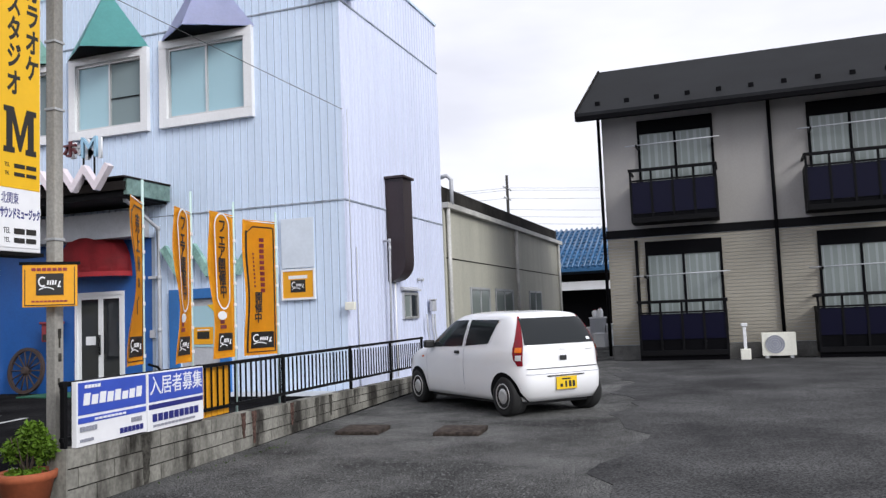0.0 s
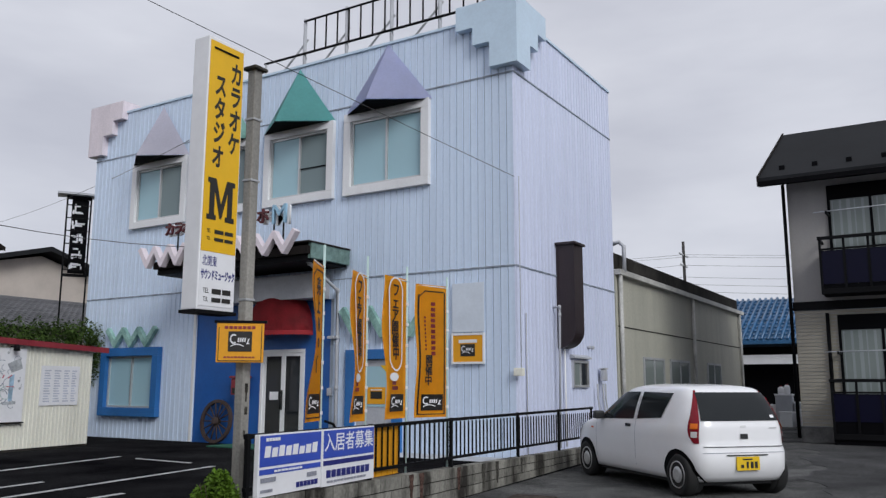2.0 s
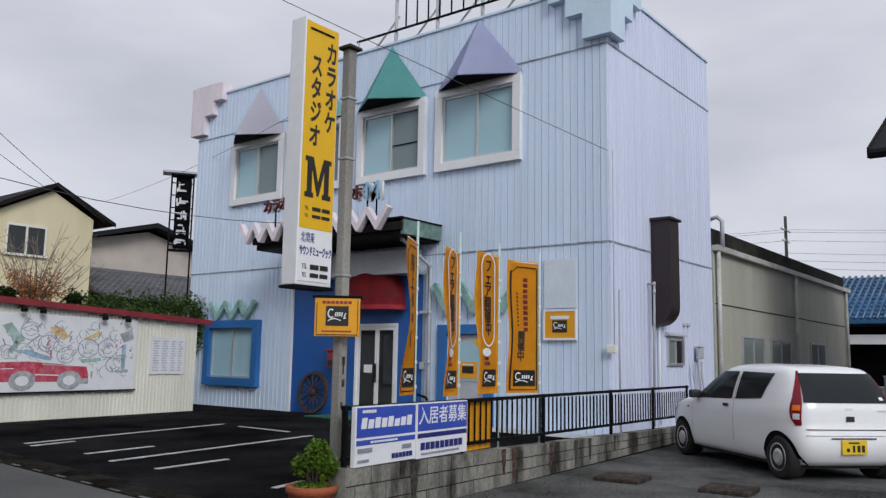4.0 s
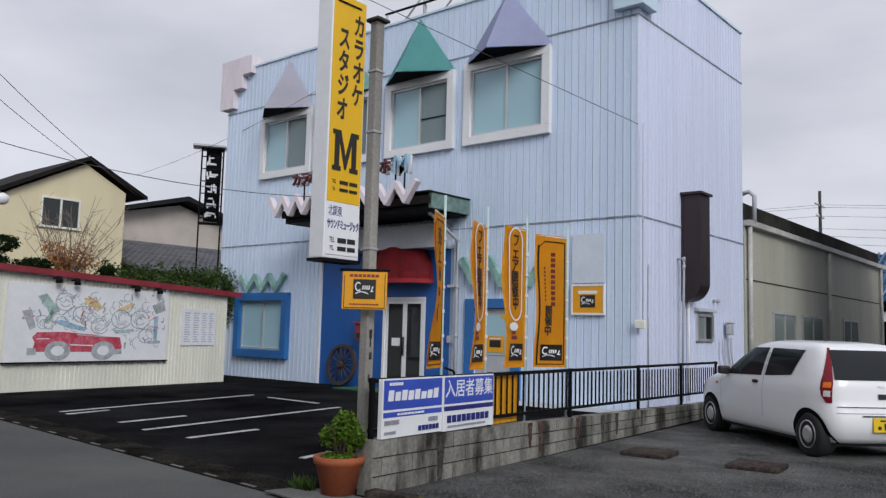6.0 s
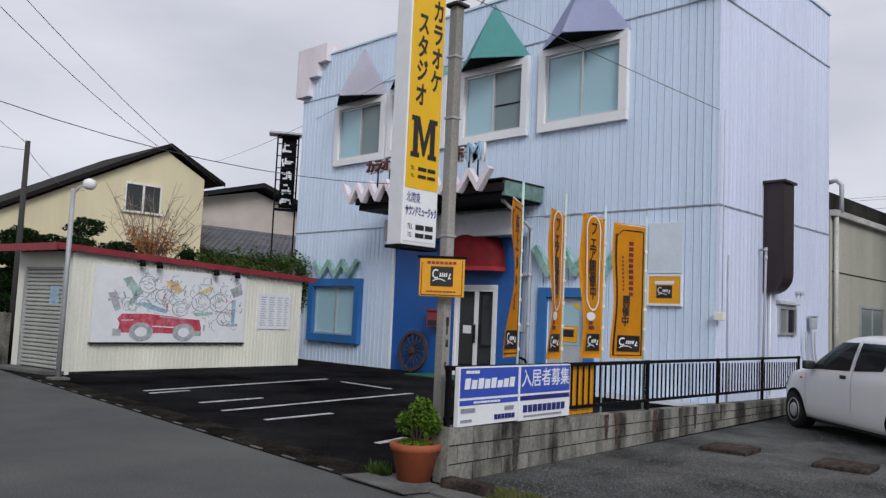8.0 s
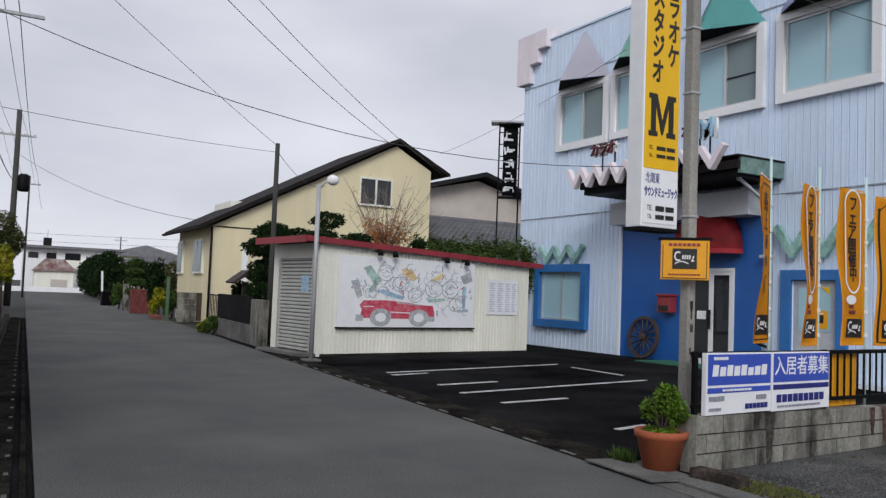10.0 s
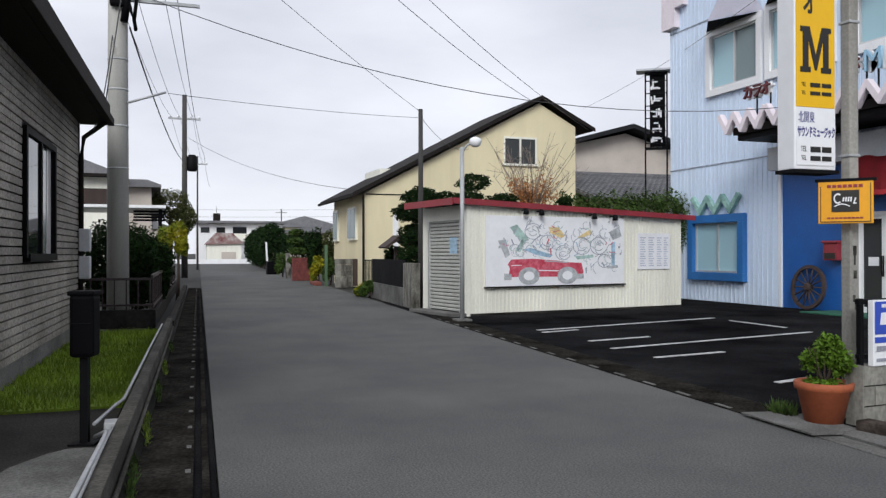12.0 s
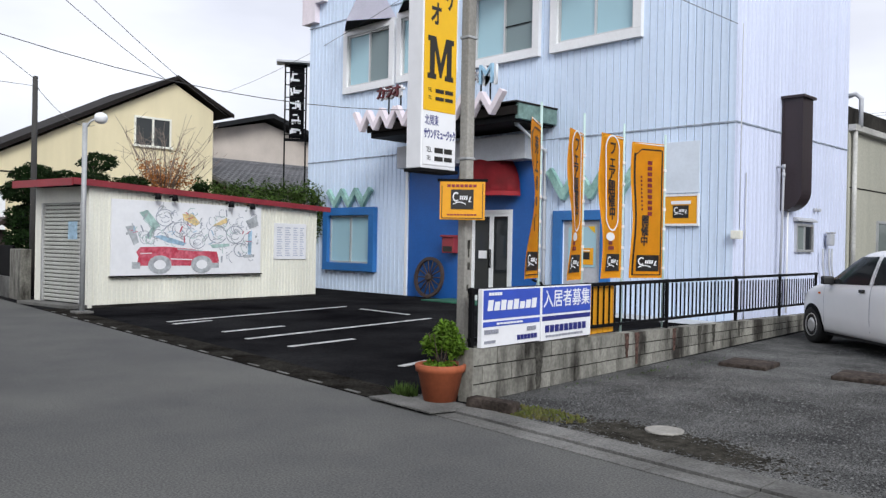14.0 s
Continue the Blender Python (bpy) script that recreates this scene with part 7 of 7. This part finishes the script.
part("foot", boxes((-0.08, 0.08, -0.08, 0.08, 0, 0.015)), DARK, mail)
box_small = single("junction_box", boxes((-0.07, 0.07, -0.06, 0.06, 0, 0.16), bevel=0.01), STEEL, "grey steel junction box on the ground", "box", pose(-5.95, 1.18, 0))

# tile-clad house: window, eaves, meters
hw = part("window", boxes((2.2, 2.28, -0.02, 0.06, 1.18, 2.5), (3.92, 4.0, -0.02, 0.06, 1.18, 2.5), (2.28, 3.92, -0.02, 0.06, 2.43, 2.5), (2.28, 3.92, -0.02, 0.08, 1.14, 1.22), (3.06, 3.14, -0.02, 0.05, 1.22, 2.43)), BLACK, tile_house)
part("pane", boxes((2.28, 3.06, 0.0, 0.01, 1.22, 2.43)), PANE_MID, hw)
part("pane", boxes((3.14, 3.92, 0.02, 0.03, 1.22, 2.43)), PANE_DARK, hw)
part("curtain", boxes((2.35, 2.6, 0.011, 0.015, 1.22, 2.43)), LAMP_CLEAR, hw)
part("gutter", boxes((-0.28, 9.5, 0.38, 0.48, 3.14, 3.25), bevel=0.012), EAVE, tile_house)
part("soffit", boxes((-0.25, 9.4, 0.0, 0.38, 3.14, 3.18)), EAVE, tile_house)
part("corner_strip", boxes((-0.035, 0.0, -0.03, 0.03, 0.15, 3.14)), EAVE, tile_house)
part("downpipe", tubes((((0.1, 0.4, 3.14), (0.1, 0.1, 2.9), (0.06, 0.06, 2.6), (0.06, 0.06, 0.1)), 0.035)), EAVE, tile_house)
for z, h in ((1.25, 0.33), (0.85, 0.33)):
    part("meter_box", boxes((-0.1, 0.12, 0.03, 0.18, z, z + h), bevel=0.02), PIPE, tile_house)

# concrete utility pole
def utility_pole(name, label, m, h, r, mat, arms, extras=True):
    p = thing(name, label, "utility pole", m)
    part("shaft", tube(bmesh.new(), [(0, 0, 0), (0, 0, h * 0.5), (0, 0, h)], r, 16, r * 0.72), mat, p)
    for z, l in arms:
        part("cross_arm", boxes((-0.05, 0.05, -l / 2, l / 2, z, z + 0.08)), STEEL, p)
        for k in (-0.45, -0.2, 0.2, 0.45):
            part("insulator", lathe(bmesh.new(), [(0.04, 0), (0.06, 0.05), (0.03, 0.14)], (0, l * k, z + 0.08), 8), WHITE, p)
    return p


big = utility_pole("utility_pole", "thick grey concrete utility pole with cable gear", pose(-14.86, 0.865, 0), 10.6, 0.178, POLE_L, [(7.0, 1.6), (9.8, 1.6)])
for z in (2.6, 3.3, 3.9, 4.4):
    part("strap", lathe(bmesh.new(), [(0.178 - 0.0047 * z + 0.004, z), (0.178 - 0.0047 * z + 0.004, z + 0.03)], sides=16), STEEL, big)
part("bracket", tubes((((0.1, 0.15, 3.7), (0.05, 0.75, 3.92)), 0.02)), STEEL, big)
part("cable_box", boxes((0.13, 0.27, -0.12, 0.12, 5.25, 5.95), bevel=0.04), BLACK, big)
part("splice_case", tubes((((0.2, 0.1, 5.0), (0.2, 0.14, 5.3), (0.2, 0.16, 5.9)), 0.06)), BLACK, big)
part("cable_arm", boxes((-0.03, 0.03, 0.1, 1.3, 5.4, 5.45)), STEEL, big)
part("cable_coil", tubes((((0.1, 0.12, 5.6), (0.24, 0.2, 5.2), (0.15, 0.28, 4.9), (0.0, 0.25, 5.1), (0.1, 0.3, 5.5)), 0.03)), BLACK, big)
far1 = utility_pole("utility_pole", "distant concrete utility pole with a transformer", pose(-42, 2.85, 0), 8.9, 0.15, WOOD_POLE, [(7.7, 1.5)])
part("transformer", lathe(bmesh.new(), [(0.2, 5.2), (0.25, 5.3), (0.25, 5.9), (0.15, 6.0)], (0.0, 0.35, 0), 12), DARK, far1)
utility_pole("utility_pole", "distant concrete utility pole beside the street", pose(-62, 4.43, 0), 8.2, 0.075, WOOD_POLE, [(7.6, 1.4)])
utility_pole("utility_pole", "distant steel utility pole behind the shed", pose(-18.6, 69.7, 0), 13.2, 0.16, WOOD_POLE, [(12.0, 2.6), (11.1, 2.0)])
utility_pole("timber_pole", "dark timber pole behind the garage", pose(-18.4, 7.27, 0), 4.55, 0.07, WOOD_POLE, [])
utility_pole("utility_pole", "distant utility pole over the far roofs", pose(-104, 16.6, 0), 6.7, 0.09, WOOD_POLE, [(6.2, 1.4)])

# fence, hedge and house behind the concrete pole
fence = thing("fence", "dark brown steel fence on a low wall", "fence", pose(-14.55, 0, 0, 0, 0, -2.862))
part("base", boxes((-0.12, 0.0, -1.4, 1.45, 0, 0.3)), SHED_TOP, fence)
part("base", boxes((-15, -0.12, 1.33, 1.45, 0, 0.25)), SHED_TOP, fence)
part("rail", boxes((-0.08, -0.04, -1.4, 1.42, 0.78, 0.82), (-0.08, -0.04, -1.4, 1.42, 0.36, 0.39)), BROWN, fence)
part("rail", boxes((-15, -0.08, 1.37, 1.41, 0.82, 0.87), (-15, -0.08, 1.37, 1.41, 0.33, 0.37)), BROWN, fence)
for k in range(16):
    part("bar", boxes((-0.07, -0.05, -1.35 + k * 0.18, -1.33 + k * 0.18, 0.3, 0.8)), BROWN, fence)
for k in range(70):
    part("bar", boxes((-0.2 - k * 0.2, -0.18 - k * 0.2, 1.38, 1.4, 0.25, 0.84)), BROWN, fence)
rnd = random.Random(15)
lh = thing("conifer_hedge", "dark rounded conifers behind the fence", "hedge")
for i, (x, y, h, r) in enumerate(((-17.0, 0.55, 1.95, 0.5), (-16.9, 1.15, 1.6, 0.4), (-18.6, 0.9, 2.0, 0.6), (-18.4, 1.5, 1.5, 0.35), (-16.8, -0.4, 1.8, 0.7), (-21, 1.2, 1.9, 0.6))):
    part("foliage", leaves(bmesh.new(), (x, y, h * 0.52), (r, r, h * 0.52), 5200, 0.045, rnd, 0.35), LEAF_DARK, lh)
part("stems", tubes(*[(((x, y, 0), (x, y, 1.0)), 0.05) for x, y in ((-17.0, 0.55), (-16.9, 1.15), (-18.6, 0.9), (-18.4, 1.5), (-16.8, -0.4), (-21, 1.2))]), BARK, lh)
tree("yellow_tree", "yellow-green leafy small tree behind the fence", (-22.5, 2.0, 0), 1.7, [((0, 0.02, 1.75), (0.32, 0.28, 0.36)), ((0.1, 0.1, 1.4), (0.35, 0.22, 0.3)), ((0.1, -0.3, 1.6), (0.35, 0.25, 0.4))], LEAF_LIGHT, 1400, 0.04, 51, 0.05)
tree("round_tree", "round olive-green garden tree behind the carport", (-35.4, 2.05, 0), 3.0, [((0, 0, 3.2), (1.1, 0.95, 0.75)), ((0.3, -0.7, 3.0), (0.9, 0.7, 0.6)), ((0.4, 0.5, 2.6), (0.8, 0.65, 0.7))], OLIVE_LEAF, 2600, 0.06, 52, 0.12)
tree("street_shrub", "dark green shrubs along the near side", (-27, 1.55, 0), 1.2, [((0, 0, 1.1), (1.2, 0.5, 0.8)), ((-2, 0.1, 1.0), (1.2, 0.5, 0.75))], LEAF_DARK, 1100, 0.08, 53, 0.05, "shrub")
carport = thing("carport", "carport with a pale flat roof edge", "carport")
part("roof", boxes((-27, -24.3, -2.5, 1.72, 2.44, 2.5)), WHITE, carport)
part("roof_edge", boxes((-24.3, -24.2, -2.5, 1.75, 2.46, 2.54)), WHITE, carport)
part("slats", boxes(*[(-24.42, -24.4, 0.9, 1.72, 2.1 + k * 0.08, 2.16 + k * 0.08) for k in range(4)]), BLACK, carport)
part("post", boxes((-24.6, -24.5, 1.55, 1.65, 0, 2.44)), DARK, carport)
part("post", boxes((-24.6, -24.5, -2.4, -2.3, 0, 2.44)), DARK, carport)
lhouse = thing("grey_roofed_house", "beige house with a grey hipped roof behind the trees", "house")
part("wall", boxes((-40, -33, -8, 0.1, 0, 4.02)), CREAM_METAL, lhouse)
part("side_wall", boxes((-40, -33.4, 0.1, 1.35, 0, 3.7)), BEIGE, lhouse)
part("side_roof", prism(bmesh.new(), [(0.12, 3.98), (1.2, 3.98), (1.7, 3.8), (1.7, 3.7), (0.12, 3.7)], "x", -40.2, -33.0), TILE_ROOF, lhouse)
part("eave", boxes((-40.6, -32.5, -8.6, 0.35, 4.02, 4.12)), EAVE, lhouse)
part("roof", prism(bmesh.new(), [(-8.6, 4.12), (0.35, 4.12), (-4.1, 5.85)], "x", -40.5, -32.6), TILE_ROOF, lhouse)
part("window", boxes((-33, -32.95, -1.2, -0.15, 2.9, 3.6)), WOOD_OLD, lhouse)

# the street's end
endwall = single("white_guard_wall", boxes((-0.3, 0.3, -12, 6, 0, 0.5), bevel=0.02), WHITE, "long low white wall across the street's end", "wall", pose(-93, 8, 0))
e1 = thing("white_house", "white two-storey house with a flat eave at the end", "house", pose(-101, 3, 0))
part("wall", boxes((-6, 0, 3.4, 13.2, 0, 4.7)), WHITE, e1)
part("balcony", boxes((0, 1.0, 7.2, 13.2, 2.6, 3.5)), CREAM_METAL, e1)
# dark sheet on the flat wall stands in for the shaded depth behind the balcony
part("balcony_shade", boxes((0, 0.04, 7.4, 9.0, 3.5, 4.3)), PANE_DARK, e1)
part("roof", boxes((-6.5, 1.0, 3.2, 13.7, 4.72, 5.0)), TILE_ROOF, e1)
for y in (3.7, 5.5, 10.4):
    part("window", boxes((0.0, 0.05, y, y + 1.0, 3.6, 4.25)), PANE_DARK, e1)
part("roof_tank", boxes((-3, -2, 5.3, 6.1, 5.0, 6.0), (-2.6, -2.56, 5.66, 5.7, 6.0, 6.9)), EAVE, e1)
OLD_RED = material("rusty_red_roof", (0.16, 0.035, 0.035), 0.8, vary=0.4, grain=8, stain=1.5, bump=0.1, second=(0.4, 0.36, 0.34))
e2 = thing("shed_house", "small white shed with a rust-red hipped roof", "shed", pose(-97, 9.0, 0))
part("wall", boxes((-1, 1, -1.9, 1.9, 0, 2.3)), CREAM_METAL, e2)
part("roof", prism(bmesh.new(), [(-2.1, 2.15), (-0.9, 3.45), (0.9, 3.45), (2.1, 2.35), (2.1, 2.25)], "x", -1.3, 1.3), OLD_RED, e2)
part("window", boxes((1.0, 1.04, -0.3, 1.3, 0.5, 1.3)), BEIGE, e2)
e3 = thing("far_house", "distant pale house behind the street's end", "house", pose(-125, 24, 0))
part("wall", boxes((-5, 0, -6, 8, 0, 4.2)), BEIGE, e3)
part("roof", prism(bmesh.new(), [(-7, 4.2), (9, 4.2), (1, 5.3)], "x", -5.6, 0.6), TILE_ROOF, e3)
for i, (x, y, h) in enumerate(((-75, 13.5, 3.2), (-80, 15, 3.6), (-86, 17, 3.4), (-70, 12.5, 2.8), (-88, -1, 3.5))):
    tree("roadside_tree", "distant dark green tree near the street's end", (x, y, 0), h * 0.6, [((0, 0, h * 0.65), (1.6, 1.6, h * 0.36)), ((0.6, 1.4, h * 0.5), (1.3, 1.3, h * 0.3))], LEAF_DARK, 700, 0.16, 60 + i, 0.1)

# ---- overhead cables ----
def cable(a, b, sag, r, label):
    a, b = Vector(a), Vector(b)
    pts = [a.lerp(b, t) - Vector((0, 0, sag * 4 * t * (1 - t))) for t in (i / 14 for i in range(15))]
    single("cable", tubes((pts, r * 0.7), sides=5), WIRE, label, "cable", None, "overhead cables")


for y0, y1, h, mat in ((-4, 4, 6.0, BEIGE), (18, 30, 6.4, CREAM), (32, 44, 5.6, BEIGE)):
    f = thing("far_house", "distant pale house behind the street's end", "house", pose(-130, y0, 0))
    part("wall", boxes((-6, 0, 0, y1 - y0, 0, h - 1.2)), mat, f)
    part("roof", prism(bmesh.new(), [(-0.8, h - 1.2), (y1 - y0 + 0.8, h - 1.2), ((y1 - y0) / 2, h + 0.6)], "x", -6.6, 0.6), TILE_ROOF, f)
    for k in range(3):
        part("window", boxes((0.0, 0.06, 1 + k * 2.4, 2.4 + k * 2.4, h - 3.2, h - 2.0)), PANE_DARK, f)


STREET = "thin dark cable strung over the street"
for z, dy in ((7.2, -0.6), (7.2, -0.2), (7.2, 0.4), (5.5, 0.9)):
    cable((-14.86, 0.9 + dy, z), (-42, 2.85 + dy, z + 0.6), 0.5, 0.011, STREET)
    cable((-42, 2.85 + dy, z + 0.6), (-62, 4.43 + dy, z + 0.5), 0.4, 0.011, STREET)
    cable((-14.86, 0.9 + dy, z), (12, -1.0 + dy, z + 0.6), 0.5, 0.011, STREET)
cable((-14.8, 1.05, 4.95), (-42, 2.9, 5.6), 0.45, 0.022, "thick dark cable bundle strung over the street")
cable((-14.86, 1.0, 5.6), (-13.3, 13.3, 4.1), 0.75, 0.011, "thin dark cable from the pole to the canopy")
cable((-14.86, 0.9, 9.85), (-27.9, 14.8, 6.8), 0.5, 0.014, "thin dark cable to the cream house")
cable((-14.86, 1.3, 10.3), (-27.5, 16.9, 5.8), 0.55, 0.013, "thin dark cable to the cream house")
cable((-6.7, 14.45, 5.0), (-10.9, 4.2, 7.55), 0.05, 0.008, "thin dark cable to the corner of the blue building")
cable((-26.9, 16.3, 6.5), (-13.9, 13.6, 6.8), 0.2, 0.008, "thin dark cable across the facade")
cable((-14.86, 1.1, 7.6), (-18.4, 7.25, 4.5), 0.1, 0.008, "thin dark cable to the timber pole")
cable((-14.9, 1.65, 3.92), (-18.4, 7.25, 4.35), 0.05, 0.007, "thin dark cable to the timber pole")
cable((-18.4, 7.25, 4.4), (-27.4, 12.0, 4.9), 0.3, 0.009, "thin dark cable to the cream house")
cable((-42, 2.9, 6.9), (-27.5, 7.9, 3.35), 0.45, 0.012, "thin dark cable to the cream house")
cable((-14.86, 0.8, 5.0), (-13.1, 0.6, 3.0), 0.3, 0.014, "thin dark cable to the tiled house")
cable((-13.4, 1.25, 7.1), (-13.3, 0.75, 3.4), 0.0, 0.014, "thin dark cable to the tiled house")
for z in (12.1, 11.9, 11.2, 10.2, 9.6, 9.0):
    cable((-18.6, 69.7, z), (45, 78, z - 0.4), 1.2, 0.018, "distant thin power line")
    cable((-18.6, 69.7, z), (-45, 60, z + 0.4), 0.6, 0.018, "distant thin power line")
for z in (9.0, 7.8, 6.9):
    cable((-150, -20, z), (-130, 70, z + 1.0), 1.0, 0.03, "distant thin power line")

# ---- cladding and other small pieces of the setting ----
clad_front()
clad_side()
roadside_right()


def block_courses():
    n = 23
    for r in range(3):
        for i in range(n + 1):
            a, b = (i - 0.5 * (r % 2)) * 0.4, (i + 1 - 0.5 * (r % 2)) * 0.4 - 0.014
            a, b = max(a, 0.085), min(b, 9.3)
            if b - a < 0.05:
                continue
            h0, h1 = wall_top(a) / 3, wall_top(b) / 3
            bm = prism(bmesh.new(), [(a, r * h0 + 0.006), (b, r * h1 + 0.006), (b, (r + 1) * h1 - 0.005), (a, (r + 1) * h0 - 0.005)], "x", -0.14, 0.0)
            part("block", bm, BLOCK, block_wall)


block_courses()
part("end_cap", prism(bmesh.new(), [(0.07, 0), (0.082, 0), (0.082, 0.43), (0.07, 0.43)], "x", -0.14, 0.0), BLOCK, block_wall)
single("kerb_stone", boxes((-0.2, 0.2, -0.07, 0.07, 0, 0.09), bevel=0.02), SLAB, "short mossy kerb stone at the wall's end", "kerb stone", pose(-4.44, 5.99, 0, 0, 0, 8))
rnd = random.Random(44)
for u, w, z0, mat in ((0.99, 0.085, 0.004, DRIP), (2.6, 0.06, 0.12, RUST_DRIP), (2.82, 0.06, 0.04, RUST_DRIP), (3.72, 0.06, 0.1, RUST_DRIP), (4.42, 0.07, 0.05, DRIP), (4.85, 0.06, 0.06, DRIP), (5.7, 0.05, 0.1, DRIP)):
    z1, n = wall_top(u) - 0.006, 9
    left = [(u - w * rnd.uniform(0.65, 1.0) * min(1.0, 0.45 + 0.6 * k / n), z0 + (z1 - z0) * k / n) for k in range(n + 1)]
    right = [(u + w * rnd.uniform(0.65, 1.0) * min(1.0, 0.45 + 0.6 * k / n), z0 + (z1 - z0) * k / n) for k in range(n, -1, -1)]
    part("drip_stain", prism(bmesh.new(), left + right, "x", 0.0, 0.0025), mat, block_wall)


def gutter_slabs():
    slab = mesh_of(boxes((0, 0.588, -0.44, -0.13, -0.03, 0.006), bevel=0.004), "gutter_slab", GUTTER)
    slot = mesh_of(boxes((0.24, 0.31, -0.175, -0.145, 0.006, 0.009)), "lifting_slot", CONCRETE)
    for i in range(52):
        for name, me in (("gutter_slab", slab), ("lifting_slot", slot)):
            o = new(name, me)
            o.parent, o.matrix_basis = gutter, pose(-30 + i * 0.6, 0, 0)


part("channel_bed", boxes((-30, 1.2, -0.13, -0.085, -0.03, -0.012)), LOT, gutter)
part("channel_edge", boxes((-30, 1.2, -0.085, -0.045, -0.03, 0.004), bevel=0.004), GUTTER, gutter)
part("channel_bed", boxes((-30, 1.2, -0.045, -0.012, -0.03, -0.012)), LOT, gutter)
gutter_slabs()


def tile_courses():
    n = 35
    for i in range(n):
        z = 0.2 + i * 0.0843
        spans = [(0.0, 9.0)] if z + 0.08 < 1.16 or z > 2.5 else [(0.0, 2.2), (4.0, 9.0)]
        for a, b in spans:
            u = a
            while u < b - 0.01:
                v = min(b, u + 1.8)
                part("tile_course", boxes((u + 0.001, v - 0.001, -0.02, 0.014 + 0.003 * ((i * 7) % 3), z, z + 0.068)), GREY_TILE, tile_house)
                u = v


tile_courses()


def loose_stones():
    """Pebbles over the gravel."""
    rnd = random.Random(2)
    verts, faces = [], []
    for _ in range(42000):
        x, y = rnd.uniform(-4.6, 4.5), 5.75 + 9 * rnd.random() ** 1.6
        if x > -1.3 + 0.35 * rnd.gauss(0, 1) - 0.14 * max(0.0, y - 9):
            continue
        if x < -4.66 - 0.094 * (y - 6) + 0.1:
            continue
        r = rnd.uniform(0.004, 0.013)
        k = len(verts)
        a = rnd.uniform(0, 6.28)
        for j in range(4):
            q = a + j * 1.5708 + rnd.uniform(-0.3, 0.3)
            verts.append((x + r * math.cos(q), y + r * math.sin(q), 0.001))
        verts.append((x + rnd.uniform(-0.3, 0.3) * r, y + rnd.uniform(-0.3, 0.3) * r, r * rnd.uniform(0.5, 0.9)))
        faces += [(k + j, k + (j + 1) % 4, k + 4) for j in range(4)]
    me = bpy.data.meshes.new("loose_stones")
    me.from_pydata(verts, [], faces)
    me.materials.append(STONE)
    tagged(new("loose_stones", me), "loose grey gravel stones over the lot", "gravel", "", "stuff")


STONE = material("grey_stone", (0.175, 0.175, 0.172), 0.95, vary=0.7, grain=30, stain=25, bump=0.0, second=(0.05, 0.05, 0.05), spec=0.2)
loose_stones()


# bring the plan to metres
for ob in list(scene.objects):
    if ob.parent is None and ob.type in {"MESH", "EMPTY"}:
        ob.matrix_basis = Matrix.Scale(SIZE, 4) @ ob.matrix_basis
